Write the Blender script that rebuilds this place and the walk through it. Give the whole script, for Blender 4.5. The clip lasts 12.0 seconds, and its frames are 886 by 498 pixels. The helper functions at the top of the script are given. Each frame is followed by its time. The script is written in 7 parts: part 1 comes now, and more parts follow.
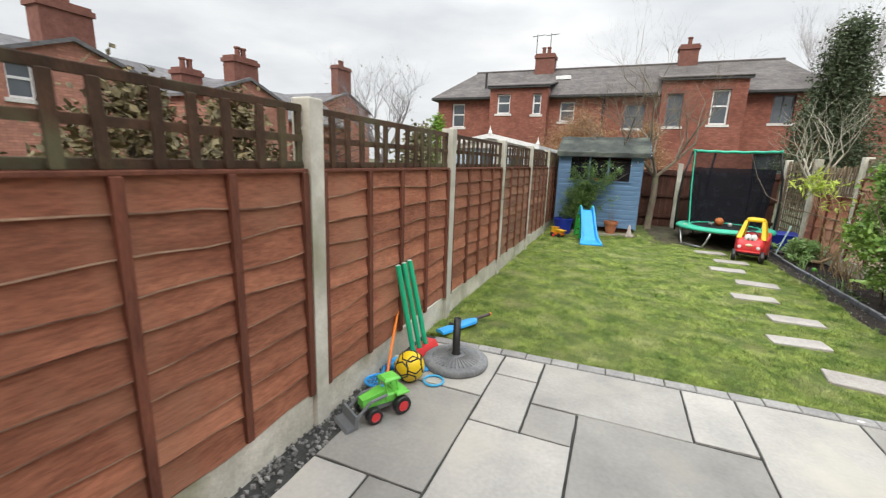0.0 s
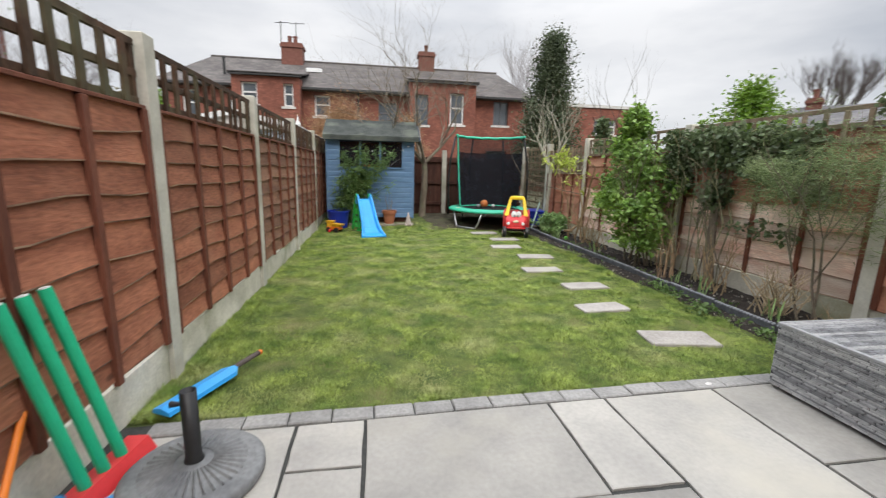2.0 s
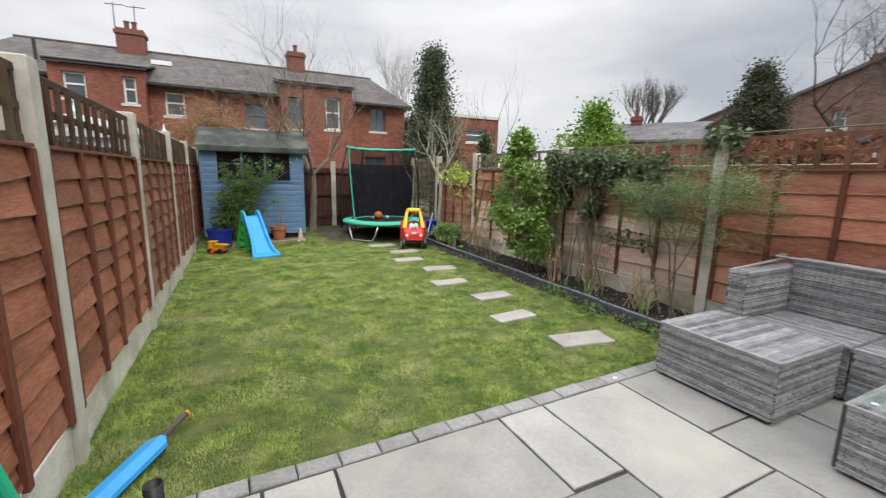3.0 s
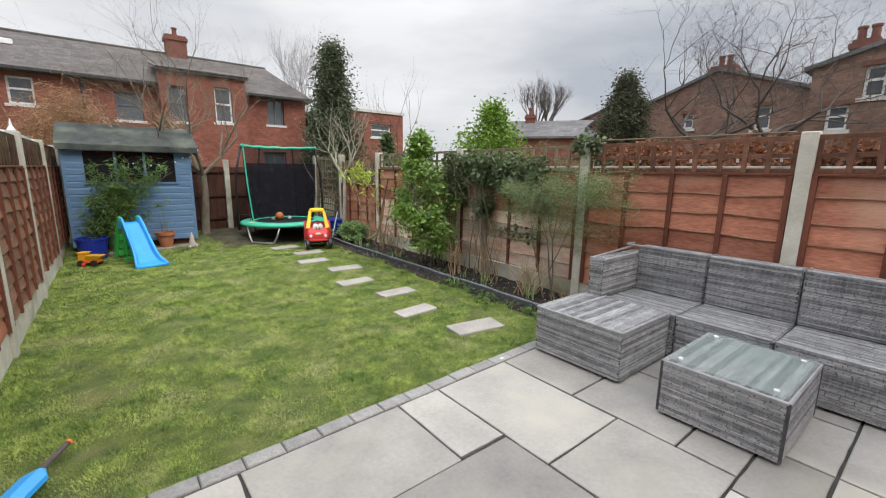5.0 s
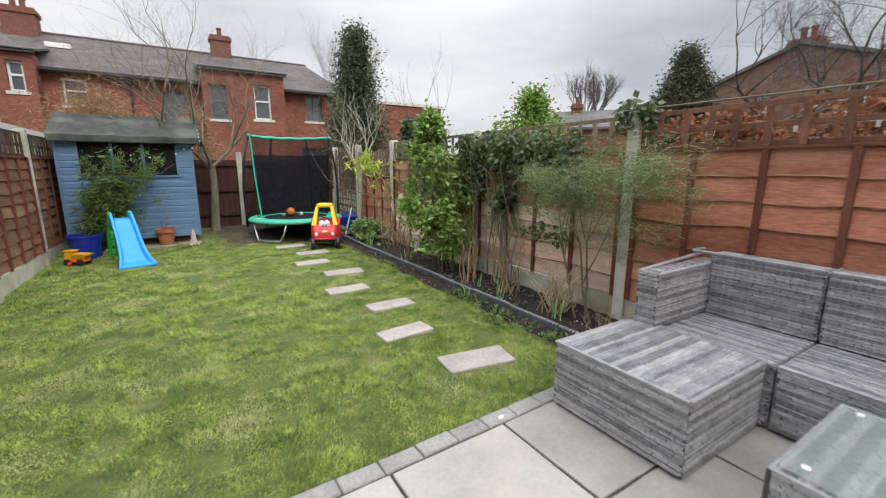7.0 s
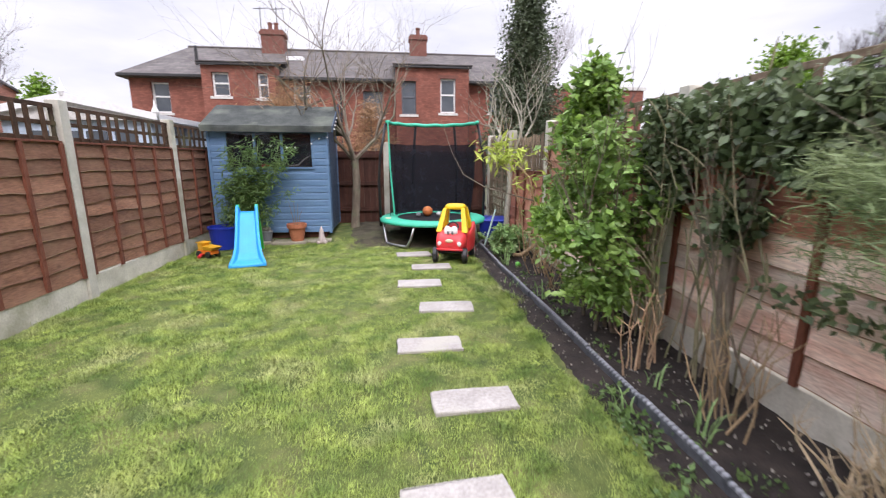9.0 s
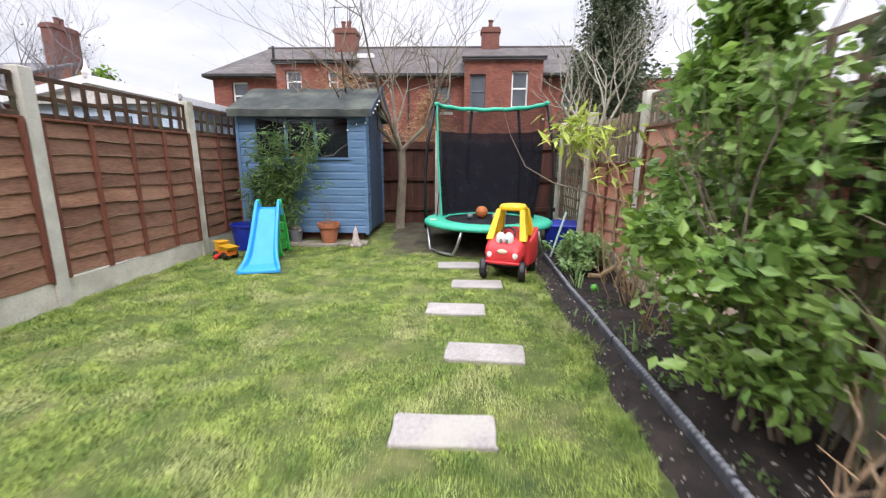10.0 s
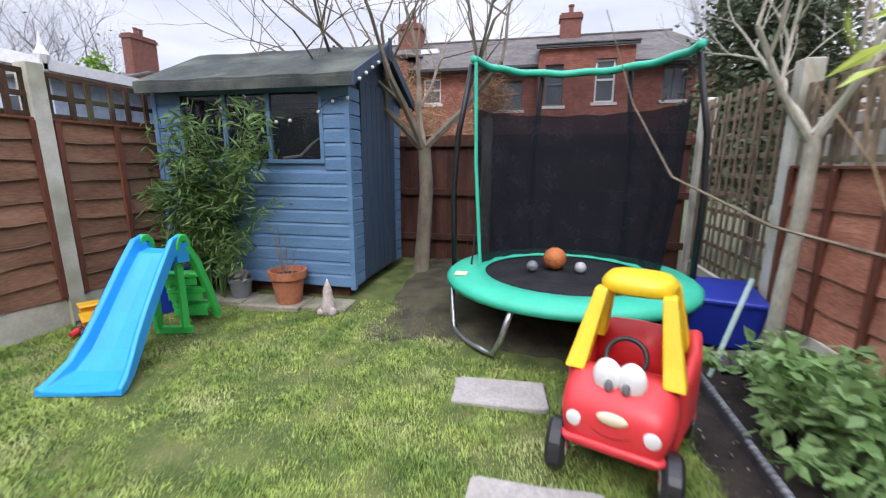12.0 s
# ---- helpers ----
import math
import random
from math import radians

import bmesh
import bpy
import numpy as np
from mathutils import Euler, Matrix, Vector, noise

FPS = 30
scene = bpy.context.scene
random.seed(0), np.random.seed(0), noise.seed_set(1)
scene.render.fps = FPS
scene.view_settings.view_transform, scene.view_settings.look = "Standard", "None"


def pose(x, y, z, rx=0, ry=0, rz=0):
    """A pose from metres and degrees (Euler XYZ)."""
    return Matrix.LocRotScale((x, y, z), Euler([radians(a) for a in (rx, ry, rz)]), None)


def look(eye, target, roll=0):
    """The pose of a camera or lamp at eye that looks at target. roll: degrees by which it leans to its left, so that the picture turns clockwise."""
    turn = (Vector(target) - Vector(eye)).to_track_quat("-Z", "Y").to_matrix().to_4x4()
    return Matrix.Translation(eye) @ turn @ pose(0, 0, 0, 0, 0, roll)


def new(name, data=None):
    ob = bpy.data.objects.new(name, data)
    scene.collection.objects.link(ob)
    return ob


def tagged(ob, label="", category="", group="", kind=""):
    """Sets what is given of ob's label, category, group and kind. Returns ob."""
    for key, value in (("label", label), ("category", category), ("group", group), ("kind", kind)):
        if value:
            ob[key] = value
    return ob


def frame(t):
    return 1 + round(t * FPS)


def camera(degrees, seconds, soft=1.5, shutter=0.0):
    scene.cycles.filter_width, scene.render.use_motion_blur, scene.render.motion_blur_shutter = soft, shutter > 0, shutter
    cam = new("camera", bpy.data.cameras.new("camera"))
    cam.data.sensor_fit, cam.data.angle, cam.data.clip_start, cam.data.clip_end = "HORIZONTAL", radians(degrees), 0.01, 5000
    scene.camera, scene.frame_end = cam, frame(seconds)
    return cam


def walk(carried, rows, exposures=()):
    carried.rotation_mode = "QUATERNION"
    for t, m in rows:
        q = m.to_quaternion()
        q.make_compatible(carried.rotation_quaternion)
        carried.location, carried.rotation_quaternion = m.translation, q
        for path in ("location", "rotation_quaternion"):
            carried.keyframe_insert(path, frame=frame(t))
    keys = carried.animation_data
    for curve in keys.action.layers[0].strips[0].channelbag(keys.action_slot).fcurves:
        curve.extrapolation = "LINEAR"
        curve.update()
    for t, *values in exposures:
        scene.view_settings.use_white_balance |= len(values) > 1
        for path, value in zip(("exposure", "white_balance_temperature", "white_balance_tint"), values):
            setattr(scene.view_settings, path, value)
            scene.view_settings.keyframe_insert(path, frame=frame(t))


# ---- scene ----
cam = camera(93.7, 12.0, soft=1.15, shutter=0.35)
PATH = [
    (0, (-0.207, -0.097, 1.512), (-0.948, 1.713, 1.093), 2.0),
    (0.5, (-0.267, 0.208, 1.334), (-0.853, 2.075, 0.92), 1.9),
    (1, (-0.325, 0.525, 1.244), (-0.659, 2.455, 0.839), 1.9),
    (1.5, (-0.423, 0.834, 1.212), (-0.441, 2.795, 0.819), 1.6),
    (2, (-0.514, 1.139, 1.174), (-0.197, 3.078, 0.797), 1.4),
    (2.5, (-0.736, 1.263, 1.242), (-0.111, 3.128, 0.88), 1.3),
    (3, (-0.892, 1.198, 1.354), (-0.025, 2.966, 1.003), 1.2),
    (3.5, (-0.942, 1.06, 1.412), (0.086, 2.74, 1.063), 0.7),
    (5.3, (-0.895, 0.964, 1.451), (0.336, 2.496, 1.077), 0.6),
    (5.5, (-0.882, 0.983, 1.444), (0.352, 2.512, 1.071), 0.5),
    (6, (-0.689, 1.124, 1.413), (0.524, 2.667, 1.03), 0.5),
    (6.5, (-0.397, 1.323, 1.356), (0.762, 2.905, 0.964), 0.4),
    (6.7, (-0.235, 1.39, 1.332), (0.884, 3.002, 0.944), 0.3),
    (8.3, (0.919, 2.425, 1.32), (1.48, 4.298, 0.897), -0.3),
    (8.5, (1.007, 2.603, 1.303), (1.474, 4.502, 0.884), -0.0),
    (9, (1.241, 3.061, 1.284), (1.473, 5.003, 0.868), 0.1),
    (9.5, (1.441, 3.544, 1.26), (1.477, 5.499, 0.84), 0.3),
    (10, (1.542, 4.204, 1.153), (1.45, 6.158, 0.737), 0.4),
    (10.5, (1.625, 4.915, 1.162), (1.457, 6.864, 0.749), 0.2),
    (11, (1.63, 5.561, 1.171), (1.425, 7.507, 0.757), 0.3),
    (11.5, (1.662, 6.193, 1.147), (1.39, 8.132, 0.736), 0.4),
    (12, (1.639, 6.793, 1.146), (1.216, 8.707, 0.749), 0.2),
]
EXPOSURES = [(0, 0.33, 6780, 9), (1.0, 0.26, 6750, 10), (2.0, 0.17, 6680, 11), (3.5, 0.13, 6700, 11), (6.7, 0.14, 6720, 11), (8.5, 0.46, 6450, 22), (10.5, 0.53, 6380, 17), (12, 0.40, 6100, 18)]
walk(cam, [(t, look(eye, target, roll)) for t, eye, target, roll in PATH], EXPOSURES)

# ---- light: overcast sky with a weak wide sun ----
world = bpy.data.worlds.new("world")
scene.world = world
world.use_nodes = True
wn, wl = world.node_tree.nodes, world.node_tree.links
wn.clear()
w_out, w_bg = wn.new("ShaderNodeOutputWorld"), wn.new("ShaderNodeBackground")
w_sky = wn.new("ShaderNodeTexSky")
w_sky.sky_type, w_sky.sun_disc = "NISHITA", False
w_sky.sun_elevation, w_sky.sun_rotation = radians(38), radians(200)
w_geo, w_map = wn.new("ShaderNodeTexCoord"), wn.new("ShaderNodeMapping")
w_map.inputs["Scale"].default_value = (1.2, 1.2, 4.0)
w_noise, w_ramp = wn.new("ShaderNodeTexNoise"), wn.new("ShaderNodeValToRGB")
w_noise.inputs["Scale"].default_value, w_noise.inputs["Detail"].default_value = 1.3, 7
w_noise.inputs["Roughness"].default_value = 0.52
w_ramp.color_ramp.elements[0].position, w_ramp.color_ramp.elements[0].color = 0.34, (5.5, 6.0, 6.8, 1)
w_ramp.color_ramp.elements[1].position, w_ramp.color_ramp.elements[1].color = 0.66, (10.2, 10.5, 10.9, 1)
w_mix = wn.new("ShaderNodeMix")
w_mix.data_type = "RGBA"
w_mix.inputs[0].default_value = 0.93
wl.new(w_geo.outputs["Generated"], w_map.inputs[0])
wl.new(w_map.outputs[0], w_noise.inputs["Vector"])
wl.new(w_noise.outputs[0], w_ramp.inputs[0])
wl.new(w_sky.outputs[0], w_mix.inputs[6])
wl.new(w_ramp.outputs[0], w_mix.inputs[7])
w_sep, w_lift, w_mul = wn.new("ShaderNodeSeparateXYZ"), wn.new("ShaderNodeMapRange"), wn.new("ShaderNodeVectorMath")
w_lift.interpolation_type = "SMOOTHSTEP"
for i, v in enumerate((0.25, 0.9, 0.95, 3.2)):
    w_lift.inputs[1 + i].default_value = v
wl.new(w_geo.outputs["Generated"], w_sep.inputs[0])
wl.new(w_sep.outputs["Z"], w_lift.inputs[0])
w_mul.operation = "SCALE"
wl.new(w_mix.outputs[2], w_mul.inputs[0])
wl.new(w_lift.outputs[0], w_mul.inputs["Scale"])
wl.new(w_mul.outputs[0], w_bg.inputs[0])
w_bg.inputs[1].default_value = 0.085
wl.new(w_bg.outputs[0], w_out.inputs[0])
sun_data = bpy.data.lights.new("sun", "SUN")
sun_data.energy, sun_data.angle, sun_data.color = 1.5, radians(25), (1.0, 0.97, 0.92)
sun_ob = new("sun", sun_data)
sun_ob.matrix_world = look((1.5, -9, 9), (0, 0, 0))


# ---- materials ----
def shade(name, c1, c2, scale=8.0, rough=0.8, bump=0.2, stretch=(1, 1, 1), vary=0.0, fine=6.0, c3=None, dirt=0.35, metal=0.0,
          spec=0.4, island=0.0, coat=0.0, knots=False):
    """Two-scale procedural surface: broad tone c1-c2, fine grain, optional stain c3, per-piece variation."""
    m = bpy.data.materials.new(name)
    m.use_nodes = True
    nt = m.node_tree
    N, L = nt.nodes, nt.links
    b = N["Principled BSDF"]
    geo, mp = N.new("ShaderNodeNewGeometry"), N.new("ShaderNodeMapping")
    mp.inputs["Scale"].default_value = stretch
    L.new(geo.outputs["Position"], mp.inputs[0])
    n1, n2 = N.new("ShaderNodeTexNoise"), N.new("ShaderNodeTexNoise")
    n1.inputs["Scale"].default_value, n1.inputs["Detail"].default_value = scale, 4
    n2.inputs["Scale"].default_value, n2.inputs["Detail"].default_value = scale * fine, 5
    L.new(mp.outputs[0], n1.inputs["Vector"])
    L.new(mp.outputs[0], n2.inputs["Vector"])
    r1 = N.new("ShaderNodeValToRGB")
    r1.color_ramp.elements[0].position, r1.color_ramp.elements[0].color = 0.3, (*c1, 1)
    r1.color_ramp.elements[1].position, r1.color_ramp.elements[1].color = 0.7, (*c2, 1)
    L.new(n1.outputs[0], r1.inputs[0])
    col = r1.outputs[0]

    def mix(kind, fac, a, bb):
        x = N.new("ShaderNodeMix")
        x.data_type, x.blend_type = "RGBA", kind
        if isinstance(fac, float):
            x.inputs[0].default_value = fac
        else:
            L.new(fac, x.inputs[0])
        L.new(a, x.inputs[6])
        if isinstance(bb, tuple):
            x.inputs[7].default_value = (*bb, 1)
        else:
            L.new(bb, x.inputs[7])
        return x.outputs[2]

    g = N.new("ShaderNodeValToRGB")
    g.color_ramp.elements[0].position, g.color_ramp.elements[0].color = 0.3, (0.62, 0.62, 0.62, 1)
    g.color_ramp.elements[1].position, g.color_ramp.elements[1].color = 0.7, (1.2, 1.2, 1.2, 1)
    L.new(n2.outputs[0], g.inputs[0])
    col = mix("MULTIPLY", dirt * 1.6 if dirt < 0.6 else 1.0, col, g.outputs[0])
    if c3:
        n3, r3 = N.new("ShaderNodeTexNoise"), N.new("ShaderNodeValToRGB")
        n3.inputs["Scale"].default_value, n3.inputs["Detail"].default_value = scale * 0.45, 6
        L.new(geo.outputs["Position"], n3.inputs["Vector"])
        r3.color_ramp.elements[0].position, r3.color_ramp.elements[1].position = 0.52, 0.72
        L.new(n3.outputs[0], r3.inputs[0])
        col = mix("MIX", r3.outputs[0], col, c3)
    if knots:
        vo, rk_ = N.new("ShaderNodeTexVoronoi"), N.new("ShaderNodeValToRGB")
        vo.inputs["Scale"].default_value = 3.4
        mk = N.new("ShaderNodeMapping")
        mk.inputs["Scale"].default_value = (1.0, 0.62, 1.25)
        L.new(geo.outputs["Position"], mk.inputs[0])
        L.new(mk.outputs[0], vo.inputs["Vector"])
        rk_.color_ramp.elements[0].position, rk_.color_ramp.elements[0].color = 0.035, (0.8, 0.8, 0.8, 1)
        rk_.color_ramp.elements[1].position, rk_.color_ramp.elements[1].color = 0.085, (0, 0, 0, 1)
        L.new(vo.outputs["Distance"], rk_.inputs[0])
        col = mix("MIX", rk_.outputs[0], col, tuple(v * 0.32 for v in c1))
    if vary or island:
        src = N.new("ShaderNodeObjectInfo").outputs["Random"] if vary else geo.outputs["Random Per Island"]
        amount = vary or island
        mr = N.new("ShaderNodeMapRange")
        mr.inputs[3].default_value, mr.inputs[4].default_value = 1 - amount, 1 + amount
        L.new(src, mr.inputs[0])
        hsv = N.new("ShaderNodeHueSaturation")
        L.new(mr.outputs[0], hsv.inputs["Value"])
        L.new(col, hsv.inputs["Color"])
        col = hsv.outputs[0]
    L.new(col, b.inputs["Base Color"])
    b.inputs["Roughness"].default_value, b.inputs["Metallic"].default_value = rough, metal
    b.inputs["Specular IOR Level"].default_value = spec
    b.inputs["Coat Weight"].default_value = coat
    if bump:
        bp = N.new("ShaderNodeBump")
        bp.inputs["Strength"].default_value, bp.inputs["Distance"].default_value = bump, 0.01
        L.new(n2.outputs[0], bp.inputs["Height"])
        L.new(bp.outputs[0], b.inputs["Normal"])
    return m


def brickwork(name, c1, c2, mortar, along="X", width=0.225, row=0.075):
    m = shade(name, c1, c2, 0.9, 0.9, 0.15, dirt=0.3)
    nt = m.node_tree
    N, L = nt.nodes, nt.links
    b = N["Principled BSDF"]
    geo, sep, com, br = N.new("ShaderNodeNewGeometry"), N.new("ShaderNodeSeparateXYZ"), N.new("ShaderNodeCombineXYZ"), N.new("ShaderNodeTexBrick")
    L.new(geo.outputs["Position"], sep.inputs[0])
    L.new(sep.outputs[along], com.inputs["X"])
    L.new(sep.outputs["Z"], com.inputs["Y"])
    L.new(com.outputs[0], br.inputs["Vector"])
    br.inputs["Scale"].default_value = 1.0
    br.inputs["Brick Width"].default_value, br.inputs["Row Height"].default_value = width, row
    br.inputs["Mortar Size"].default_value = 0.007
    br.inputs["Color1"].default_value, br.inputs["Color2"].default_value = (1.15, 1.1, 1.05, 1), (0.75, 0.72, 0.72, 1)
    br.inputs["Mortar"].default_value = (*mortar, 1)
    old = b.inputs["Base Color"].links[0].from_socket
    x = N.new("ShaderNodeMix")
    x.data_type, x.blend_type = "RGBA", "MULTIPLY"
    x.inputs[0].default_value = 0.9
    L.new(old, x.inputs[6])
    L.new(br.outputs["Color"], x.inputs[7])
    L.new(x.outputs[2], b.inputs["Base Color"])
    return m


def glass(name, colour=(0.9, 0.95, 0.95), alpha=0.35, rough=0.03):
    m = shade(name, colour, colour, 2, rough, 0, dirt=0.0, spec=0.8)
    m.node_tree.nodes["Principled BSDF"].inputs["Alpha"].default_value = alpha
    return m


M_FENCE = shade("fence_wood", (0.25, 0.088, 0.048), (0.405, 0.158, 0.088), 4, 0.85, 0.4, (3.0, 0.6, 3.0), 0.24, 7, (0.345, 0.158, 0.092), dirt=0.5, knots=True)
# darker, less red boards for the far panels of the west fence
M_FENCE_FAR = shade("browner_fence_wood", (0.185, 0.088, 0.052), (0.30, 0.155, 0.095), 4, 0.85, 0.4, (3.0, 0.6, 3.0), 0.24, 7, (0.26, 0.15, 0.092), dirt=0.5, knots=True)
M_FENCE_R = shade("fence_wood_orange", (0.33, 0.118, 0.07), (0.50, 0.212, 0.135), 4, 0.85, 0.4, (3.0, 0.6, 3.0), 0.24, 7, (0.50, 0.28, 0.19), dirt=0.5, knots=True)
M_FENCE_W = shade("weathered_fence_wood", (0.60, 0.33, 0.24), (0.85, 0.73, 0.61), 4, 0.9, 0.4, (3.0, 0.6, 3.0), 0.25, 8, (0.52, 0.42, 0.34))
M_PALE = shade("pale_worn_edge", (0.12, 0.045, 0.028), (0.62, 0.42, 0.29), 3, 0.85, 0.2, (1, 1, 1), fine=5)
M_BATTEN = shade("batten_wood", (0.120, 0.040, 0.023), (0.193, 0.066, 0.037), 6, 0.85, 0.3, (3, 3, 0.5), 0.15, 8)
M_TRELLIS = shade("trellis_wood", (0.043, 0.025, 0.014), (0.094, 0.049, 0.027), 6, 0.9, 0.35, (2, 2, 1), 0.2, 7, (0.10, 0.095, 0.05))
M_TRELLIS_G = shade("grey_trellis_wood", (0.15, 0.11, 0.07), (0.28, 0.21, 0.145), 6, 0.9, 0.35, (2, 2, 1), 0.2, 7, (0.20, 0.19, 0.12))
M_BACKFENCE = shade("dark_fence_wood", (0.060, 0.025, 0.018), (0.106, 0.044, 0.030), 4, 0.9, 0.3, (3, 3, 0.5), 0.2, 7)
M_CONCRETE = shade("concrete", (0.475, 0.454, 0.383), (0.670, 0.648, 0.562), 5, 0.9, 0.12, c3=(0.33, 0.32, 0.23), vary=0.08, fine=12, dirt=0.14)
M_GRAVELB = shade("gravel_board_concrete", (0.523, 0.496, 0.405), (0.757, 0.719, 0.615), 4, 0.9, 0.35, c3=(0.24, 0.24, 0.13), vary=0.1, fine=12, dirt=0.2)
M_SLAB = shade("sandstone_slab", (0.30, 0.288, 0.265), (0.41, 0.392, 0.355), 3.0, 0.55, 0.14, vary=0.30, fine=14, c3=(0.43, 0.405, 0.345), dirt=0.15)
M_SETT = shade("stone_sett", (0.25, 0.245, 0.235), (0.34, 0.332, 0.315), 6, 0.8, 0.2, vary=0.12, fine=10)
M_JOINT = shade("joint_mortar", (0.035, 0.037, 0.035), (0.075, 0.075, 0.07), 12, 0.95, 0.4)
M_STONE = shade("stepping_stone", (0.33, 0.305, 0.28), (0.45, 0.42, 0.39), 5, 0.85, 0.2, vary=0.08, fine=12, c3=(0.42, 0.40, 0.34))
M_SOIL = shade("soil", (0.015, 0.012, 0.010), (0.045, 0.034, 0.028), 7, 0.95, 0.8, fine=9)
M_EARTH = shade("trodden_earth", (0.030, 0.026, 0.017), (0.095, 0.082, 0.05), 6, 0.95, 0.8, fine=9, c3=(0.075, 0.085, 0.035))
M_PEBBLE = shade("pebbles", (0.12, 0.12, 0.12), (0.30, 0.29, 0.27), 9, 0.7, 0.2, island=0.55)
M_BARK = shade("bark", (0.13, 0.105, 0.078), (0.25, 0.205, 0.155), 12, 0.95, 0.6, (1, 1, 0.4), fine=5, c3=(0.17, 0.17, 0.11))
M_BARK_D = shade("dark_bark", (0.065, 0.052, 0.046), (0.13, 0.105, 0.095), 12, 0.95, 0.4, (1, 1, 0.4), fine=5)
M_BARK_P = shade("pale_bark", (0.30, 0.28, 0.22), (0.46, 0.43, 0.35), 10, 0.95, 0.4, (1, 1, 0.4), fine=5, c3=(0.26, 0.28, 0.19))
# bark greyed in its colour to give the distant tree some haze
M_BARK_HAZE = shade("hazed_bark", (0.15, 0.13, 0.135), (0.23, 0.205, 0.21), 6, 0.95, 0.2)
M_MOSSY = shade("mossy_stem", (0.20, 0.18, 0.10), (0.38, 0.34, 0.22), 12, 0.95, 0.4, (1, 1, 0.5), fine=5, c3=(0.20, 0.22, 0.10), island=0.25)
M_TWIG = shade("dry_stem", (0.30, 0.20, 0.11), (0.46, 0.34, 0.20), 10, 0.9, 0.2, island=0.3)
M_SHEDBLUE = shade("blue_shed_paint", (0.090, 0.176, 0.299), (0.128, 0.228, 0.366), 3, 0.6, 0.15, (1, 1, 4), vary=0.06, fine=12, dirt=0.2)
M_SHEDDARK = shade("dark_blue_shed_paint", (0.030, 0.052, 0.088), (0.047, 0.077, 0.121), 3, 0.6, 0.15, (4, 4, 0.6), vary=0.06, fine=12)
M_FELT = shade("roofing_felt", (0.033, 0.039, 0.037), (0.078, 0.087, 0.078), 5, 0.95, 0.8, fine=18, c3=(0.13, 0.145, 0.115), dirt=0.5)
M_DARKIN = shade("interior_shade", (0.02, 0.012, 0.014), (0.045, 0.022, 0.025), 3, 0.9, 0.1)
M_GLASS = glass("window_glass", (0.02, 0.025, 0.03), 0.35)
M_WICKER = shade("grey_rattan", (0.25, 0.255, 0.262), (0.38, 0.385, 0.392), 10, 0.45, 0.15, (1, 1, 1), fine=6, island=0.2, dirt=0.25)
M_WICKERS = [shade("dark_grey_rattan", (0.155, 0.16, 0.168), (0.26, 0.265, 0.275), 10, 0.45, 0.15, fine=6, island=0.25, dirt=0.25), M_WICKER,
             shade("light_grey_rattan", (0.35, 0.352, 0.355), (0.48, 0.48, 0.478), 10, 0.45, 0.15, fine=6, island=0.2, dirt=0.25)]
M_WICKER_D = shade("rattan_backing", (0.045, 0.046, 0.05), (0.085, 0.086, 0.09), 9, 0.7, 0.2)
# pale green-white tint paints the reflected sky into the clear glass
M_TABGLASS = glass("table_glass_sky_tint", (0.34, 0.44, 0.41), 0.22, 0.03)
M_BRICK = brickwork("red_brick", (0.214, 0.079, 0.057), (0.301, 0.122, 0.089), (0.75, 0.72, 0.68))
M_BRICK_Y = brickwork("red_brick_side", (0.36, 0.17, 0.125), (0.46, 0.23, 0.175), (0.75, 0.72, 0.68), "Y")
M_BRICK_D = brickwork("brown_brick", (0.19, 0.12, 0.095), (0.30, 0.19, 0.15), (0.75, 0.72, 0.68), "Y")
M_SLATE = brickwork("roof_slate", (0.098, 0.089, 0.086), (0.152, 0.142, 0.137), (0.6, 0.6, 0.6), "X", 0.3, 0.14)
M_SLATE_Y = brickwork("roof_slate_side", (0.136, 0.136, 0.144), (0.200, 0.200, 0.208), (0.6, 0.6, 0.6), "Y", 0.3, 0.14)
M_WHITE = shade("white_paint", (0.74, 0.74, 0.73), (0.82, 0.82, 0.81), 4, 0.5, 0.05, dirt=0.15)
M_GREYFRAME = shade("grey_frame_paint", (0.10, 0.11, 0.13), (0.15, 0.16, 0.18), 4, 0.5, 0.05)
M_STONESILL = shade("painted_sill", (0.55, 0.53, 0.5), (0.68, 0.66, 0.63), 4, 0.7, 0.1)
M_PANE = shade("house_window_glass", (0.050, 0.062, 0.075), (0.110, 0.125, 0.140), 0.8, 0.08, 0, dirt=0.1, spec=0.8)
M_BLACK = shade("black_plastic", (0.012, 0.012, 0.013), (0.022, 0.022, 0.023), 5, 0.45, 0.05)
M_GUTTER = shade("gutter_plastic", (0.03, 0.03, 0.03), (0.05, 0.05, 0.05), 5, 0.5, 0.05)
M_POT = shade("terracotta", (0.32, 0.105, 0.05), (0.44, 0.165, 0.085), 6, 0.8, 0.15, c3=(0.36, 0.18, 0.115))
M_CHIMPOT = shade("chimney_brick", (0.161, 0.065, 0.050), (0.229, 0.099, 0.074), 6, 0.9, 0.2)


def plastic(name, c, rough=0.38):
    return shade(name, tuple(v * 0.92 for v in c), tuple(min(1, v * 1.04) for v in c), 7, rough, 0.03, dirt=0.1, fine=9, spec=0.5)


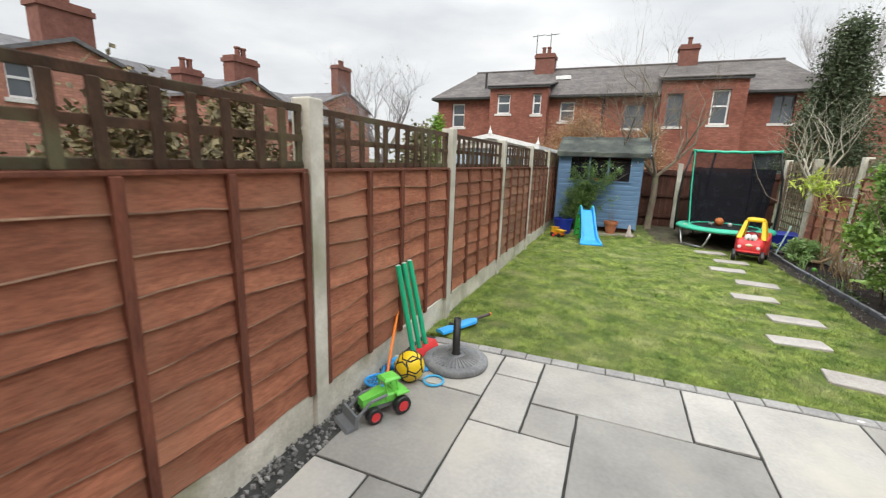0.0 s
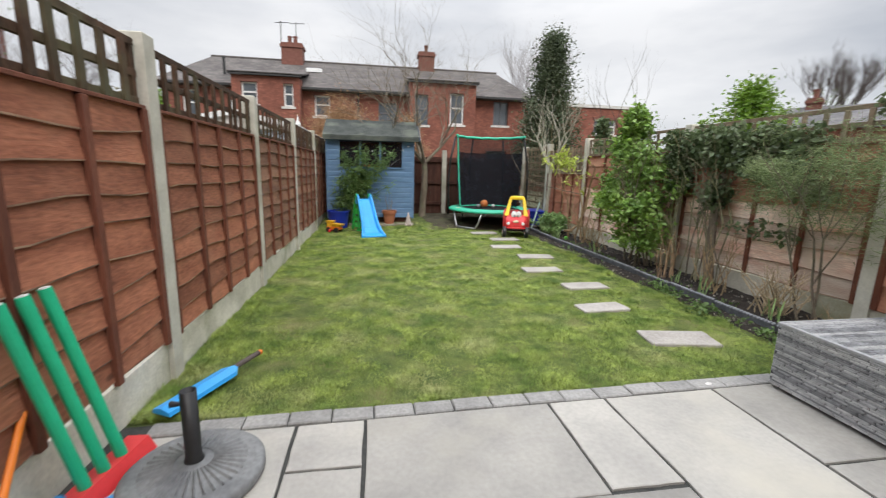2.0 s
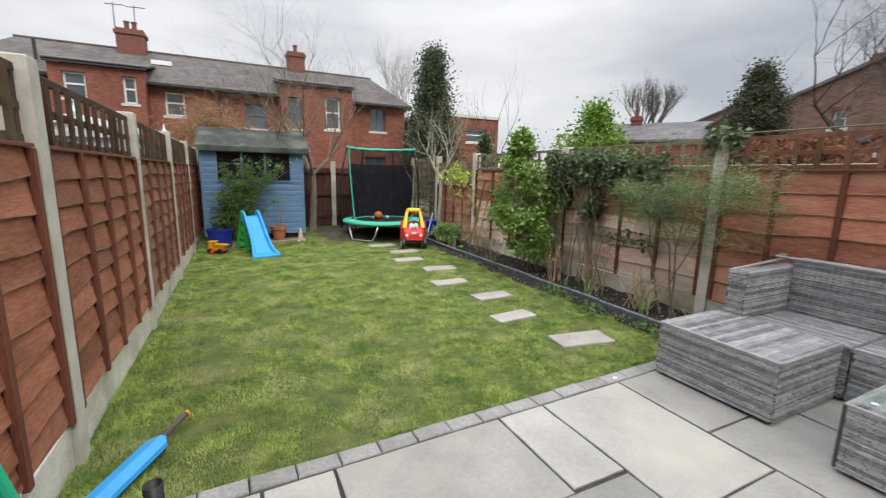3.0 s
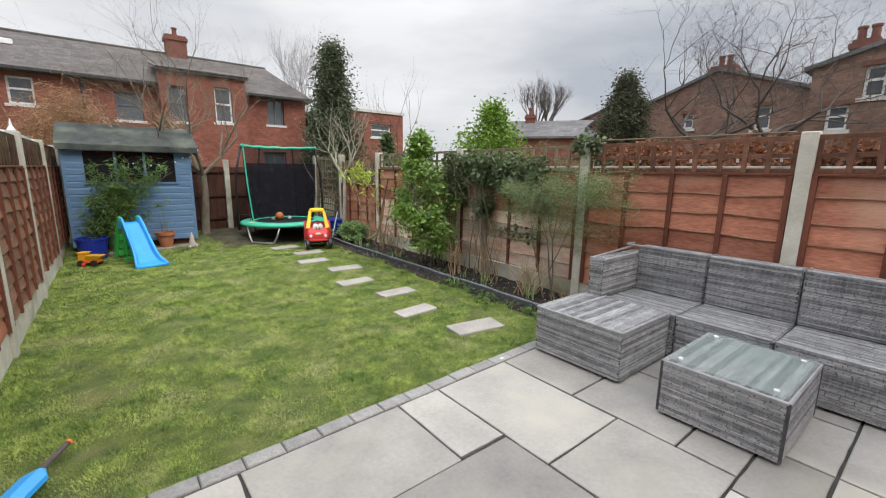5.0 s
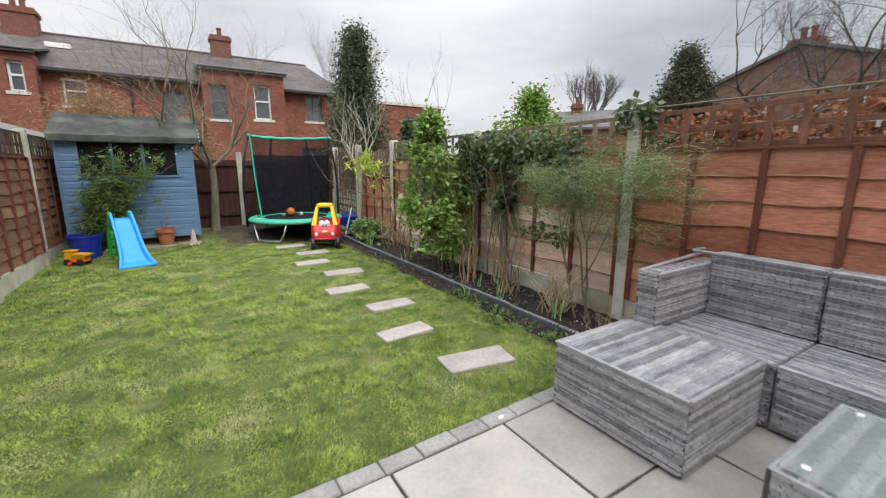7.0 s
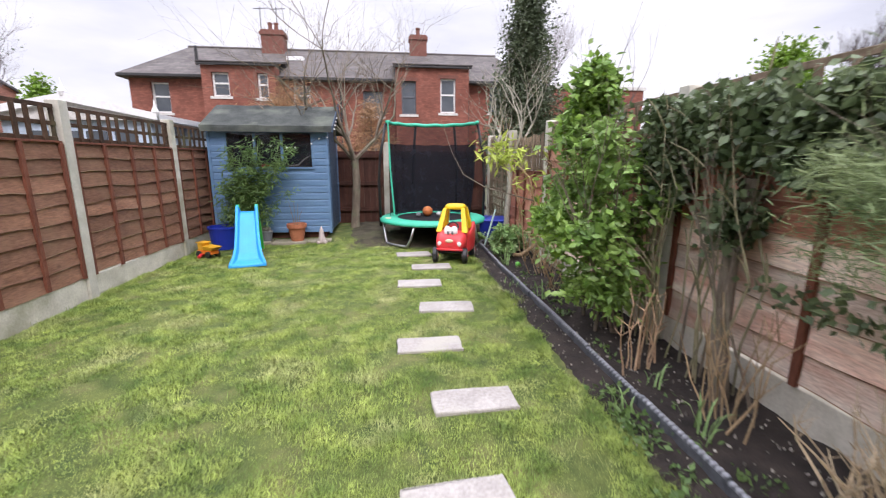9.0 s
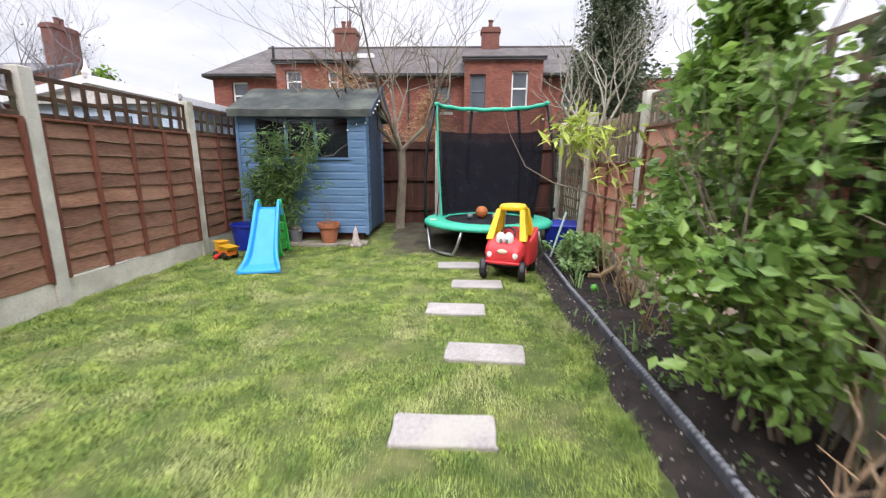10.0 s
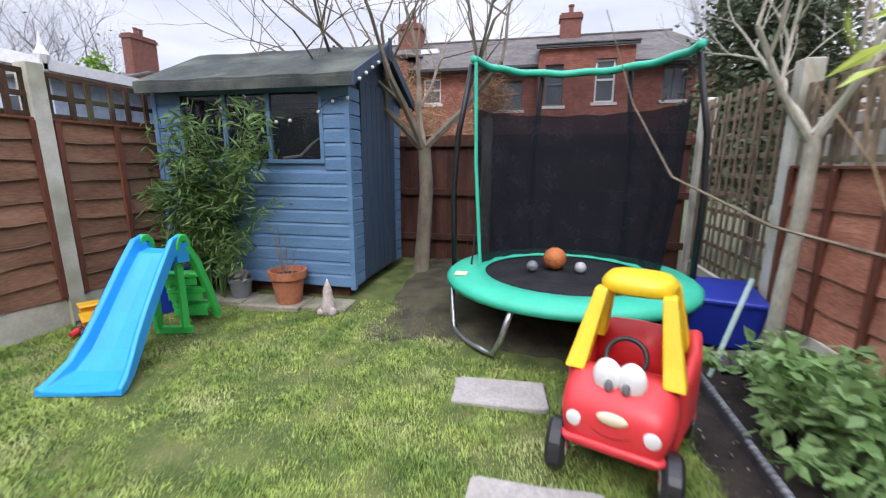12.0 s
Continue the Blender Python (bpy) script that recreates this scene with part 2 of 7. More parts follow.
P_BLUE = plastic("light_blue_plastic", (0.03, 0.35, 0.80))
P_GREEN = plastic("bright_green_plastic", (0.05, 0.55, 0.10))
P_TEAL = plastic("green_stump_plastic", (0.01, 0.47, 0.24))
P_RED = plastic("red_plastic", (0.70, 0.045, 0.05))
P_YELLOW = plastic("yellow_plastic", (0.85, 0.58, 0.015))
P_WHITE = plastic("white_plastic", (0.8, 0.8, 0.78))
P_BLACK = plastic("black_tyre_plastic", (0.02, 0.02, 0.022))
P_DKBLUE = plastic("dark_blue_plastic", (0.012, 0.03, 0.30))
P_LIME = plastic("lime_plastic", (0.17, 0.62, 0.09))
P_GREY = plastic("grey_plastic", (0.17, 0.18, 0.19))
P_ORANGE = plastic("orange_plastic", (0.85, 0.22, 0.02))
P_CREAM = plastic("cream_plastic", (0.8, 0.66, 0.45))
P_DIGGER = plastic("digger_yellow_plastic", (0.75, 0.40, 0.02))
P_SILVER = plastic("grey_white_plastic", (0.42, 0.42, 0.42))
P_PAD = plastic("green_pad_vinyl", (0.04, 0.47, 0.30), 0.5)
M_BASE = shade("resin_base", (0.15, 0.155, 0.16), (0.24, 0.245, 0.245), 8, 0.6, 0.2)
M_STEEL = shade("galvanised_steel", (0.45, 0.46, 0.46), (0.6, 0.6, 0.6), 8, 0.35, 0.05, metal=0.9)
M_MATBLACK = shade("trampoline_mat", (0.015, 0.016, 0.018), (0.03, 0.03, 0.032), 6, 0.8, 0.1, spec=0.12)
M_EDGING = shade("edging_plastic", (0.05, 0.055, 0.062), (0.11, 0.115, 0.125), 14, 0.6, 0.3, vary=0.1)
M_NET = shade("safety_net", (0.010, 0.011, 0.015), (0.017, 0.019, 0.025), 6, 0.9, 0, spec=0.08)
M_NET.node_tree.nodes["Principled BSDF"].inputs["Alpha"].default_value = 0.94


def leafy(name, c1, c2, scale=3.0, rough=0.45, island=0.35):
    m = shade(name, c1, c2, scale, rough, 0.0, island=island, dirt=0.2)
    b = m.node_tree.nodes["Principled BSDF"]
    nt = m.node_tree
    tr, mx = nt.nodes.new("ShaderNodeBsdfTranslucent"), nt.nodes.new("ShaderNodeMixShader")
    nt.links.new(b.inputs["Base Color"].links[0].from_socket, tr.inputs["Color"])
    mx.inputs[0].default_value = 0.3
    nt.links.new(b.outputs[0], mx.inputs[1])
    nt.links.new(tr.outputs[0], mx.inputs[2])
    nt.links.new(mx.outputs[0], nt.nodes["Material Output"].inputs["Surface"])
    return m


L_SHRUB = leafy("glossy_shrub_leaf", (0.126, 0.242, 0.054), (0.329, 0.484, 0.126), 4, 0.3)
L_IVY = leafy("ivy_leaf", (0.072, 0.114, 0.048), (0.168, 0.216, 0.108), 4, 0.4)
L_FEATHER = leafy("feathery_leaf", (0.133, 0.193, 0.079), (0.266, 0.327, 0.151), 4, 0.6)
L_YELLOW = leafy("yellow_green_leaf", (0.33, 0.42, 0.06), (0.55, 0.62, 0.14), 4, 0.5)
L_LOW = leafy("pale_green_leaf", (0.172, 0.299, 0.098), (0.345, 0.506, 0.207), 5, 0.5)
L_BAMBOO = leafy("bamboo_leaf", (0.072, 0.138, 0.038), (0.181, 0.283, 0.087), 5, 0.5)
L_HOLLY = leafy("dark_holly_leaf", (0.062, 0.087, 0.044), (0.135, 0.166, 0.092), 2, 0.4)
L_BRIGHT = leafy("bright_shrub_leaf", (0.12, 0.24, 0.025), (0.23, 0.36, 0.05), 2, 0.5)
L_BEECH = leafy("brown_beech_leaf", (0.17, 0.065, 0.03), (0.33, 0.15, 0.08), 4, 0.7)
L_CONIFER = leafy("far_conifer_leaf", (0.055, 0.062, 0.034), (0.115, 0.12, 0.07), 1, 0.6)
L_TAN = leafy("dry_twig_crown", (0.28, 0.16, 0.08), (0.42, 0.27, 0.15), 2, 0.8)
L_GRASS = shade("grass_blade", (0.10, 0.185, 0.028), (0.37, 0.455, 0.10), 4.6, 0.6, 0, island=0.24, fine=4, c3=(0.42, 0.43, 0.18), dirt=0.5)
M_LAWN = shade("lawn_soil", (0.05, 0.085, 0.02), (0.15, 0.18, 0.045), 7, 0.95, 1.0, fine=22, c3=(0.20, 0.19, 0.075), dirt=0.55)
M_FIELD = shade("far_ground", (0.06, 0.075, 0.035), (0.12, 0.12, 0.07), 0.4, 0.95, 0.2)


# ---- mesh building ----
class Geo:
    """Collects vertices and faces for one mesh."""

    def __init__(self):
        self.v, self.f = [], []

    def add(self, vs, fs):
        n = len(self.v)
        self.v.extend(tuple(p) for p in vs)
        self.f.extend(tuple(n + i for i in q) for q in fs)
        return self

    def box(self, x0, y0, z0, x1, y1, z1, b=0.0, m=None):
        """A block; b chamfers its top rim and upright edges a little."""
        if b:
            lo = [(x0, y0, z0), (x1, y0, z0), (x1, y1, z0), (x0, y1, z0)]
            mid = [(x0, y0, z1 - b), (x1, y0, z1 - b), (x1, y1, z1 - b), (x0, y1, z1 - b)]
            top = [(x0 + b, y0 + b, z1), (x1 - b, y0 + b, z1), (x1 - b, y1 - b, z1), (x0 + b, y1 - b, z1)]
            vs = lo + mid + top
            fs = [(3, 2, 1, 0), (8, 9, 10, 11)]
            for k in (0, 4):
                fs += [(k + i, k + (i + 1) % 4, k + 4 + (i + 1) % 4, k + 4 + i) for i in range(4)]
        else:
            vs = [(x, y, z) for z in (z0, z1) for x, y in ((x0, y0), (x1, y0), (x1, y1), (x0, y1))]
            fs = [(3, 2, 1, 0), (4, 5, 6, 7)] + [(i, (i + 1) % 4, 4 + (i + 1) % 4, 4 + i) for i in range(4)]
        if m is not None:
            vs = [m @ Vector(p) for p in vs]
        return self.add(vs, fs)

    def tube(self, pts, radii, seg=6, caps=True):
        pts = [Vector(p) for p in pts]
        if isinstance(radii, (int, float)):
            radii = [radii] * len(pts)
        vs, fs = [], []
        side = None
        for i, p in enumerate(pts):
            d = (pts[min(i + 1, len(pts) - 1)] - pts[max(i - 1, 0)]).normalized()
            if side is None:
                side = d.orthogonal().normalized()
            side = (side - d * side.dot(d))
            side = side.normalized() if side.length > 1e-5 else d.orthogonal().normalized()
            up = d.cross(side)
            for k in range(seg):
                a = 2 * math.pi * k / seg
                vs.append(p + (side * math.cos(a) + up * math.sin(a)) * radii[i])
        for i in range(len(pts) - 1):
            for k in range(seg):
                a, b = i * seg + k, i * seg + (k + 1) % seg
                fs.append((a, b, b + seg, a + seg))
        if caps:
            fs.append(tuple(reversed(range(seg))))
            fs.append(tuple(range((len(pts) - 1) * seg, len(pts) * seg)))
        return self.add(vs, fs)

    def lathe(self, profile, seg=24, m=None, closed=False):
        """profile: (radius, z) from bottom to top."""
        vs, fs = [], []
        for r, z in profile:
            for k in range(seg):
                a = 2 * math.pi * k / seg
                p = Vector((r * math.cos(a), r * math.sin(a), z))
                vs.append(m @ p if m is not None else p)
        n = len(profile)
        for i in range(n - 1 + closed):
            j = (i + 1) % n
            for k in range(seg):
                k2 = (k + 1) % seg
                fs.append((i * seg + k, i * seg + k2, j * seg + k2, j * seg + k))
        if not closed:
            fs.append(tuple(reversed(range(seg))))
            fs.append(tuple(range((n - 1) * seg, n * seg)))
        return self.add(vs, fs)

    def ball(self, c, r, seg=16, squash=1.0, m=None):
        prof = [(max(1e-4, r * math.sin(math.pi * i / 10)), -r * squash * math.cos(math.pi * i / 10)) for i in range(11)]
        t = Matrix.Translation(c) @ (m if m is not None else Matrix())
        return self.lathe(prof, seg, t)

    def loft(self, rings, cap=True):
        """Rings of equal length joined in order."""
        n = len(rings[0])
        vs = [p for r in rings for p in r]
        fs = []
        for i in range(len(rings) - 1):
            for k in range(n):
                a, b = i * n + k, i * n + (k + 1) % n
                fs.append((a, b, b + n, a + n))
        if cap:
            fs.append(tuple(reversed(range(n))))
            fs.append(tuple(range((len(rings) - 1) * n, len(rings) * n)))
        return self.add(vs, fs)

    def mesh(self, name, material, smooth=False):
        me = bpy.data.meshes.new(name)
        me.from_pydata(self.v, [], self.f)
        me.materials.append(material)
        if smooth:
            me.polygons.foreach_set("use_smooth", [True] * len(me.polygons))
        me.update()
        return me


def part(name, geo, material, parent=None, label="", smooth=False, at=None):
    """One mesh object under a thing or a part. geo: a Geo or a ready mesh."""
    me = geo if isinstance(geo, bpy.types.Mesh) else geo.mesh(name, material, smooth)
    ob = new(name, me)
    if parent is not None:
        ob.parent = parent
    if at is not None:
        ob.matrix_basis = at
    if label:
        ob["label"] = label
    return ob


def thing(name, label, category, at=None, group="", kind=""):
    ob = new(name)
    ob.empty_display_size = 0.1
    if at is not None:
        ob.matrix_basis = at
    return tagged(ob, label, category, group, kind)


def rounded(ob, width=0.01, segments=2):
    mod = ob.modifiers.new("bevel", "BEVEL")
    mod.width, mod.segments, mod.limit_method = width, segments, "ANGLE"
    return ob


R = random.Random(5)
NR = np.random.default_rng(7)


def cloud(kind_name, centres, spread, n, size, material, parent, shape="leaf", droop=0.3, up=0.4, label=""):
    """Many small leaves scattered about the given centres, joined as one crown."""
    c = np.array(centres, float)
    idx = NR.integers(0, len(c), n)
    sp = np.array(spread, float)
    p = c[idx] + NR.normal(0, 1, (n, 3)) * sp
    d = NR.normal(0, 1, (n, 3))
    d[:, 2] = d[:, 2] * 0.6 - droop
    d /= np.linalg.norm(d, axis=1)[:, None]
    q = NR.normal(0, 1, (n, 3))
    q[:, 2] += up
    w = np.cross(d, q)
    w /= np.linalg.norm(w, axis=1)[:, None] + 1e-9
    nn = np.cross(w, d)
    s = size * NR.uniform(0.6, 1.35, (n, 1))
    wide = {"leaf": 0.28, "blade": 0.085, "broad": 0.4, "lance": 0.12, "needle": 0.035}[shape]
    a, b = p, p + d * s
    m1 = p + d * s * 0.45 + w * s * wide + nn * s * 0.06
    m2 = p + d * s * 0.45 - w * s * wide + nn * s * 0.06
    vs = np.stack([a, m1, b, m2], 1).reshape(-1, 3)
    me = bpy.data.meshes.new(kind_name)
    me.from_pydata(vs.tolist(), [], np.arange(n * 4).reshape(-1, 4).tolist())
    me.materials.append(material)
    ob = new(kind_name, me)
    ob.parent = parent
    if label:
        ob["label"] = label
    return ob


def branch(geo, p, d, length, r, depth, rnd, tips, spread=0.6, bend=0.25, up=0.15, seg=5, kids=3, shrink=0.68):
    """A limb that bends and forks."""
    pts, rr = [Vector(p)], [r]
    d = Vector(d).normalized()
    steps = 4 if depth > 0 else 3
    for i in range(steps):
        d = (d + Vector((rnd.uniform(-1, 1), rnd.uniform(-1, 1), rnd.uniform(-0.6, 1) + up)) * bend * 0.6).normalized()
        pts.append(pts[-1] + d * length / steps)
        rr.append(r * (1 - 0.42 * (i + 1) / steps))
    geo.tube(pts, rr, seg if depth > 1 else 4 if depth > 0 else 3, caps=False)
    tips.append(tuple(pts[-1]))
    if depth <= 0:
        return
    for k in range(kids):
        i = rnd.randint(2, steps) if k else steps
        side = Vector((rnd.uniform(-1, 1), rnd.uniform(-1, 1), rnd.uniform(-0.35, 0.8) + up))
        nd = (d + side.normalized() * spread * rnd.uniform(0.7, 1.4)).normalized()
        branch(geo, pts[i], nd, length * shrink * rnd.uniform(0.75, 1.2), rr[i] * 0.72, depth - 1, rnd, tips, spread, bend, up, seg, kids, shrink)


# ---- ground ----
def rise(y):
    """The ground climbs a little towards the back fence."""
    f = min(1.0, max(0.0, (y - 9.1) / 1.1))
    return 0.10 * f * f * (3 - 2 * f)


g = Geo()
far, q = 400.0, (-1.6, -2.6, 3.3, 11.5)
g.add([(-far, -far, -0.045), (far, -far, -0.045), (far, far, -0.045), (-far, far, -0.045)], [(0, 1, 2, 3)])
tagged(part("ground", g, M_FIELD), "rough open ground around the gardens", "ground", kind="structure")

g = Geo()
nx, ny = 30, 60
vs = [(-1.68 + 4.22 * i / nx, 3.02 + 8.33 * j / ny, rise(3.02 + 8.33 * j / ny) - 0.012 + 0.010 * noise.noise((i * 0.4, j * 0.4, 1.0))) for j in range(ny + 1) for i in range(nx + 1)]
g.add(vs, [(j * (nx + 1) + i, j * (nx + 1) + i + 1, (j + 1) * (nx + 1) + i + 1, (j + 1) * (nx + 1) + i) for j in range(ny) for i in range(nx)])
lawn = tagged(part("lawn", g, M_LAWN, smooth=True), "patchy green lawn with worn yellow areas between the fences", "lawn", kind="structure")

# worn soil round the tree and the trampoline, and the planting bed
g = Geo()
nx, ny = 24, 12
vs = []
for j in range(ny + 1):
    for i in range(nx + 1):
        x, y = 0.36 + 2.79 * i / nx, 9.02 + 2.28 * j / ny
        rim = min(i, nx - i, j) / 3
        vs.append((x, y, rise(y) - 0.03 + 0.038 * min(1, rim) + 0.012 * noise.noise((x * 4, y * 4, 3))))
g.add(vs, [(j * (nx + 1) + i, j * (nx + 1) + i + 1, (j + 1) * (nx + 1) + i + 1, (j + 1) * (nx + 1) + i) for j in range(ny) for i in range(nx)])
tagged(part("bare_soil", g, M_EARTH, smooth=True), "bare dark trodden soil under the trampoline", "soil", kind="structure")
g = Geo()
nx, ny = 14, 110
vs = [(2.30 + 0.86 * i / nx, 3.06 + 6.9 * j / ny,
       (-0.03 if i == 0 else 0.006 if i < 4 else 0.03) + 0.022 * noise.noise((i * 0.9, j * 0.55, 7)) + 0.014 * noise.noise((i * 2.7, j * 1.7, 9))) for j in range(ny + 1) for i in range(nx + 1)]
g.add(vs, [(j * (nx + 1) + i, j * (nx + 1) + i + 1, (j + 1) * (nx + 1) + i + 1, (j + 1) * (nx + 1) + i) for j in range(ny) for i in range(nx)])
tagged(part("planting_bed", g, M_SOIL, smooth=True), "dark damp soil of the border along the fence", "soil", kind="structure")


# ---- fences ----
def wavy_board(length, height, seed, flip=False):
    """A rough-sawn board with an uneven lower edge, leaning out at its foot."""
    g, n = Geo(), 9
    rnd = random.Random(seed)
    a, b = rnd.uniform(0, 6), rnd.uniform(1.5, 3.2)
    vs = []
    for i in range(n + 1):
        s = i / n
        x = length * s
        low = 0.010 * math.sin(a + b * 2.2 * s) + 0.008 * math.sin(3 * a + 9 * s) + 0.006 * math.sin(5 * a + 17 * s) + rnd.uniform(-0.003, 0.003)
        vs += [(x, -0.028, low), (x, -0.030, low + 0.007), (x, -0.006, height), (x, 0.003, height), (x, -0.015, low)]
    fs = []
    for i in range(n):
        k = i * 5
        for e in range(5):
            fs.append((k + e, k + (e + 1) % 5, k + 5 + (e + 1) % 5, k + 5 + e))
    fs += [(4, 3, 2, 1, 0), tuple(range(n * 5, n * 5 + 5))]
    g.add(vs, [tuple(reversed(f)) for f in fs])
    return g


def board_mesh(g, material):
    """The board with its raw lower lip in pale worn wood."""
    me = g.mesh("board", material)
    me.materials.append(M_PALE)
    me.polygons.foreach_set("material_index", [1 if i < 45 and i % 5 == 0 else 0 for i in range(len(me.polygons))])
    return me


def simple(x0, y0, z0, x1, y1, z1, b=0.003):
    return Geo().box(x0, y0, z0, x1, y1, z1, b)


def fence_run(name, label, at, posts, z_board, z_top, z_trellis, post_top, board_mat, trellis_mat, n_boards, slat_gap=0.172, lattice=(), weathered=(), no_trellis=(), brown=None, brown_from=99, tall=(), far_mat=None, far_from=99):
    """Concrete posts with slotted-in gravel boards, lap panels and trellis tops. Local x runs along, -y faces the garden."""
    fence = thing(name, label, "fence", at, kind="structure")
    pm = Geo()
    pm.box(-0.05, -0.05, -0.1, 0.05, 0.06, post_top, 0.006)
    post_mesh = pm.mesh("post", M_CONCRETE)
    lens = {}
    for s in posts:
        part("post", post_mesh, M_CONCRETE, fence, at=pose(s, 0, 0.004 * (hash(str(s)) % 2), 0, R.uniform(-0.5, 0.5), 0))
    for k in range(len(posts) - 1):
        a, b = posts[k] + 0.052, posts[k + 1] - 0.052
        L = round(b - a, 3)
        key, plank_mat = (L, k >= far_from), far_mat if k >= far_from else board_mat
        if key not in lens:
            h = (z_top - z_board) / n_boards
            lens[key] = dict(
                gravel=simple(0, -0.022, -0.12, L, 0.022, z_board, 0.004).mesh("gravel_board", M_GRAVELB),
                boards=[board_mesh(wavy_board(L - 0.01, h + 0.035, 11 * j + int(L * 100)), plank_mat) for j in range(7)],
                worn=[board_mesh(wavy_board(L - 0.01, h + 0.035, 5 * j + int(L * 90)), M_FENCE_W) for j in range(3)],
                batten=simple(-0.019, -0.046, z_board + 0.004, 0.019, -0.022, z_top - 0.002, 0.004).mesh("batten", M_BATTEN),
                cap=simple(0, -0.04, z_top, L, 0.02, z_top + 0.016, 0.003).mesh("cap", M_BATTEN),
                rail=simple(0, -0.012, -0.017, L, 0.012, 0.017, 0.003).mesh("rail", trellis_mat),
                rail2=simple(0, -0.012, -0.017, L, 0.012, 0.017, 0.003).mesh("rail", brown),
                slat2=simple(-0.018, -0.030, z_top + 0.02, 0.018, -0.0125, z_trellis - 0.036, 0.003).mesh("slat", brown),
                slat=simple(-0.018, -0.030, z_top + 0.02, 0.018, -0.0125, z_trellis - 0.036, 0.003).mesh("slat", trellis_mat),
                longslat=simple(-0.012, -0.030, z_board + 0.03, 0.012, -0.0165, z_trellis - 0.01, 0.003).mesh("slat", trellis_mat))
        q = lens[key]
        gb = part("gravel_board", q["gravel"], None, fence, at=pose(a, 0, 0))
        gb["label"] = "mossy concrete gravel board"
        h = (z_top - z_board) / n_boards
        if k in lattice:
            panel = part("trellis_panel", simple(a, 0.002, z_board, a + 0.03, 0.03, z_trellis, 0.003), trellis_mat, fence)
            z = z_board + 0.1
            while z < z_trellis:
                part("rail", q["rail"], None, panel, at=pose(a, 0, z))
                z += 0.15
            s = a + 0.06
            while s < b - 0.03:
                part("slat", q["longslat"], None, panel, at=pose(s, R.uniform(-0.003, 0.003), 0, 0, R.uniform(-1.2, 1.2), 0))
                s += 0.112
            continue
        panel = part("panel", Geo().box(a, 0.004, z_board + 0.01, a + 0.04, 0.028, z_top, 0.003).box(b - 0.04, 0.004, z_board + 0.01, b, 0.028, z_top, 0.003), M_BATTEN, fence)
        cut = n_boards if k not in tall else round(n_boards * 0.66)
        zt = z_top if k not in tall else z_board + 0.012 + cut * h + 0.03
        for j in range(cut):
            worn = k in weathered and j < n_boards * 0.55
            me = q["worn"][(j + k) % 3] if worn else q["boards"][(j * 3 + k * 2) % 7]
            part("board", me, None, panel, at=pose(a + 0.005, 0, z_board + 0.006 + j * h, 0, R.uniform(-0.35, 0.35), 0))
        for j in range(5 if k not in tall else 0):
            s = a + 0.02 + (L - 0.04) * j / 4
            part("batten", q["batten"], None, panel, at=pose(s + (R.uniform(-0.015, 0.015) if 0 < j < 4 else 0), 0, 0))
        if k in tall:
            low_batten = simple(-0.019, -0.046, z_board + 0.004, 0.019, -0.022, zt - 0.002, 0.004).mesh("batten", M_BATTEN)
            high_slat = simple(-0.014, -0.030, zt + 0.02, 0.014, -0.0125, z_trellis - 0.12, 0.003).mesh("slat", trellis_mat)
            for j in range(5):
                part("batten", low_batten, None, panel, at=pose(a + 0.02 + (L - 0.04) * j / 4, 0, 0))
            part("cap", q["cap"], None, panel, at=pose(a, 0, zt - z_top))
            trellis = part("trellis", Geo().box(a + 0.003, -0.009, zt + 0.02, a + 0.034, 0.009, z_trellis - 0.12, 0.003), trellis_mat, fence)
            for z in (zt + 0.05, zt + 0.2, zt + 0.36):
                part("rail", q["rail"], None, trellis, at=pose(a, 0, z))
            for j in range(1, 20):
                part("slat", high_slat, None, trellis, at=pose(a + L * j / 20, 0, R.uniform(-0.02, 0.02), 0, R.uniform(-1.5, 1.5), 0))
            continue
        part("cap", q["cap"], None, panel, at=pose(a, 0, 0))
        if k in no_trellis:
            continue
        sfx = "2" if k >= brown_from else ""
        trellis = part("trellis", Geo().box(a + 0.003, -0.009, z_top + 0.02, a + 0.034, 0.009, z_trellis - 0.036, 0.003).box(b - 0.034, -0.009, z_top + 0.02, b - 0.003, 0.009, z_trellis - 0.036, 0.003), brown if sfx else trellis_mat, fence)
        for z in (z_top + 0.036, (z_top + z_trellis) / 2, z_trellis - 0.02):
            part("rail", q["rail" + sfx], None, trellis, at=pose(a, 0, z))
        n = int((L - 0.07) / slat_gap)
        for j in range(1, n + 1):
            part("slat", q["slat" + sfx], None, trellis, at=pose(a + L * j / (n + 1), 0, 0, 0, R.uniform(-0.8, 0.8), 0))
    return fence


fence_run("fence_west", "red-brown lap panel fence with concrete posts and trellis top", pose(-1.685, 0, 0, 0, 0, 89.7),
          [-2.04, -0.20, 1.64, 3.53, 5.37, 7.21, 9.05, 10.9], 0.205, 1.43, 1.755, 1.79, M_FENCE, M_TRELLIS, 9, 0.140, brown=M_TRELLIS, far_mat=M_FENCE_FAR, far_from=4)
fence_run("fence_east", "orange-brown lap panel fence with trellis, overgrown in parts", pose(3.17, 11.3, 0, 0, 0, -90),
          [0.0, 1.50, 3.18, 5.60, 7.68, 9.53, 11.4, 13.3], 0.22, 1.44, 1.74, 1.76, M_FENCE_R, M_TRELLIS_G, 7, lattice=(0,), weathered=(2, 3), tall=(1,), brown=shade("brown_trellis_wood", (0.12, 0.055, 0.034), (0.22, 0.105, 0.065), 6, 0.9, 0.3, (2, 2, 1), 0.2, 7), brown_from=4)

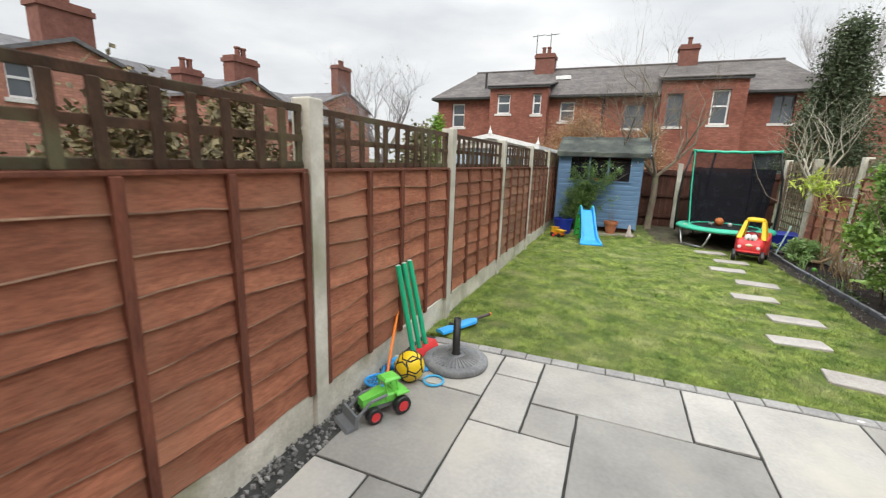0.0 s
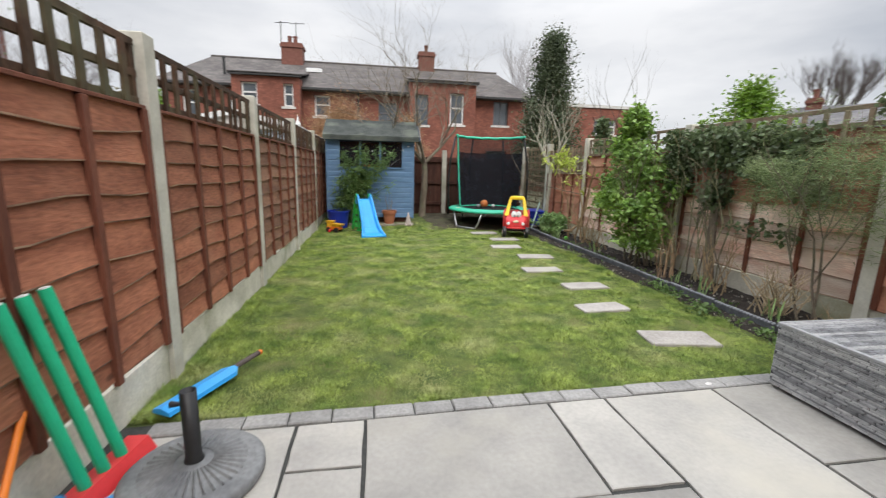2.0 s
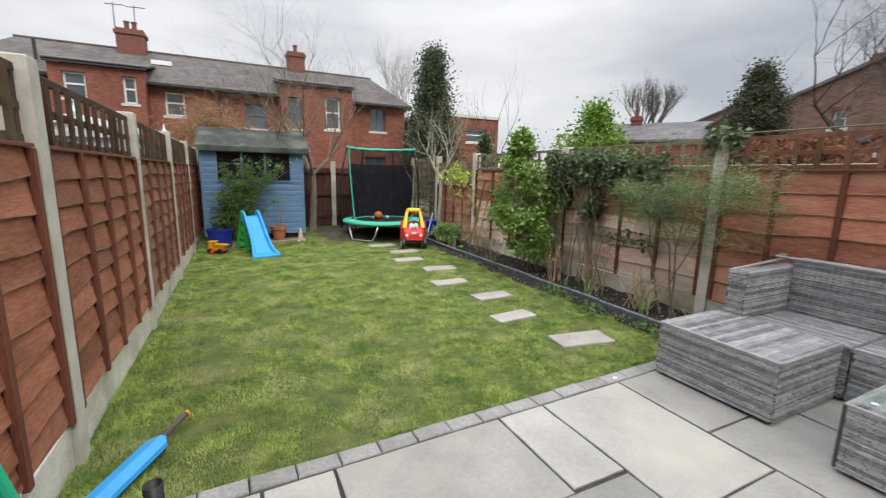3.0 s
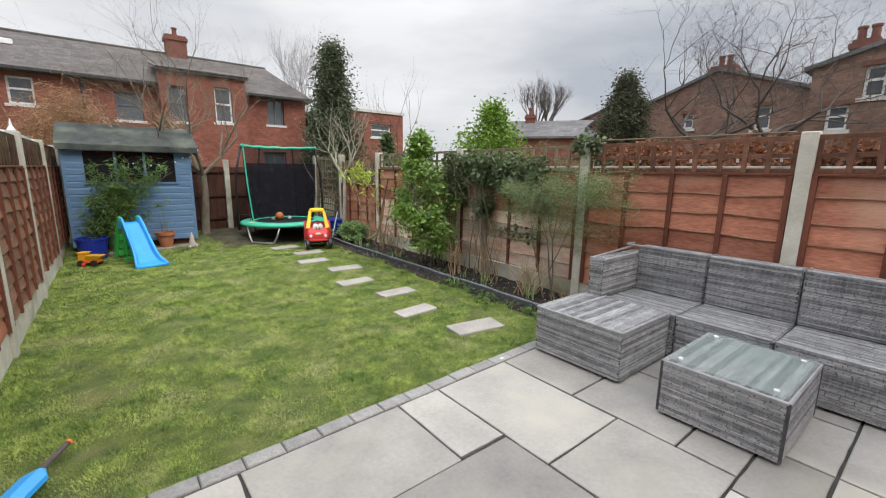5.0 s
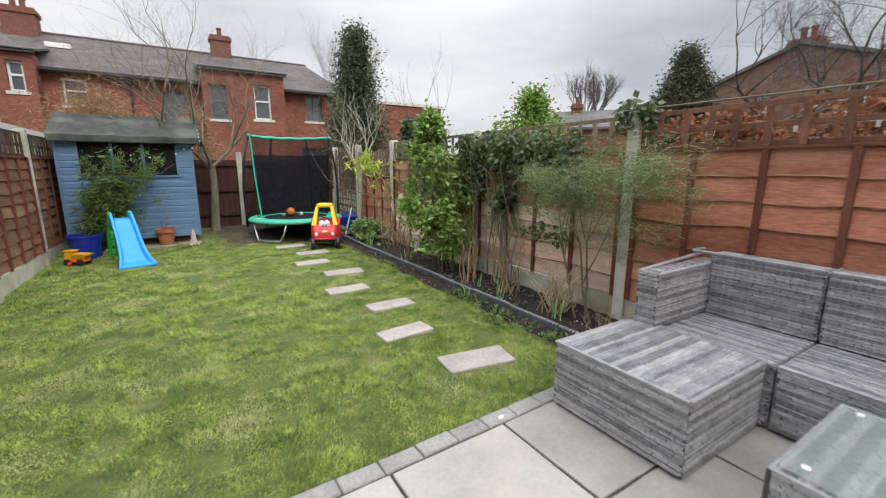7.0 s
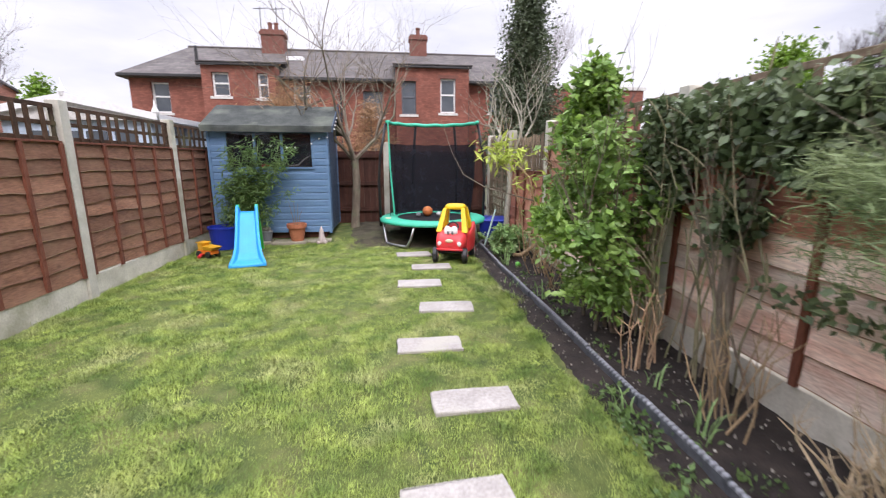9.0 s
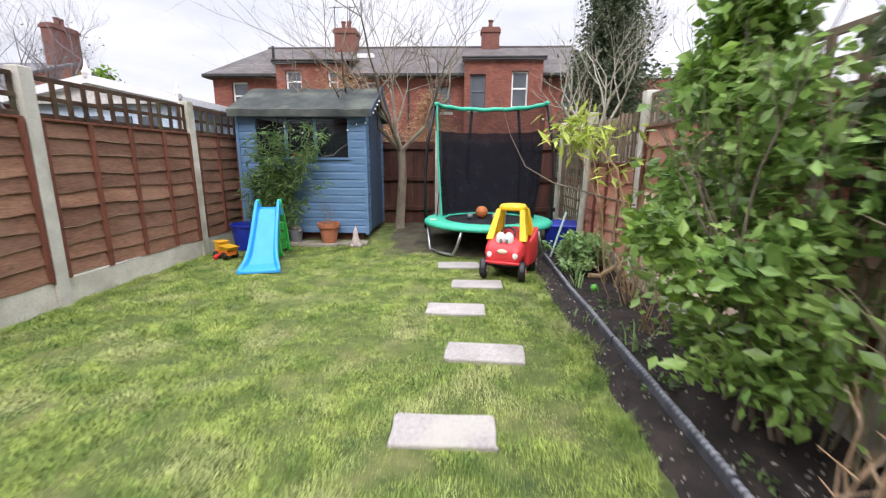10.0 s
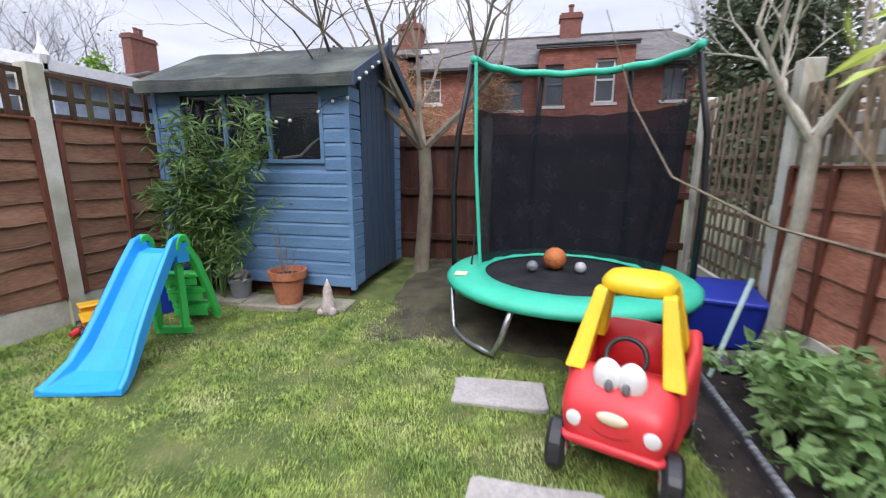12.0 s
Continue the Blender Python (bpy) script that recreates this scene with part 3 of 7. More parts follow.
# back fence: upright feather-edge boards on rails
back = thing("fence_north", "dark brown upright board fence with rails and a concrete post", "fence", pose(-1.6, 11.32, 0), kind="structure")
bm_ = simple(0, 0, 0.06, 0.118, 0.014, 1.46, 0.003).mesh("board", M_BACKFENCE)
for i in range(39):
    part("board", bm_, None, back, at=pose(0.12 * i, 0.006 * (i % 2), R.uniform(-0.008, 0.008)))
for z in (0.32, 0.82, 1.34):
    part("rail", simple(0, -0.045, z, 4.7, -0.004, z + 0.07, 0.004), M_BACKFENCE, back)
part("gravel_board", simple(0, -0.02, -0.1, 4.7, 0.03, 0.06, 0.004), M_GRAVELB, back)
post_b = simple(-0.05, -0.10, -0.1, 0.05, -0.0, 1.62, 0.006).mesh("post", M_CONCRETE)
for x in (2.72,):
    part("post", post_b, None, back, at=pose(x, 0, 0))

# plain house wall behind the walker, closing the patio
g = Geo().box(-4, -3.0, -0.1, 6, -2.7, 5.2)
tagged(part("wall_south", g, M_BRICK), "plain red brick house wall behind the patio", "wall", kind="structure")


# ---- far houses ----
def window_unit(parent, x0, x1, z0, z1, y, frame_mat, bars="sash", sill=True):
    """A window set into a wall opening that faces -y."""
    f, t = 0.07, 0.06
    w = part("window", Geo().box(x0, y, z0, x0 + f, y + t, z1).box(x1 - f, y, z0, x1, y + t, z1).box(x0 + f, y, z0, x1 - f, y + t, z0 + f).box(x0 + f, y, z1 - f, x1 - f, y + t, z1), frame_mat, parent)
    zm = (z0 + z1) / 2 + 0.05
    if bars == "sash":
        part("bar", Geo().box(x0 + f, y - 0.01, zm - 0.035, x1 - f, y + t, zm + 0.035), frame_mat, w)
        part("pane", Geo().box(x0 + f, y + 0.035, z0 + f, x1 - f, y + 0.045, zm - 0.035), M_PANE, w)
        part("pane", Geo().box(x0 + f, y + 0.035, zm + 0.035, x1 - f, y + 0.045, z1 - f), M_PANE, w)
    else:
        xm = (x0 + x1) / 2
        part("bar", Geo().box(xm - 0.03, y - 0.01, z0 + f, xm + 0.03, y + t, z1 - f), frame_mat, w)
        part("pane", Geo().box(x0 + f, y + 0.035, z0 + f, xm - 0.03, y + 0.045, z1 - f), M_PANE, w)
        part("pane", Geo().box(xm + 0.03, y + 0.035, z0 + f, x1 - f, y + 0.045, z1 - f), M_PANE, w)
    if sill:
        part("sill", Geo().box(x0 - 0.1, y - 0.17, z0 - 0.11, x1 + 0.1, y - 0.004, z0 - 0.004), M_STONESILL, w)
        part("lintel", Geo().box(x0 - 0.1, y - 0.15, z1 + 0.004, x1 + 0.1, y - 0.06, z1 + 0.14), M_CHIMPOT, w)
    return w


def holed_wall(g, x0, x1, z0, z1, y0, y1, holes):
    """One closed shell with openings through it."""
    xs = sorted({x0, x1, *[h[0] for h in holes], *[h[1] for h in holes]})
    zs = sorted({z0, z1, *[h[2] for h in holes], *[h[3] for h in holes]})
    nx, nz = len(xs), len(zs)

    def solid(i, k):
        if not (0 <= i < nx - 1 and 0 <= k < nz - 1):
            return False
        cx, cz = (xs[i] + xs[i + 1]) / 2, (zs[k] + zs[k + 1]) / 2
        return not any(h[0] < cx < h[1] and h[2] < cz < h[3] for h in holes)

    vs = [(x, y, z) for y in (y0, y1) for z in zs for x in xs]
    at = lambda i, k, b: b * nx * nz + k * nx + i
    fs = []
    for i in range(nx - 1):
        for k in range(nz - 1):
            if not solid(i, k):
                continue
            fs.append((at(i, k, 0), at(i + 1, k, 0), at(i + 1, k + 1, 0), at(i, k + 1, 0)))
            fs.append((at(i, k + 1, 1), at(i + 1, k + 1, 1), at(i + 1, k, 1), at(i, k, 1)))
            if not solid(i - 1, k):
                fs.append((at(i, k, 0), at(i, k + 1, 0), at(i, k + 1, 1), at(i, k, 1)))
            if not solid(i + 1, k):
                fs.append((at(i + 1, k, 1), at(i + 1, k + 1, 1), at(i + 1, k + 1, 0), at(i + 1, k, 0)))
            if not solid(i, k - 1):
                fs.append((at(i, k, 1), at(i + 1, k, 1), at(i + 1, k, 0), at(i, k, 0)))
            if not solid(i, k + 1):
                fs.append((at(i, k + 1, 0), at(i + 1, k + 1, 0), at(i + 1, k + 1, 1), at(i, k + 1, 1)))
    g.add(vs, fs)


def chimney(parent, x, y, z0, z1, w=0.8, d=0.6, pots=2):
    c = part("chimney", Geo().box(x - w / 2, y - d / 2, z0, x + w / 2, y + d / 2, z1 - 0.25).box(x - w / 2 - 0.06, y - d / 2 - 0.06, z1 - 0.25, x + w / 2 + 0.06, y + d / 2 + 0.06, z1 - 0.1)
             .box(x - w / 2, y - d / 2, z1 - 0.1, x + w / 2, y + d / 2, z1), M_CHIMPOT, parent)
    for k in range(pots):
        xx = x + (k - (pots - 1) / 2) * 0.3
        part("chimney_pot", Geo().lathe([(0.11, 0), (0.10, 0.32), (0.13, 0.34), (0.13, 0.4)], 10, pose(xx, y, z1)), M_CHIMPOT, c)
    return c


def terrace():
    """The row of brick houses behind the gardens."""
    h = thing("terraced_house", "long red brick terrace with slate hipped roof and chimneys", "house", Matrix.Translation((-0.5, 1.0, 1.2)) @ Matrix.Scale(1.22, 4) @ Matrix.Translation((0.5, -1.0, -1.2)) @ pose(0, 23.2, 0))
    white = [(-9.45, -8.7, 3.32, 4.6), (-3.46, -2.72, 3.62, 4.6)]
    dark = [(-0.36, 0.55, 3.3, 4.4)]
    end = [(5.6, 6.4, 3.53, 4.72)]
    low = [(-2.6, -1.6, 0.8, 2.2), (-0.3, 0.6, 0.6, 2.3), (5.3, 6.4, 0.7, 2.2)]
    g = Geo()
    holed_wall(g, -10.3, 7.5, -0.1, 4.83, 0, 0.3, white + dark + end + low)
    part("wall", g, M_BRICK, h)
    for b in ((-10.3, 0.3, -0.1, -10.0, 7.6, 4.83), (7.2, 0.3, -0.1, 7.5, 7.6, 4.83), (-10.3, 7.6, -0.1, 7.5, 7.9, 4.83)):
        part("wall", Geo().box(*b), M_BRICK, h)
    for x0, x1, z0, z1 in white:
        window_unit(h, x0, x1, z0, z1, 0.14, M_WHITE)
    for x0, x1, z0, z1 in dark:
        window_unit(h, x0, x1, z0, z1, 0.14, M_GREYFRAME)
    for x0, x1, z0, z1 in end + low:
        window_unit(h, x0, x1, z0, z1, 0.14, M_GREYFRAME, "split")
    # projecting blocks
    for bx0, bx1, top, wins in ((-7.0, -4.0, 5.2, [(-6.6, -5.9, 3.95, 4.92, M_WHITE), (-4.74, -4.3, 3.9, 4.92, M_WHITE)]),
                                (1.15, 4.45, 5.3, [(1.4, 2.05, 3.32, 4.75, M_GREYFRAME), (3.15, 3.85, 3.4, 4.88, M_WHITE)])):
        g = Geo()
        holed_wall(g, bx0, bx1, -0.1, top, -0.8, -0.55, [w[:4] for w in wins])
        part("wall", g, M_BRICK, h)
        for bx in (bx0, bx1 - 0.2):
            part("wall", Geo().box(bx, -0.55, -0.1, bx + 0.2, -0.01, top), M_BRICK, h)
        for x0, x1, z0, z1, mt in wins:
            window_unit(h, x0, x1, z0, z1, -0.66, mt)
        part("gutter", Geo().box(bx0 - 0.1, -0.98, top, bx1 + 0.1, -0.84, top + 0.1), M_GUTTER, h)
        part("roof", Geo().loft([[(bx0 - 0.12, -0.98, top + 0.06), (bx1 + 0.12, -0.98, top + 0.06), (bx1 + 0.12, -0.98, top + 0.14), (bx0 - 0.12, -0.98, top + 0.14)],
                                 [(bx0 - 0.12, 1.6, top + 0.62), (bx1 + 0.12, 1.6, top + 0.62), (bx1 + 0.12, 1.6, top + 0.7), (bx0 - 0.12, 1.6, top + 0.7)]]), M_SLATE, h)
    # hipped main roof
    e, rz = 4.87, 6.95
    a = [(-10.6, -0.35, e), (7.8, -0.35, e), (7.8, 8.1, e), (-10.6, 8.1, e)]
    r = [(-9.3, 3.9, rz), (6.7, 3.9, rz)]
    g = Geo()
    under = [(x, y, z - 0.12) for x, y, z in a]
    g.add(a + r + under, [(0, 1, 5, 4), (1, 2, 5), (2, 3, 4, 5), (3, 0, 4), (6, 7, 1, 0), (7, 8, 2, 1), (8, 9, 3, 2), (9, 6, 0, 3), (9, 8, 7, 6)])
    roof = part("roof", g, M_SLATE, h)
    part("ridge", Geo().tube([(-9.35, 3.9, rz + 0.01), (6.75, 3.9, rz + 0.01)], 0.07, 6), M_SLATE, roof)
    part("skylight", Geo().box(-4.1, 2.0, 6.06, -3.3, 2.9, 6.25, 0.02, Matrix.Rotation(0, 4, "X")), M_WHITE, roof)
    for x0, x1 in ((-10.5, -7.05), (-3.95, 1.1), (4.5, 7.7)):
        part("gutter", Geo().box(x0, -0.47, e - 0.1, x1, -0.36, e), M_GUTTER, h)
    for x in (-6.95 - 0.15, -1.35, 4.55):
        part("downpipe", Geo().tube([(x, -0.06, 0), (x, -0.06, e)], 0.05, 6), M_GUTTER, h)
    chimney(h, -5.0, 3.6, 6.3, 7.75, 1.1, 0.8, 2)
    chimney(h, 2.45, 3.9, 6.4, 7.85, 0.9, 0.7, 1)
    for x in (-5.6, -4.8):
        part("aerial", Geo().tube([(x, 3.6, 7.6), (x, 3.6, 8.9)], 0.025, 4).tube([(x - 0.3, 3.6, 8.8), (x + 0.45, 3.6, 8.85)], 0.02, 4), M_GUTTER, h)
    g = Geo().tube([(-7.75, 0.8, 5.5), (-7.75, 0.8, 6.3)], 0.07, 6)
    part("vent_pipe", g, M_GUTTER, h)
    return h


terrace()


def gable_house(name, label, at, w, d, eave, ridge, brick, slate, wins=(), chims=(), flat=False):
    """A house whose gable (width w) faces local -y, depth d to +y."""
    h = thing(name, label, "house", at, "houses beyond the fences")
    g = Geo()
    holes = [x[:4] for x in wins]
    holed_wall(g, -w / 2, w / 2, -0.1, eave, 0, 0.3, holes)
    part("wall", g, brick, h)
    for b in ((-w / 2, 0.3, -w / 2 + 0.3, d), (w / 2 - 0.3, 0.3, w / 2, d), (-w / 2 + 0.3, d - 0.3, w / 2 - 0.3, d)):
        part("wall", Geo().box(b[0], b[1], -0.1, b[2], b[3], eave), brick, h)
    if not flat:
        for y in (0, d - 0.3):
            part("gable", Geo().add([(-w / 2, y, eave), (w / 2, y, eave), (0, y, ridge), (-w / 2, y + 0.3, eave), (w / 2, y + 0.3, eave), (0, y + 0.3, ridge)],
                                    [(0, 1, 2), (5, 4, 3), (0, 3, 4, 1), (1, 4, 5, 2), (2, 5, 3, 0)]), brick, h)
    for x0, x1, z0, z1 in holes:
        window_unit(h, x0, x1, z0, z1, 0.12, M_WHITE)
    if flat:
        part("roof", Geo().box(-w / 2 - 0.08, -0.08, eave, w / 2 + 0.08, d, eave + 0.16), M_STONESILL, h)
    else:
        for s in (-1, 1):
            x, o, k = s * (w / 2 + 0.2), 0.14, 0.2 * (ridge - eave) / (w / 2)
            part("roof", Geo().loft([[(0, -o, ridge), (x, -o, eave - k), (x, -o, eave - k + 0.12), (0, -o, ridge + 0.12)], [(0, d + o, ridge), (x, d + o, eave - k), (x, d + o, eave - k + 0.12), (0, d + o, ridge + 0.12)]]), slate, h)
    for x, y, z0, z1, cw in chims:
        chimney(h, x, y, z0, z1, cw, 0.6, 2)
    return h


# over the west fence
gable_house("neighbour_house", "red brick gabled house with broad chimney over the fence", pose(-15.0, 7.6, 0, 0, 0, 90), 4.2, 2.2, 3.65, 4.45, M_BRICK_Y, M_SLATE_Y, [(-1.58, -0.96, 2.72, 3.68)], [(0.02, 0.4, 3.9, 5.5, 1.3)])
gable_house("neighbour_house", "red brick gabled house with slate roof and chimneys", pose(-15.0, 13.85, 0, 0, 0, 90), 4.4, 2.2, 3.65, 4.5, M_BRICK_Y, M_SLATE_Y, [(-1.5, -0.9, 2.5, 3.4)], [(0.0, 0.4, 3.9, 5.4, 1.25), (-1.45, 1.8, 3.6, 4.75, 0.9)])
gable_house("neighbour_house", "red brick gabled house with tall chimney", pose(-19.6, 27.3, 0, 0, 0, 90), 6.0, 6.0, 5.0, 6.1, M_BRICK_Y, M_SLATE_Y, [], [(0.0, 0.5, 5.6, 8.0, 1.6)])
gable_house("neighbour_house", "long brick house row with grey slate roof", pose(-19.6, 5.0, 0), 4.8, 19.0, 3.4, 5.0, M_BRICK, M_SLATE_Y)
# over the east fence
gable_house("flat_roofed_extension", "low red brick building with flat parapet and window", pose(11.9, 24.5, 0), 4.8, 6, 4.85, 4.85, M_BRICK, M_SLATE, [(0.1, 1.5, 3.4, 4.2)], flat=True)
gable_house("neighbour_house", "small brick house with grey slate roof far off", pose(20.0, 20.3, 0, 0, 0, 217), 3.6, 5, 3.5, 4.5, M_BRICK, M_SLATE_Y, [(-0.9, -0.3, 2.4, 3.2)], [(0.0, 1.2, 4.2, 5.0, 0.6)])
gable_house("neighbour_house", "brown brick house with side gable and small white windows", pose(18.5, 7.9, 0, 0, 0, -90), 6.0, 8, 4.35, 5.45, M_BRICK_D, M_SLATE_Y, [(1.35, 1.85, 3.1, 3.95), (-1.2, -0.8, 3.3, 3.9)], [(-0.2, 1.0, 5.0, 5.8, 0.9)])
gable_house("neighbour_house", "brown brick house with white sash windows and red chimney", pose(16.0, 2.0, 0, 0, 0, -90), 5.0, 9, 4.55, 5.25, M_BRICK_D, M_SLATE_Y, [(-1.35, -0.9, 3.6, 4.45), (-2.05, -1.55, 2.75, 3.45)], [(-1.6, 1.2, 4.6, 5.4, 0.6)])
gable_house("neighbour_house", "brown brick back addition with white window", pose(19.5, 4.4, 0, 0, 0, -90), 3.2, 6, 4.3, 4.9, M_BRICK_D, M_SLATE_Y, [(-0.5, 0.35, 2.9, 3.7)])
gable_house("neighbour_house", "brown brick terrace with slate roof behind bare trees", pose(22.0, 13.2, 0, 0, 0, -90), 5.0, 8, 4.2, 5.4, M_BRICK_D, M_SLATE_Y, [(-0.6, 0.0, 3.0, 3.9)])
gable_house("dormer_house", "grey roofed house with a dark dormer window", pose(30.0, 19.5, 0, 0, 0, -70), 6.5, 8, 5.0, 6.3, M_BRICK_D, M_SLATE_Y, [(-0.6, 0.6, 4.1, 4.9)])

# summerhouse over the west fence
sh = thing("summerhouse", "pale blue summerhouse with white bargeboards and pointed finials", "garden building", pose(-2.6, 11.2, 0.07))
part("wall", Geo().box(-1.3, -1.75, -0.05, 0.55, 1.1, 1.735), shade("pale_blue_paint", (0.45, 0.55, 0.68), (0.55, 0.65, 0.76), 3, 0.6, 0.1), sh)
part("roof", Geo().loft([[(0.66, -1.85, 1.78), (-0.4, -1.85, 2.0), (-1.5, -1.85, 1.78), (-1.5, -1.85, 1.74), (0.66, -1.85, 1.74)], [(0.66, 1.3, 1.78), (-0.4, 1.3, 2.0), (-1.5, 1.3, 1.78), (-1.5, 1.3, 1.74), (0.66, 1.3, 1.74)]]), M_STONESILL, sh)
part("bargeboard", Geo().box(0.665, -1.9, 1.745, 0.72, 1.4, 1.825), M_WHITE, sh)
part("fascia", Geo().loft([[(0.72, -1.92, 1.74), (-0.4, -1.92, 1.97), (-1.55, -1.92, 1.74), (-1.55, -1.92, 1.83), (-0.4, -1.92, 2.07), (0.72, -1.92, 1.83)], [(0.72, -1.87, 1.74), (-0.4, -1.87, 1.97), (-1.55, -1.87, 1.74), (-1.55, -1.87, 1.83), (-0.4, -1.87, 2.07), (0.72, -1.87, 1.83)]]), M_WHITE, sh)
for x, y, z in ((0.69, -1.88, 1.79), (-0.4, -1.895, 2.03)):
    part("finial", Geo().lathe([(0.035, 0), (0.05, 0.06), (0.02, 0.12), (0.002, 0.22)], 8, pose(x, y, z)), M_WHITE, sh)
for k in range(4):
    part("window_pane", Geo().box(-1.0 + 0.36 * k, -1.77, 1.15, -0.74 + 0.36 * k, -1.755, 1.6), M_PANE, sh)


# ---- patio furniture ----
def weave(gs, origin, u, v, n, lu, lv, row=0.0098, cell=0.07, band=(1, 3)):
    """Woven strands over a rectangle: u along the strands, v across them, n outwards."""
    o, u, v, n = Vector(origin), Vector(u), Vector(v), Vector(n)
    rows, cols = 2 * max(1, round(lv / row / 2)), max(2, round(lu / cell))
    du, dv = lu / cols, lv / rows
    sides = [(4, 5, 6, 7), (0, 1, 5, 4), (1, 2, 6, 5), (2, 3, 7, 6), (3, 0, 4, 7)]

    def strand(g, a, b, c, d, h, e):
        p = [o + u * x + v * y + n * 0.0008 for x, y in ((a, c), (b, c), (b, d), (a, d))]
        t = [o + u * x + v * y + n * h for x, y in ((a + e, c + 0.0009), (b - e, c + 0.0009), (b - e, d - 0.0009), (a + e, d - 0.0009))]
        g.add(p + t, sides)

    # upright stakes, then paired strands passing over them in turn; the tone changes from band to band
    for i in range(2 * cols):
        x = (i + 0.5) * du / 2
        strand(gs[1], x - 0.0045, x + 0.0045, 0.0, lv, 0.0034, 0.002)
    tone, left = 1, 0
    for j in range(rows):
        if left <= 0:
            tone = R.choice([t for t in (0, 1, 2) if t != tone])
            left = R.randint(*band)
        left -= 1
        wob = R.uniform(-0.0006, 0.0006)
        shift = R.random()
        low, high = (0.0012, 0.0003) if j % 2 == 0 else (0.0003, 0.0012)
        for i in range(cols + 1):
            a, b = max(0.0, (i - shift) * du + 0.0014), min(lu, (i + 1 - shift) * du - 0.0014)
            if b - a > 0.012:
                strand(gs[tone], a, b, j * dv + low + wob, (j + 1) * dv - high + wob, 0.0056 + R.uniform(0, 0.0012), 0.004)


def woven_block(name, parent, x0, y0, z0, x1, y1, z1, faces="WENST", label="", across=False):
    """A rattan-covered block with woven faces (W E N S and Top); across: the top's strands run along x in broad bands."""
    core = part(name, Geo().box(x0, y0, z0, x1, y1, z1), M_WICKER_D, parent, label)
    gs = [Geo(), Geo(), Geo()]
    if "W" in faces:
        weave(gs, (x0, y1, z0), (0, -1, 0), (0, 0, 1), (-1, 0, 0), y1 - y0, z1 - z0)
    if "E" in faces:
        weave(gs, (x1, y0, z0), (0, 1, 0), (0, 0, 1), (1, 0, 0), y1 - y0, z1 - z0)
    if "S" in faces:
        weave(gs, (x0, y0, z0), (1, 0, 0), (0, 0, 1), (0, -1, 0), x1 - x0, z1 - z0)
    if "N" in faces:
        weave(gs, (x1, y1, z0), (-1, 0, 0), (0, 0, 1), (0, 1, 0), x1 - x0, z1 - z0)
    if "T" in faces and across:
        weave(gs, (x0, y0, z1), (1, 0, 0), (0, 1, 0), (0, 0, 1), x1 - x0, y1 - y0, band=(3, 6))
    elif "T" in faces:
        weave(gs, (x1, y0, z1), (0, 1, 0), (-1, 0, 0), (0, 0, 1), y1 - y0, x1 - x0)
    for g, mt in zip(gs, M_WICKERS):
        if g.v:
            part("weave", g, mt, core)["kind"] = "stuff"
    return core


def feet(parent, x0, y0, x1, y1, h):
    f = Geo().box(-0.02, -0.02, 0, 0.02, 0.02, h, 0.004).mesh("foot", M_BLACK)
    for x in (x0 + 0.05, x1 - 0.05):
        for y in (y0 + 0.05, y1 - 0.05):
            part("foot", f, None, parent, at=pose(x, y, 0))


ott = thing("footstool", "grey woven rattan footstool with a flat striped top", "footstool", pose(1.70, 2.285, 0))
feet(ott, 0, 0, 0.70, 0.72, 0.03)
woven_block("body", ott, 0, 0, 0.025, 0.70, 0.72, 0.375, across=True)
part("rim", Geo().tube([(0, 0, 0.378), (0.70, 0, 0.378), (0.70, 0.72, 0.378), (0, 0.72, 0.378), (0, 0, 0.378)], 0.011, 6), M_WICKER, ott)


def sofa_unit(y0, y1, arm, label):
    s = thing("sofa_section", label, "sofa", pose(2.43, y0 - 0.04, 0), "grey rattan corner sofa")
    w = y1 - y0 - 0.022
    feet(s, 0, 0, 0.68, w, 0.03)
    woven_block("seat", s, 0, 0, 0.025, 0.66, w, 0.355, "WNST")
    woven_block("backrest", s, 0.52, 0, 0.37, 0.665, w - (0.13 if arm else 0), 0.765, "WNST")
    part("back_rim", Geo().tube([(0.525, 0.005, 0.77), (0.525, w - 0.005, 0.77), (0.66, w - 0.005, 0.77)], 0.011, 6), M_WICKER, s)
    part("seat_rim", Geo().tube([(0.004, 0, 0.36), (0.004, w, 0.36)], 0.011, 6), M_WICKER, s)
    if arm:
        woven_block("armrest", s, -0.08, w - 0.125, 0.37, 0.665, w, 0.70, "WST")
        part("arm_rim", Geo().tube([(0.5, w - 0.125, 0.705), (-0.078, w - 0.125, 0.705), (-0.078, w, 0.705), (0.66, w, 0.74)], 0.011, 6), M_WICKER, s)


sofa_unit(2.30, 3.03, True, "grey woven rattan corner sofa section with armrest beside the bed")
sofa_unit(1.68, 2.30, False, "grey woven rattan sofa section with low backrest")
sofa_unit(1.05, 1.68, False, "grey woven rattan sofa section by the panel fence")
sofa_unit(0.42, 1.05, False, "grey woven rattan sofa section at the open end")

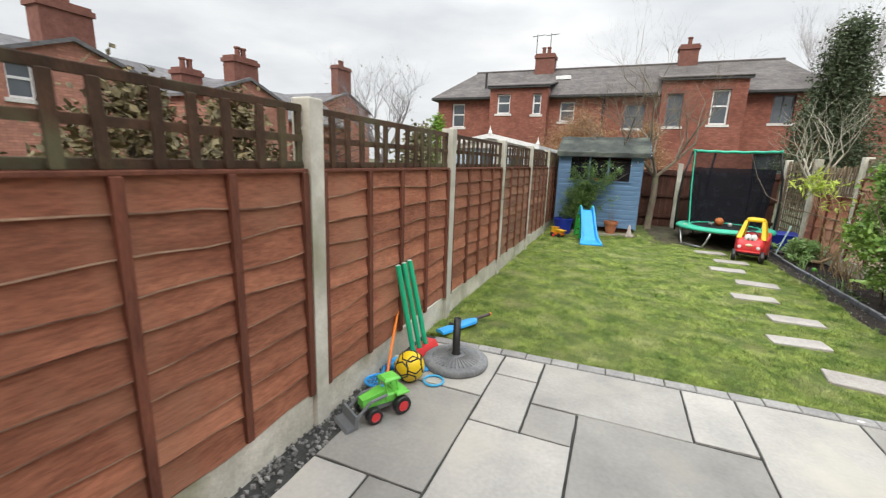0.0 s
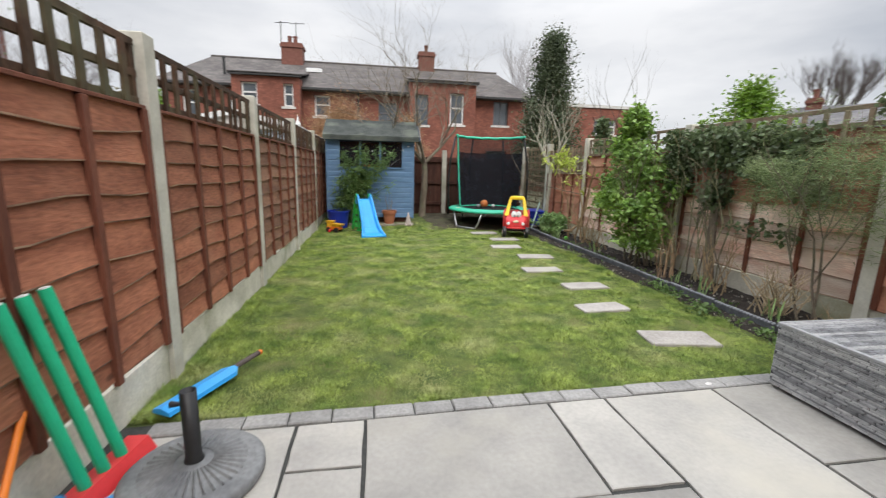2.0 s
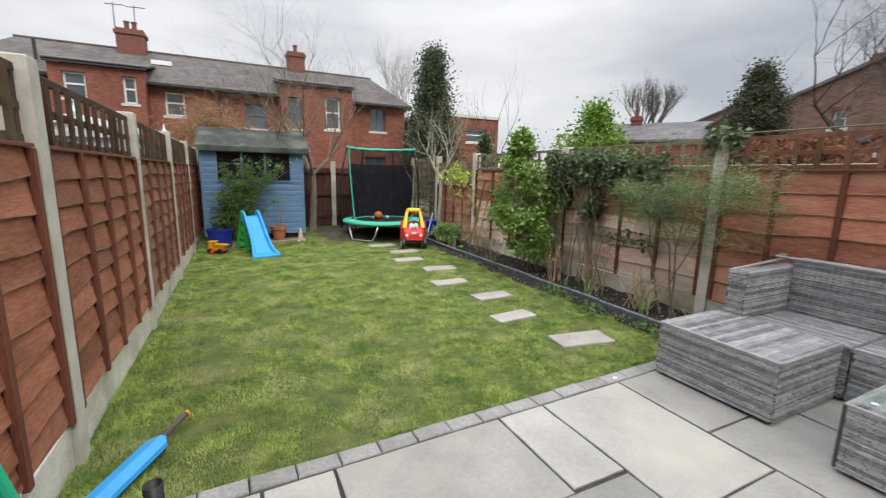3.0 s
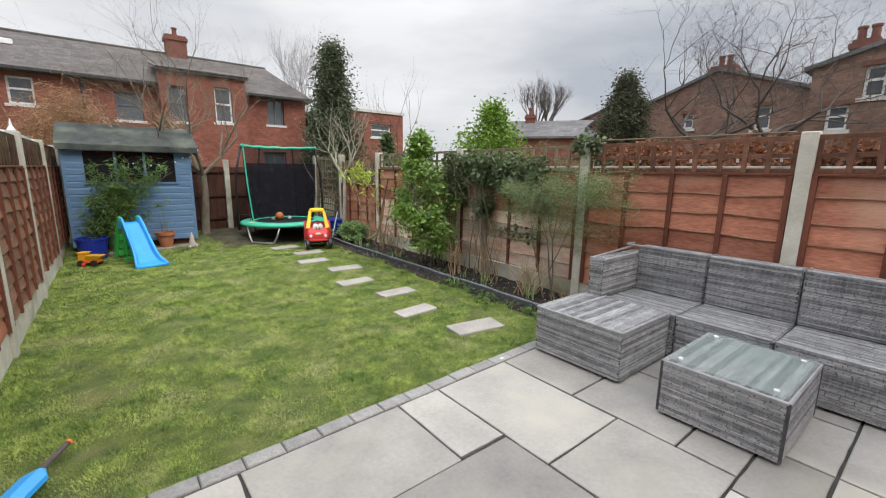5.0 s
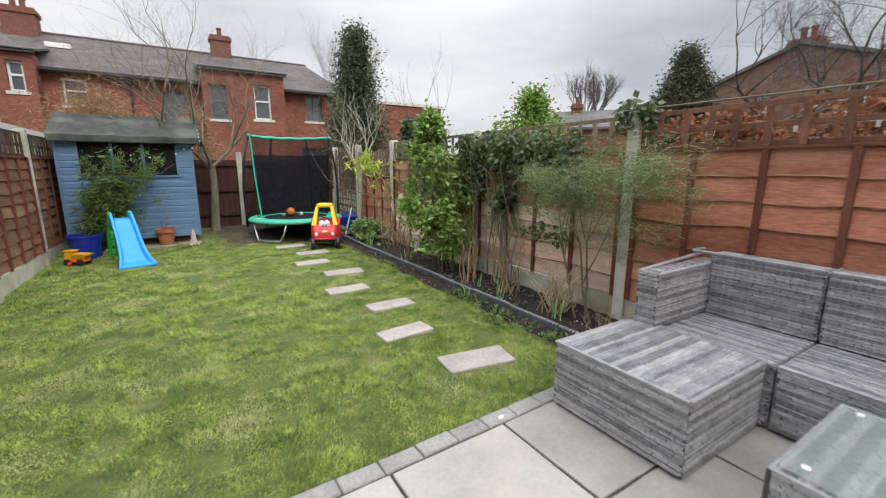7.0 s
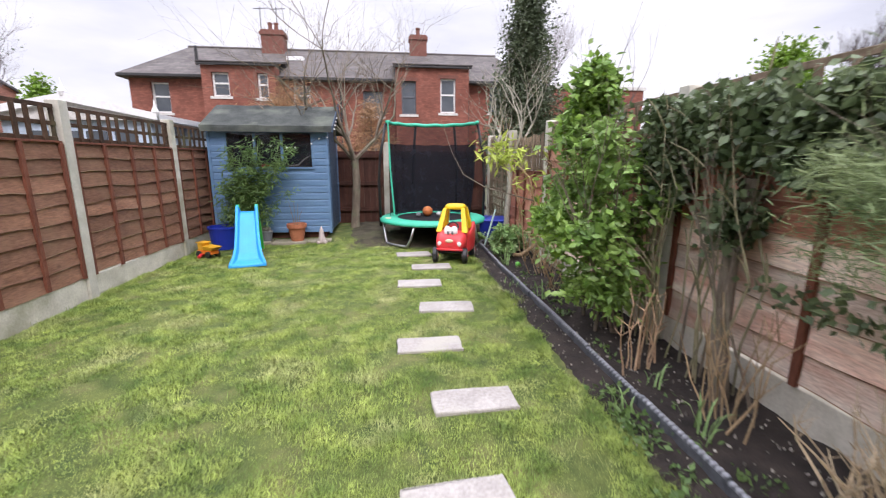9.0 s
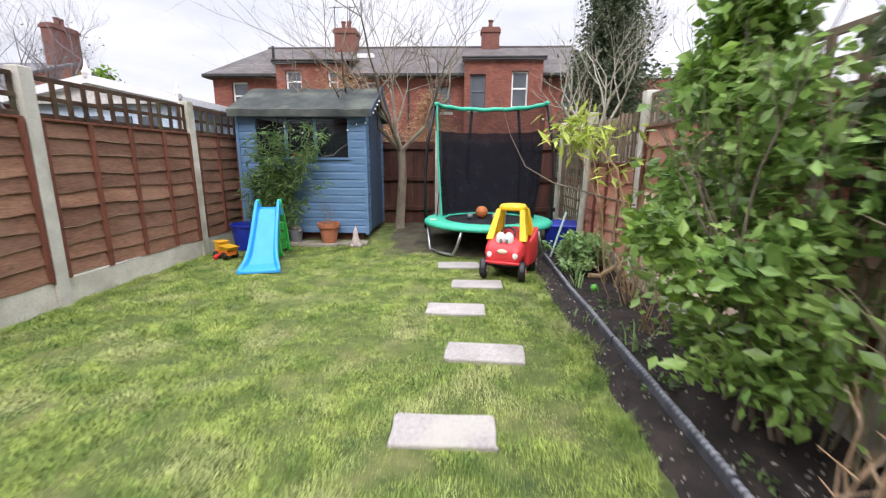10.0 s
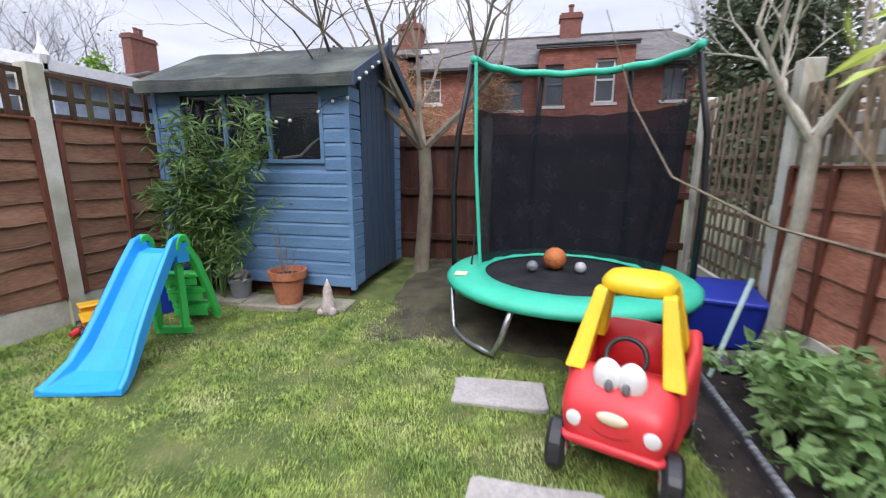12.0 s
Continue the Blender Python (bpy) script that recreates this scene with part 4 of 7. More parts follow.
tab = thing("coffee_table", "low grey rattan coffee table with a clear glass top", "table", pose(1.575, 1.36, 0))
feet(tab, 0, 0, 0.69, 0.60, 0.03)
woven_block("body", tab, 0, 0, 0.025, 0.69, 0.60, 0.345, across=True)
for x in (0, 0.69):
    for y in (0, 0.6):
        part("corner_strip", Geo().tube([(x, y, 0.03), (x, y, 0.35)], 0.010, 6), M_WICKER_D, tab)
part("rim", Geo().tube([(0, 0, 0.348), (0.69, 0, 0.348), (0.69, 0.60, 0.348), (0, 0.60, 0.348), (0, 0, 0.348)], 0.011, 6), M_WICKER, tab)
gt = part("glass_top", Geo().box(0.012, 0.012, 0.366, 0.678, 0.588, 0.372, 0.001), M_TABGLASS, tab, "clear tempered glass top with the sky's reflection in its tint")
gt.visible_shadow = False
for x in (0.07, 0.62):
    for y in (0.07, 0.53):
        part("suction_pad", Geo().lathe([(0.011, 0.354), (0.013, 0.366)], 12, pose(x, y, 0)), P_WHITE, tab)
        part("glass_disc", Geo().lathe([(0.014, 0.3725), (0.013, 0.3735)], 12, pose(x, y, 0)), P_WHITE, tab)

# ---- parasol base and garden toys along the west fence ----
pb = thing("parasol_base", "dark grey resin parasol base with ribbed disc and short tube", "parasol base", pose(-1.195, 2.65, 0) @ Matrix.Scale(1.1, 4))
part("disc", Geo().lathe([(0.215, 0.0), (0.222, 0.012), (0.222, 0.036), (0.212, 0.046), (0.19, 0.05), (0.17, 0.048), (0.03, 0.075), (0.028, 0.078)], 48), M_BASE, pb, smooth=True)
rib = Geo()
rib.loft([[(0.06, -0.003, 0.070), (0.06, 0.003, 0.070), (0.06, 0.0, 0.077)], [(0.165, -0.007, 0.047), (0.165, 0.007, 0.047), (0.165, 0.0, 0.057)]])
rib_mesh = rib.mesh("rib", M_BASE)
for k in range(36):
    part("rib", rib_mesh, None, pb, at=pose(0, 0, 0, 0, 0, k * 10))
part("tube", Geo().lathe([(0.034, 0.07), (0.028, 0.085), (0.026, 0.09), (0.026, 0.33), (0.023, 0.33), (0.022, 0.2)], 20), M_BLACK, pb, "black steel pole socket", True)
part("knob", Geo().tube([(-0.02, -0.005, 0.285), (-0.055, -0.005, 0.285)], [0.006, 0.012], 8), M_BLACK, pb)

wk = thing("toy_wicket", "green plastic cricket stumps in a red base leaning on the fence", "toy", pose(-0.115, 0.06, 0))
part("base", Geo().loft([[(-1.46, 2.44, 0.0), (-1.36, 2.43, 0.0), (-1.31, 2.80, 0.0), (-1.42, 2.83, 0.0)], [(-1.46, 2.45, 0.05), (-1.39, 2.44, 0.06), (-1.34, 2.80, 0.06), (-1.43, 2.82, 0.05)]]), P_RED, wk, "red plastic stump base")
for k in range(3):
    y = 2.52 + 0.085 * k
    s = part("stump", Geo().tube([(-1.405 + 0.012 * k, y, 0.05), (-1.50, 2.43 + 0.092 * k, 0.75)], 0.0205, 12), P_TEAL, wk, smooth=False)
    part("stump_top", Geo().tube([(-1.50, 2.43 + 0.092 * k, 0.75), (-1.5005, 2.4297 + 0.092 * k, 0.753)], 0.016, 12), P_WHITE, s)

bat = thing("cricket_bat", "light blue plastic cricket bat lying on the lawn edge", "toy", pose(-1.405, 3.262, 0.03, 2, 0, -27))
part("blade", Geo().loft([[(-0.055, -0.22, 0), (0.055, -0.22, 0), (0.05, -0.22, 0.02), (0, -0.22, 0.032), (-0.05, -0.22, 0.02)], [(-0.056, 0.18, 0), (0.056, 0.18, 0), (0.05, 0.18, 0.02), (0, 0.18, 0.034), (-0.05, 0.18, 0.02)], [(-0.02, 0.225, 0.003), (0.02, 0.225, 0.003), (0.02, 0.225, 0.02), (0, 0.225, 0.03), (-0.02, 0.225, 0.02)]]), P_BLUE, bat)
part("handle", Geo().tube([(0, 0.22, 0.016), (0, 0.41, 0.016)], 0.015, 10), M_BARK_D, bat, "grey-brown grip")
part("handle_end", Geo().tube([(0, 0.41, 0.016), (0, 0.425, 0.016)], 0.0155, 10), P_ORANGE, bat)

fb = thing("football", "yellow and black toy football beside the tractor", "ball", pose(-1.40, 2.28, 0.105))
part("ball", Geo().ball((0, 0, 0), 0.105, 28), P_YELLOW, fb, smooth=True)
for k, (a, e) in enumerate([(200, 20), (260, 5), (320, 30), (290, -35), (230, -30), (170, -10), (20, 10), (80, 30), (300, 75), (120, 40)]):
    mm = pose(0, 0, 0, 0, 0, a) @ pose(0, 0, 0, 0, 90 - e, 0)
    ring = [(0.058 * math.cos(t * math.pi / 3), 0.058 * math.sin(t * math.pi / 3)) for t in range(7)]
    pts = [mm @ (Vector((x, y, math.sqrt(0.0112 - x * x - y * y)))) for x, y in ring]
    part("seam", Geo().tube(pts, 0.0065, 4, False), P_BLACK, fb)

hp = thing("toy_hoop", "small light blue plastic hoop on the paving", "toy", pose(-1.235, 2.325, 0.012, 0, 0, 0))
part("ring", Geo().lathe([(0.068 + 0.008 * math.cos(a), 0.008 * math.sin(a)) for a in [k * math.pi / 4 for k in range(8)]], 28, closed=True), plastic("sky_blue_plastic", (0.06, 0.42, 0.72)), hp, smooth=True)

rk = thing("toy_racket", "blue plastic mesh racket lying by the gravel", "toy", pose(-1.545, 2.14, 0.03, -6, 0, 25))
part("rim", Geo().lathe([(0.105 + 0.009 * math.cos(a), 0.009 * math.sin(a)) for a in [k * math.pi / 3 for k in range(6)]], 24, closed=True), P_BLUE, rk, smooth=True)
for k in range(-4, 5):
    c = k * 0.022
    h = math.sqrt(0.105 ** 2 - c * c)
    part("string", Geo().tube([(c, -h, 0), (c, h, 0)], 0.002, 4).tube([(-h, c, 0.001), (h, c, 0.001)], 0.002, 4), P_BLUE, rk)
part("handle", Geo().tube([(0, 0.1, 0), (0, 0.24, 0.0)], 0.013, 8), P_BLUE, rk)

hs = thing("toy_hockey_stick", "orange plastic hockey stick leaning on the fence", "toy", pose(-0.085, 0.06, 0))
part("shaft", Geo().tube([(-1.44, 2.12, 0.025), (-1.50, 2.30, 0.2), (-1.565, 2.50, 0.365)], 0.011, 8), P_ORANGE, hs)
part("blade", Geo().box(-0.055, -0.012, 0, 0.055, 0.012, 0.04, 0.006, pose(-1.42, 2.09, 0.008, 0, 0, 25)), P_ORANGE, hs)

bx = thing("toy_skittle", "dark blue plastic toy lying against the gravel board", "toy", pose(-1.575, 2.42, 0.04))
part("body", Geo().tube([(0, -0.12, 0), (0, -0.02, 0), (0, 0.06, 0), (0, 0.12, 0)], [0.03, 0.038, 0.02, 0.026], 12), P_BLUE, bx, smooth=True)
part("band", Geo().tube([(0.002, 0.0, 0.002), (0.002, 0.02, 0.002)], 0.0375, 12), P_WHITE, bx)
tr2 = thing("toy_frisbee", "blue flat plastic disc under the red stump base", "toy", pose(-1.40, 2.50, 0.0))
part("disc", Geo().lathe([(0.09, 0), (0.095, 0.012), (0.085, 0.02), (0.01, 0.022)], 24), P_BLUE, tr2, smooth=True)


def tractor():
    t = thing("toy_tractor", "lime green toy tractor with grey front loader and red wheel hubs", "toy", pose(-1.375, 1.87, 0, 0, 0, -120) @ Matrix.Scale(1.1, 4))
    # local x runs forwards
    part("chassis", Geo().box(-0.10, -0.035, 0.05, 0.12, 0.035, 0.085, 0.006), P_GREY, t)
    part("bonnet", Geo().loft([[(0.0, -0.042, 0.08), (0.0, 0.042, 0.08), (0.0, 0.036, 0.15), (0.0, -0.036, 0.15)], [(0.13, -0.036, 0.08), (0.13, 0.036, 0.08), (0.13, 0.028, 0.125), (0.13, -0.028, 0.125)]]), P_LIME, t)
    part("cab", Geo().box(-0.085, -0.046, 0.08, 0.0, 0.046, 0.125, 0.006), P_LIME, t)
    for x in (-0.078, -0.008):
        for y in (-0.038, 0.038):
            part("pillar", Geo().tube([(x, y, 0.125), (x + 0.008, y * 0.9, 0.195)], 0.006, 6), P_LIME, t)
    part("roof", Geo().box(-0.09, -0.045, 0.193, 0.008, 0.045, 0.212, 0.01), P_LIME, t)
    part("mudguard", Geo().box(-0.13, -0.075, 0.115, -0.05, 0.075, 0.13, 0.006), P_LIME, t)
    for x, r in ((-0.085, 0.052), (0.085, 0.045)):
        for s in (-1, 1):
            w = part("wheel", Geo().lathe([(r * 0.55, -0.02), (r * 0.93, -0.02), (r, -0.012), (r, 0.012), (r * 0.93, 0.02), (r * 0.55, 0.02)], 20, pose(x, s * 0.066, r, 90, 0, 0)), P_BLACK, t)
            part("hub", Geo().lathe([(r * 0.58, -0.022), (r * 0.5, -0.024), (0.012, -0.012), (0.012, 0.012), (r * 0.5, 0.024), (r * 0.58, 0.022)], 16, pose(x, s * 0.066, r, 90, 0, 0)), P_RED, w)
    for s in (-1, 1):
        part("loader_arm", Geo().tube([(0.0, s * 0.052, 0.13), (0.10, s * 0.055, 0.12), (0.185, s * 0.055, 0.05)], 0.009, 6), P_GREY, t)
    part("bucket", Geo().loft([[(0.18, -0.075, 0.01), (0.25, -0.075, 0.004), (0.24, -0.075, 0.02), (0.2, -0.075, 0.03), (0.195, -0.075, 0.085), (0.18, -0.075, 0.08)], [(0.18, 0.075, 0.01), (0.25, 0.075, 0.004), (0.24, 0.075, 0.02), (0.2, 0.075, 0.03), (0.195, 0.075, 0.085), (0.18, 0.075, 0.08)]]), P_GREY, t)


tractor()


# ---- garden shed ----
def shed():
    x0, x1, y0, y1, z0 = -1.47, 0.24, 9.80, 11.02, 0.105
    s = thing("garden_shed", "blue painted timber shed with felt roof and dark side door", "shed", pose(0, 0, 0.065))
    part("floor", Geo().box(x0 + 0.08, y0 + 0.08, -0.05, x1 - 0.08, y1 - 0.08, z0), M_BACKFENCE, s)
    # near-black sheets put the shed's inner shade into colour behind the glass
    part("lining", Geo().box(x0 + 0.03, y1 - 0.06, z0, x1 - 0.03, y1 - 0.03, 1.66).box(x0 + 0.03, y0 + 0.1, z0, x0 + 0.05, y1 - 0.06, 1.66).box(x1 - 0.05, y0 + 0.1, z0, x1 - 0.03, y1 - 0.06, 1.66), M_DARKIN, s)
    wx0, wx1, wz0, wz1 = -1.22, 0.01, 1.12, 1.62
    front = part("front_wall", Geo().box(x0, y0 + 0.012, z0, wx0, y0 + 0.03, 1.72).box(wx0, y0 + 0.012, z0, wx1, y0 + 0.03, wz0).box(wx1, y0 + 0.012, z0, x1, y0 + 0.03, 1.72).box(wx0, y0 + 0.012, wz1, wx1, y0 + 0.03, 1.72), M_SHEDBLUE, s)

    def plank(a, b, z, h):
        return Geo().loft([[(a, y0 - 0.006, z), (b, y0 - 0.006, z), (b, y0 + 0.011, z), (a, y0 + 0.011, z)],
                           [(a, y0 - 0.006, z + h * 0.72), (b, y0 - 0.006, z + h * 0.72), (b, y0 + 0.011, z + h * 0.72), (a, y0 + 0.011, z + h * 0.72)],
                           [(a, y0 + 0.006, z + h * 0.98), (b, y0 + 0.006, z + h * 0.98), (b, y0 + 0.011, z + h * 0.98), (a, y0 + 0.011, z + h * 0.98)]])
    z, h = z0, 0.104
    while z < 1.70:
        if z + h <= wz0 + 0.01:
            part("plank", plank(x0 + 0.02, x1 - 0.02, z, h), M_SHEDBLUE, front)
        else:
            part("plank", plank(wx1 + 0.03, x1 - 0.02, z, min(h, 1.73 - z)), M_SHEDBLUE, front)
            part("plank", plank(x0 + 0.02, wx0 - 0.03, z, min(h, 1.73 - z)), M_SHEDBLUE, front)
        z += h
    for x in (x0, x1):
        part("corner_trim", Geo().box(x - 0.02, y0 - 0.018, z0 - 0.02, x + 0.02, y0 + 0.02, 1.72, 0.004), M_SHEDBLUE, s)
    # window
    win = part("window", Geo().box(wx0, y0 - 0.012, wz0 - 0.03, wx1, y0 + 0.02, wz0).box(wx0 - 0.03, y0 - 0.012, wz0 - 0.03, wx0, y0 + 0.02, wz1).box(wx1, y0 - 0.012, wz0 - 0.03, wx1 + 0.03, y0 + 0.02, wz1), M_SHEDBLUE, s)
    for x in (-0.82, -0.425):
        part("mullion", Geo().box(x - 0.018, y0 - 0.01, wz0, x + 0.018, y0 + 0.02, wz1), M_SHEDBLUE, win)
    for a, b in ((wx0, -0.84), (-0.80, -0.445), (-0.405, wx1)):
        p = part("pane", Geo().box(a, y0 + 0.004, wz0, b, y0 + 0.008, wz1), M_GLASS, win)
        p.visible_shadow = False
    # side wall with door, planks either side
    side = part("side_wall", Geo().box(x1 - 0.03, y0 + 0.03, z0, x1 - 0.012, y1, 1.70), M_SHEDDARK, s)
    for a, b in ((y0 + 0.022, y0 + 0.21), (y1 - 0.19, y1 - 0.02)):
        z = z0
        while z < 1.66:
            part("plank", Geo().box(x1 - 0.012, a, z, x1 + 0.008, b, z + 0.097, 0.008), M_SHEDBLUE, side)
            z += 0.104
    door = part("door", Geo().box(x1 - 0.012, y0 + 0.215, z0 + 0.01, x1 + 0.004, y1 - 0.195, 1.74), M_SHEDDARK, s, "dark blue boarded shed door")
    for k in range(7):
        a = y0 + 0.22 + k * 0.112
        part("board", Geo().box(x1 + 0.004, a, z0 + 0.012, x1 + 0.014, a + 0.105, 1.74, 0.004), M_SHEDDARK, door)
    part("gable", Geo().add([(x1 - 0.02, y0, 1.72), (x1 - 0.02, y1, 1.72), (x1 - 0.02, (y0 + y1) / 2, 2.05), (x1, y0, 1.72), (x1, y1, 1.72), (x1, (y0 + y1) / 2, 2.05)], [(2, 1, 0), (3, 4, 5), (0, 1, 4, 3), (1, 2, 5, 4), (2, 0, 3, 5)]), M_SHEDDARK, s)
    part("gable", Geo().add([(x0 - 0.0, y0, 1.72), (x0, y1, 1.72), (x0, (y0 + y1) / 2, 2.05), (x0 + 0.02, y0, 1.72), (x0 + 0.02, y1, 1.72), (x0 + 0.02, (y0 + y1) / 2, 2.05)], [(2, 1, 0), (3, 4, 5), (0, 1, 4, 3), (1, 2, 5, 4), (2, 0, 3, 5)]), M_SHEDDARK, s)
    part("back_wall", Geo().box(x0, y1 - 0.02, z0, x1 - 0.03, y1, 1.72), M_SHEDBLUE, s)
    part("west_wall", Geo().box(x0, y0 + 0.03, z0, x0 + 0.02, y1 - 0.02, 1.72), M_SHEDBLUE, s)
    ym = (y0 + y1) / 2
    for sg, lab in ((-1, "front"), (1, "back")):
        ye, ze = ym + sg * 0.74, 1.69
        g = Geo()
        n = 12
        ring = []
        for i in range(n + 1):
            x = x0 - 0.06 + (x1 - x0 + 0.17) * i / n
            sag = 0.006 * math.sin(i * 1.7)
            ring.append([(x, ym, 2.085 + sag), (x, ye, ze + 0.03 + sag), (x, ye - sg * 0.0, ze - 0.03), (x, ym, 2.04)])
        g.loft(ring)
        part("roof", g, M_FELT, s, "worn grey-green mineral felt")
    for sg in (-1, 1):
        part("bargeboard", Geo().loft([[(x1 + 0.105, ym, 1.99), (x1 + 0.125, ym, 1.99), (x1 + 0.125, ym, 2.09), (x1 + 0.105, ym, 2.09)], [(x1 + 0.105, ym + sg * 0.75, 1.63), (x1 + 0.125, ym + sg * 0.75, 1.63), (x1 + 0.125, ym + sg * 0.75, 1.72), (x1 + 0.105, ym + sg * 0.75, 1.72)]]), M_SHEDDARK, s)
    part("finial", Geo().box(x1 + 0.126, ym - 0.03, 1.95, x1 + 0.14, ym + 0.03, 2.13, 0.004), M_SHEDDARK, s)
    part("eave_board", Geo().box(x0 - 0.05, y0 - 0.135, 1.63, x1 + 0.1, y0 - 0.118, 1.70, 0.003), M_FELT, s)
    # shelf with odds and ends behind the glass
    shelf = thing("shelf", "wooden shelf behind the shed window", "shelf", pose(-0.09, 0, 0.065))
    part("board", Geo().box(-1.3, y0 + 0.06, 1.10, 0.24, y0 + 0.30, 1.12), M_TRELLIS_G, shelf)
    part("bracket", Geo().box(-1.3, y0 + 0.06, z0, -1.27, y0 + 0.30, 1.10).box(0.22, y0 + 0.06, z0, 0.25, y0 + 0.30, 1.10), M_TRELLIS_G, shelf)
    for x, mt, r in ((-0.66, P_RED, 0.05), (-0.56, P_ORANGE, 0.045), (-0.40, P_YELLOW, 0.03)):
        b = thing("toy_on_shelf", "small coloured plastic toy on the shed shelf", "toy", pose(x - 0.09, y0 + 0.12, 1.185))
        part("body", Geo().lathe([(r, 0), (r * 1.1, r * 0.5), (r * 0.6, r)], 10), mt, b)
    dw = thing("driftwood_branch", "pale bent branch behind the shed window", "branch", pose(-0.09, 0, 0.065))
    part("branch", Geo().tube([(-0.28, y0 + 0.08, 1.13), (-0.13, y0 + 0.09, 1.15), (-0.04, y0 + 0.09, 1.23), (0.07, y0 + 0.08, 1.30)], [0.012, 0.011, 0.009, 0.006], 6), M_STONE, dw)
    # string of bulb lights
    sl = thing("string_lights", "string of small white bulbs under the shed eave", "string lights", pose(-0.09, 0, 0.065))
    pts = [(-0.85 + 1.2 * k / 10, y0 - 0.03, 1.58 - 0.16 * math.sin(math.pi * (1 - k / 10)) * (1 if k < 9 else 0.4)) for k in range(11)]
    part("cable", Geo().tube(pts, 0.003, 4), M_BLACK, sl)
    bulb = Geo().ball((0, 0, -0.018), 0.013, 10).mesh("bulb", P_WHITE)
    for k in (1, 2, 3, 5, 6, 8, 9, 10):
        part("bulb", bulb, None, sl, at=Matrix.Translation(pts[k]))
    for k in range(4):
        part("bulb", bulb, None, sl, at=pose(x1 + 0.225, ym - 0.68 + 0.13 * k, 1.70 + 0.065 * k))


shed()

# slabs and pots before the shed
for k, (x, y, w, d) in enumerate([(-0.78, 9.70, 0.42, 0.26), (-0.30, 9.68, 0.50, 0.28), (0.14, 9.72, 0.36, 0.24)]):
    sl = part("paving_stone", Geo().box(-w / 2, -d / 2, -0.02, w / 2, d / 2, 0.035, 0.01), shade("mossy_stone", (0.20, 0.18, 0.13), (0.33, 0.30, 0.23), 6, 0.9, 0.4, c3=(0.13, 0.15, 0.06)), None, at=pose(x - 0.07, y - 0.03, 0.03, 0, 0, R.uniform(-5, 5)))
    tagged(sl, "worn mossy stone slab before the shed", "paving stone", "stones before the shed")
pot = thing("plant_pot", "terracotta flowerpot with bare stems before the shed", "plant pot", pose(-0.25, 9.64, 0.066) @ Matrix.Scale(1.08, 4))
part("pot", Geo().lathe([(0.085, 0), (0.118, 0.19), (0.135, 0.19), (0.138, 0.245), (0.122, 0.245), (0.112, 0.19), (0.10, 0.185)], 28), M_POT, pot, smooth=False)
part("soil", Geo().lathe([(0.10, 0.188), (0.112, 0.205), (0.02, 0.215)], 16), M_SOIL, pot)
g = Geo()
for k in range(6):
    a = R.uniform(0, 6.28)
    g.tube([(0.03 * math.cos(a), 0.03 * math.sin(a), 0.2), (0.05 * math.cos(a), 0.05 * math.sin(a), 0.36), (0.09 * math.cos(a), 0.08 * math.sin(a), R.uniform(0.42, 0.60))], [0.005, 0.004, 0.002], 5)
part("stem", g, M_BARK, pot)
pot2 = thing("plant_pot", "small grey pot with dry grey leaves before the shed", "plant pot", pose(-0.72, 9.68, 0.066))
part("pot", Geo().lathe([(0.07, 0), (0.09, 0.13), (0.098, 0.13), (0.098, 0.155), (0.085, 0.155), (0.08, 0.13)], 20), P_GREY, pot2)
cloud("foliage", [(0, 0, 0.16)], (0.04, 0.04, 0.03), 60, 0.07, shade("grey_leaf", (0.25, 0.23, 0.2), (0.4, 0.38, 0.34), 6, 0.8, 0, island=0.3), pot2, "broad", -0.5)
gn = Geo()
gn.lathe([(0.055, 0), (0.06, 0.05), (0.05, 0.1), (0.04, 0.13), (0.035, 0.15), (0.036, 0.18), (0.03, 0.205), (0.018, 0.24), (0.003, 0.28)], 14)
gn.ball((0.05, -0.03, 0.03), 0.035, 10).ball((-0.045, -0.035, 0.025), 0.03, 10)
tagged(part("garden_gnome", gn, shade("weathered_gnome", (0.34, 0.30, 0.27), (0.62, 0.50, 0.46), 22, 0.8, 0.3, c3=(0.30, 0.28, 0.24)), None, smooth=True, at=pose(0.13, 9.56, 0.02)), "small weathered pale garden gnome by the shed corner", "ornament")
tub = thing("storage_tub", "dark blue plastic tub between shed and fence", "tub", pose(-1.24, 9.42, 0.012))
part("tub", Geo().lathe([(0.17, 0), (0.20, 0.30), (0.215, 0.30), (0.215, 0.33), (0.195, 0.33), (0.17, 0.05)], 24), P_DKBLUE, tub, smooth=False)

# toy digger by the slide
dg = thing("toy_digger", "yellow and orange toy dump truck on the lawn", "toy", pose(-1.27, 8.90, 0, 0, 0, -30))
part("body", Geo().box(-0.13, -0.06, 0.05, 0.13, 0.06, 0.10, 0.01), P_ORANGE, dg)
part("cab", Geo().box(-0.12, -0.055, 0.10, -0.03, 0.055, 0.19, 0.012), P_DIGGER, dg)
part("roof", Geo().box(-0.135, -0.065, 0.19, -0.01, 0.065, 0.205, 0.006), P_DIGGER, dg)
part("skip", Geo().loft([[(-0.01, -0.06, 0.105), (0.14, -0.06, 0.105), (0.14, 0.06, 0.105), (-0.01, 0.06, 0.105)], [(-0.015, -0.075, 0.16), (0.19, -0.075, 0.15), (0.19, 0.075, 0.15), (-0.015, 0.075, 0.16)]]), P_DIGGER, dg)
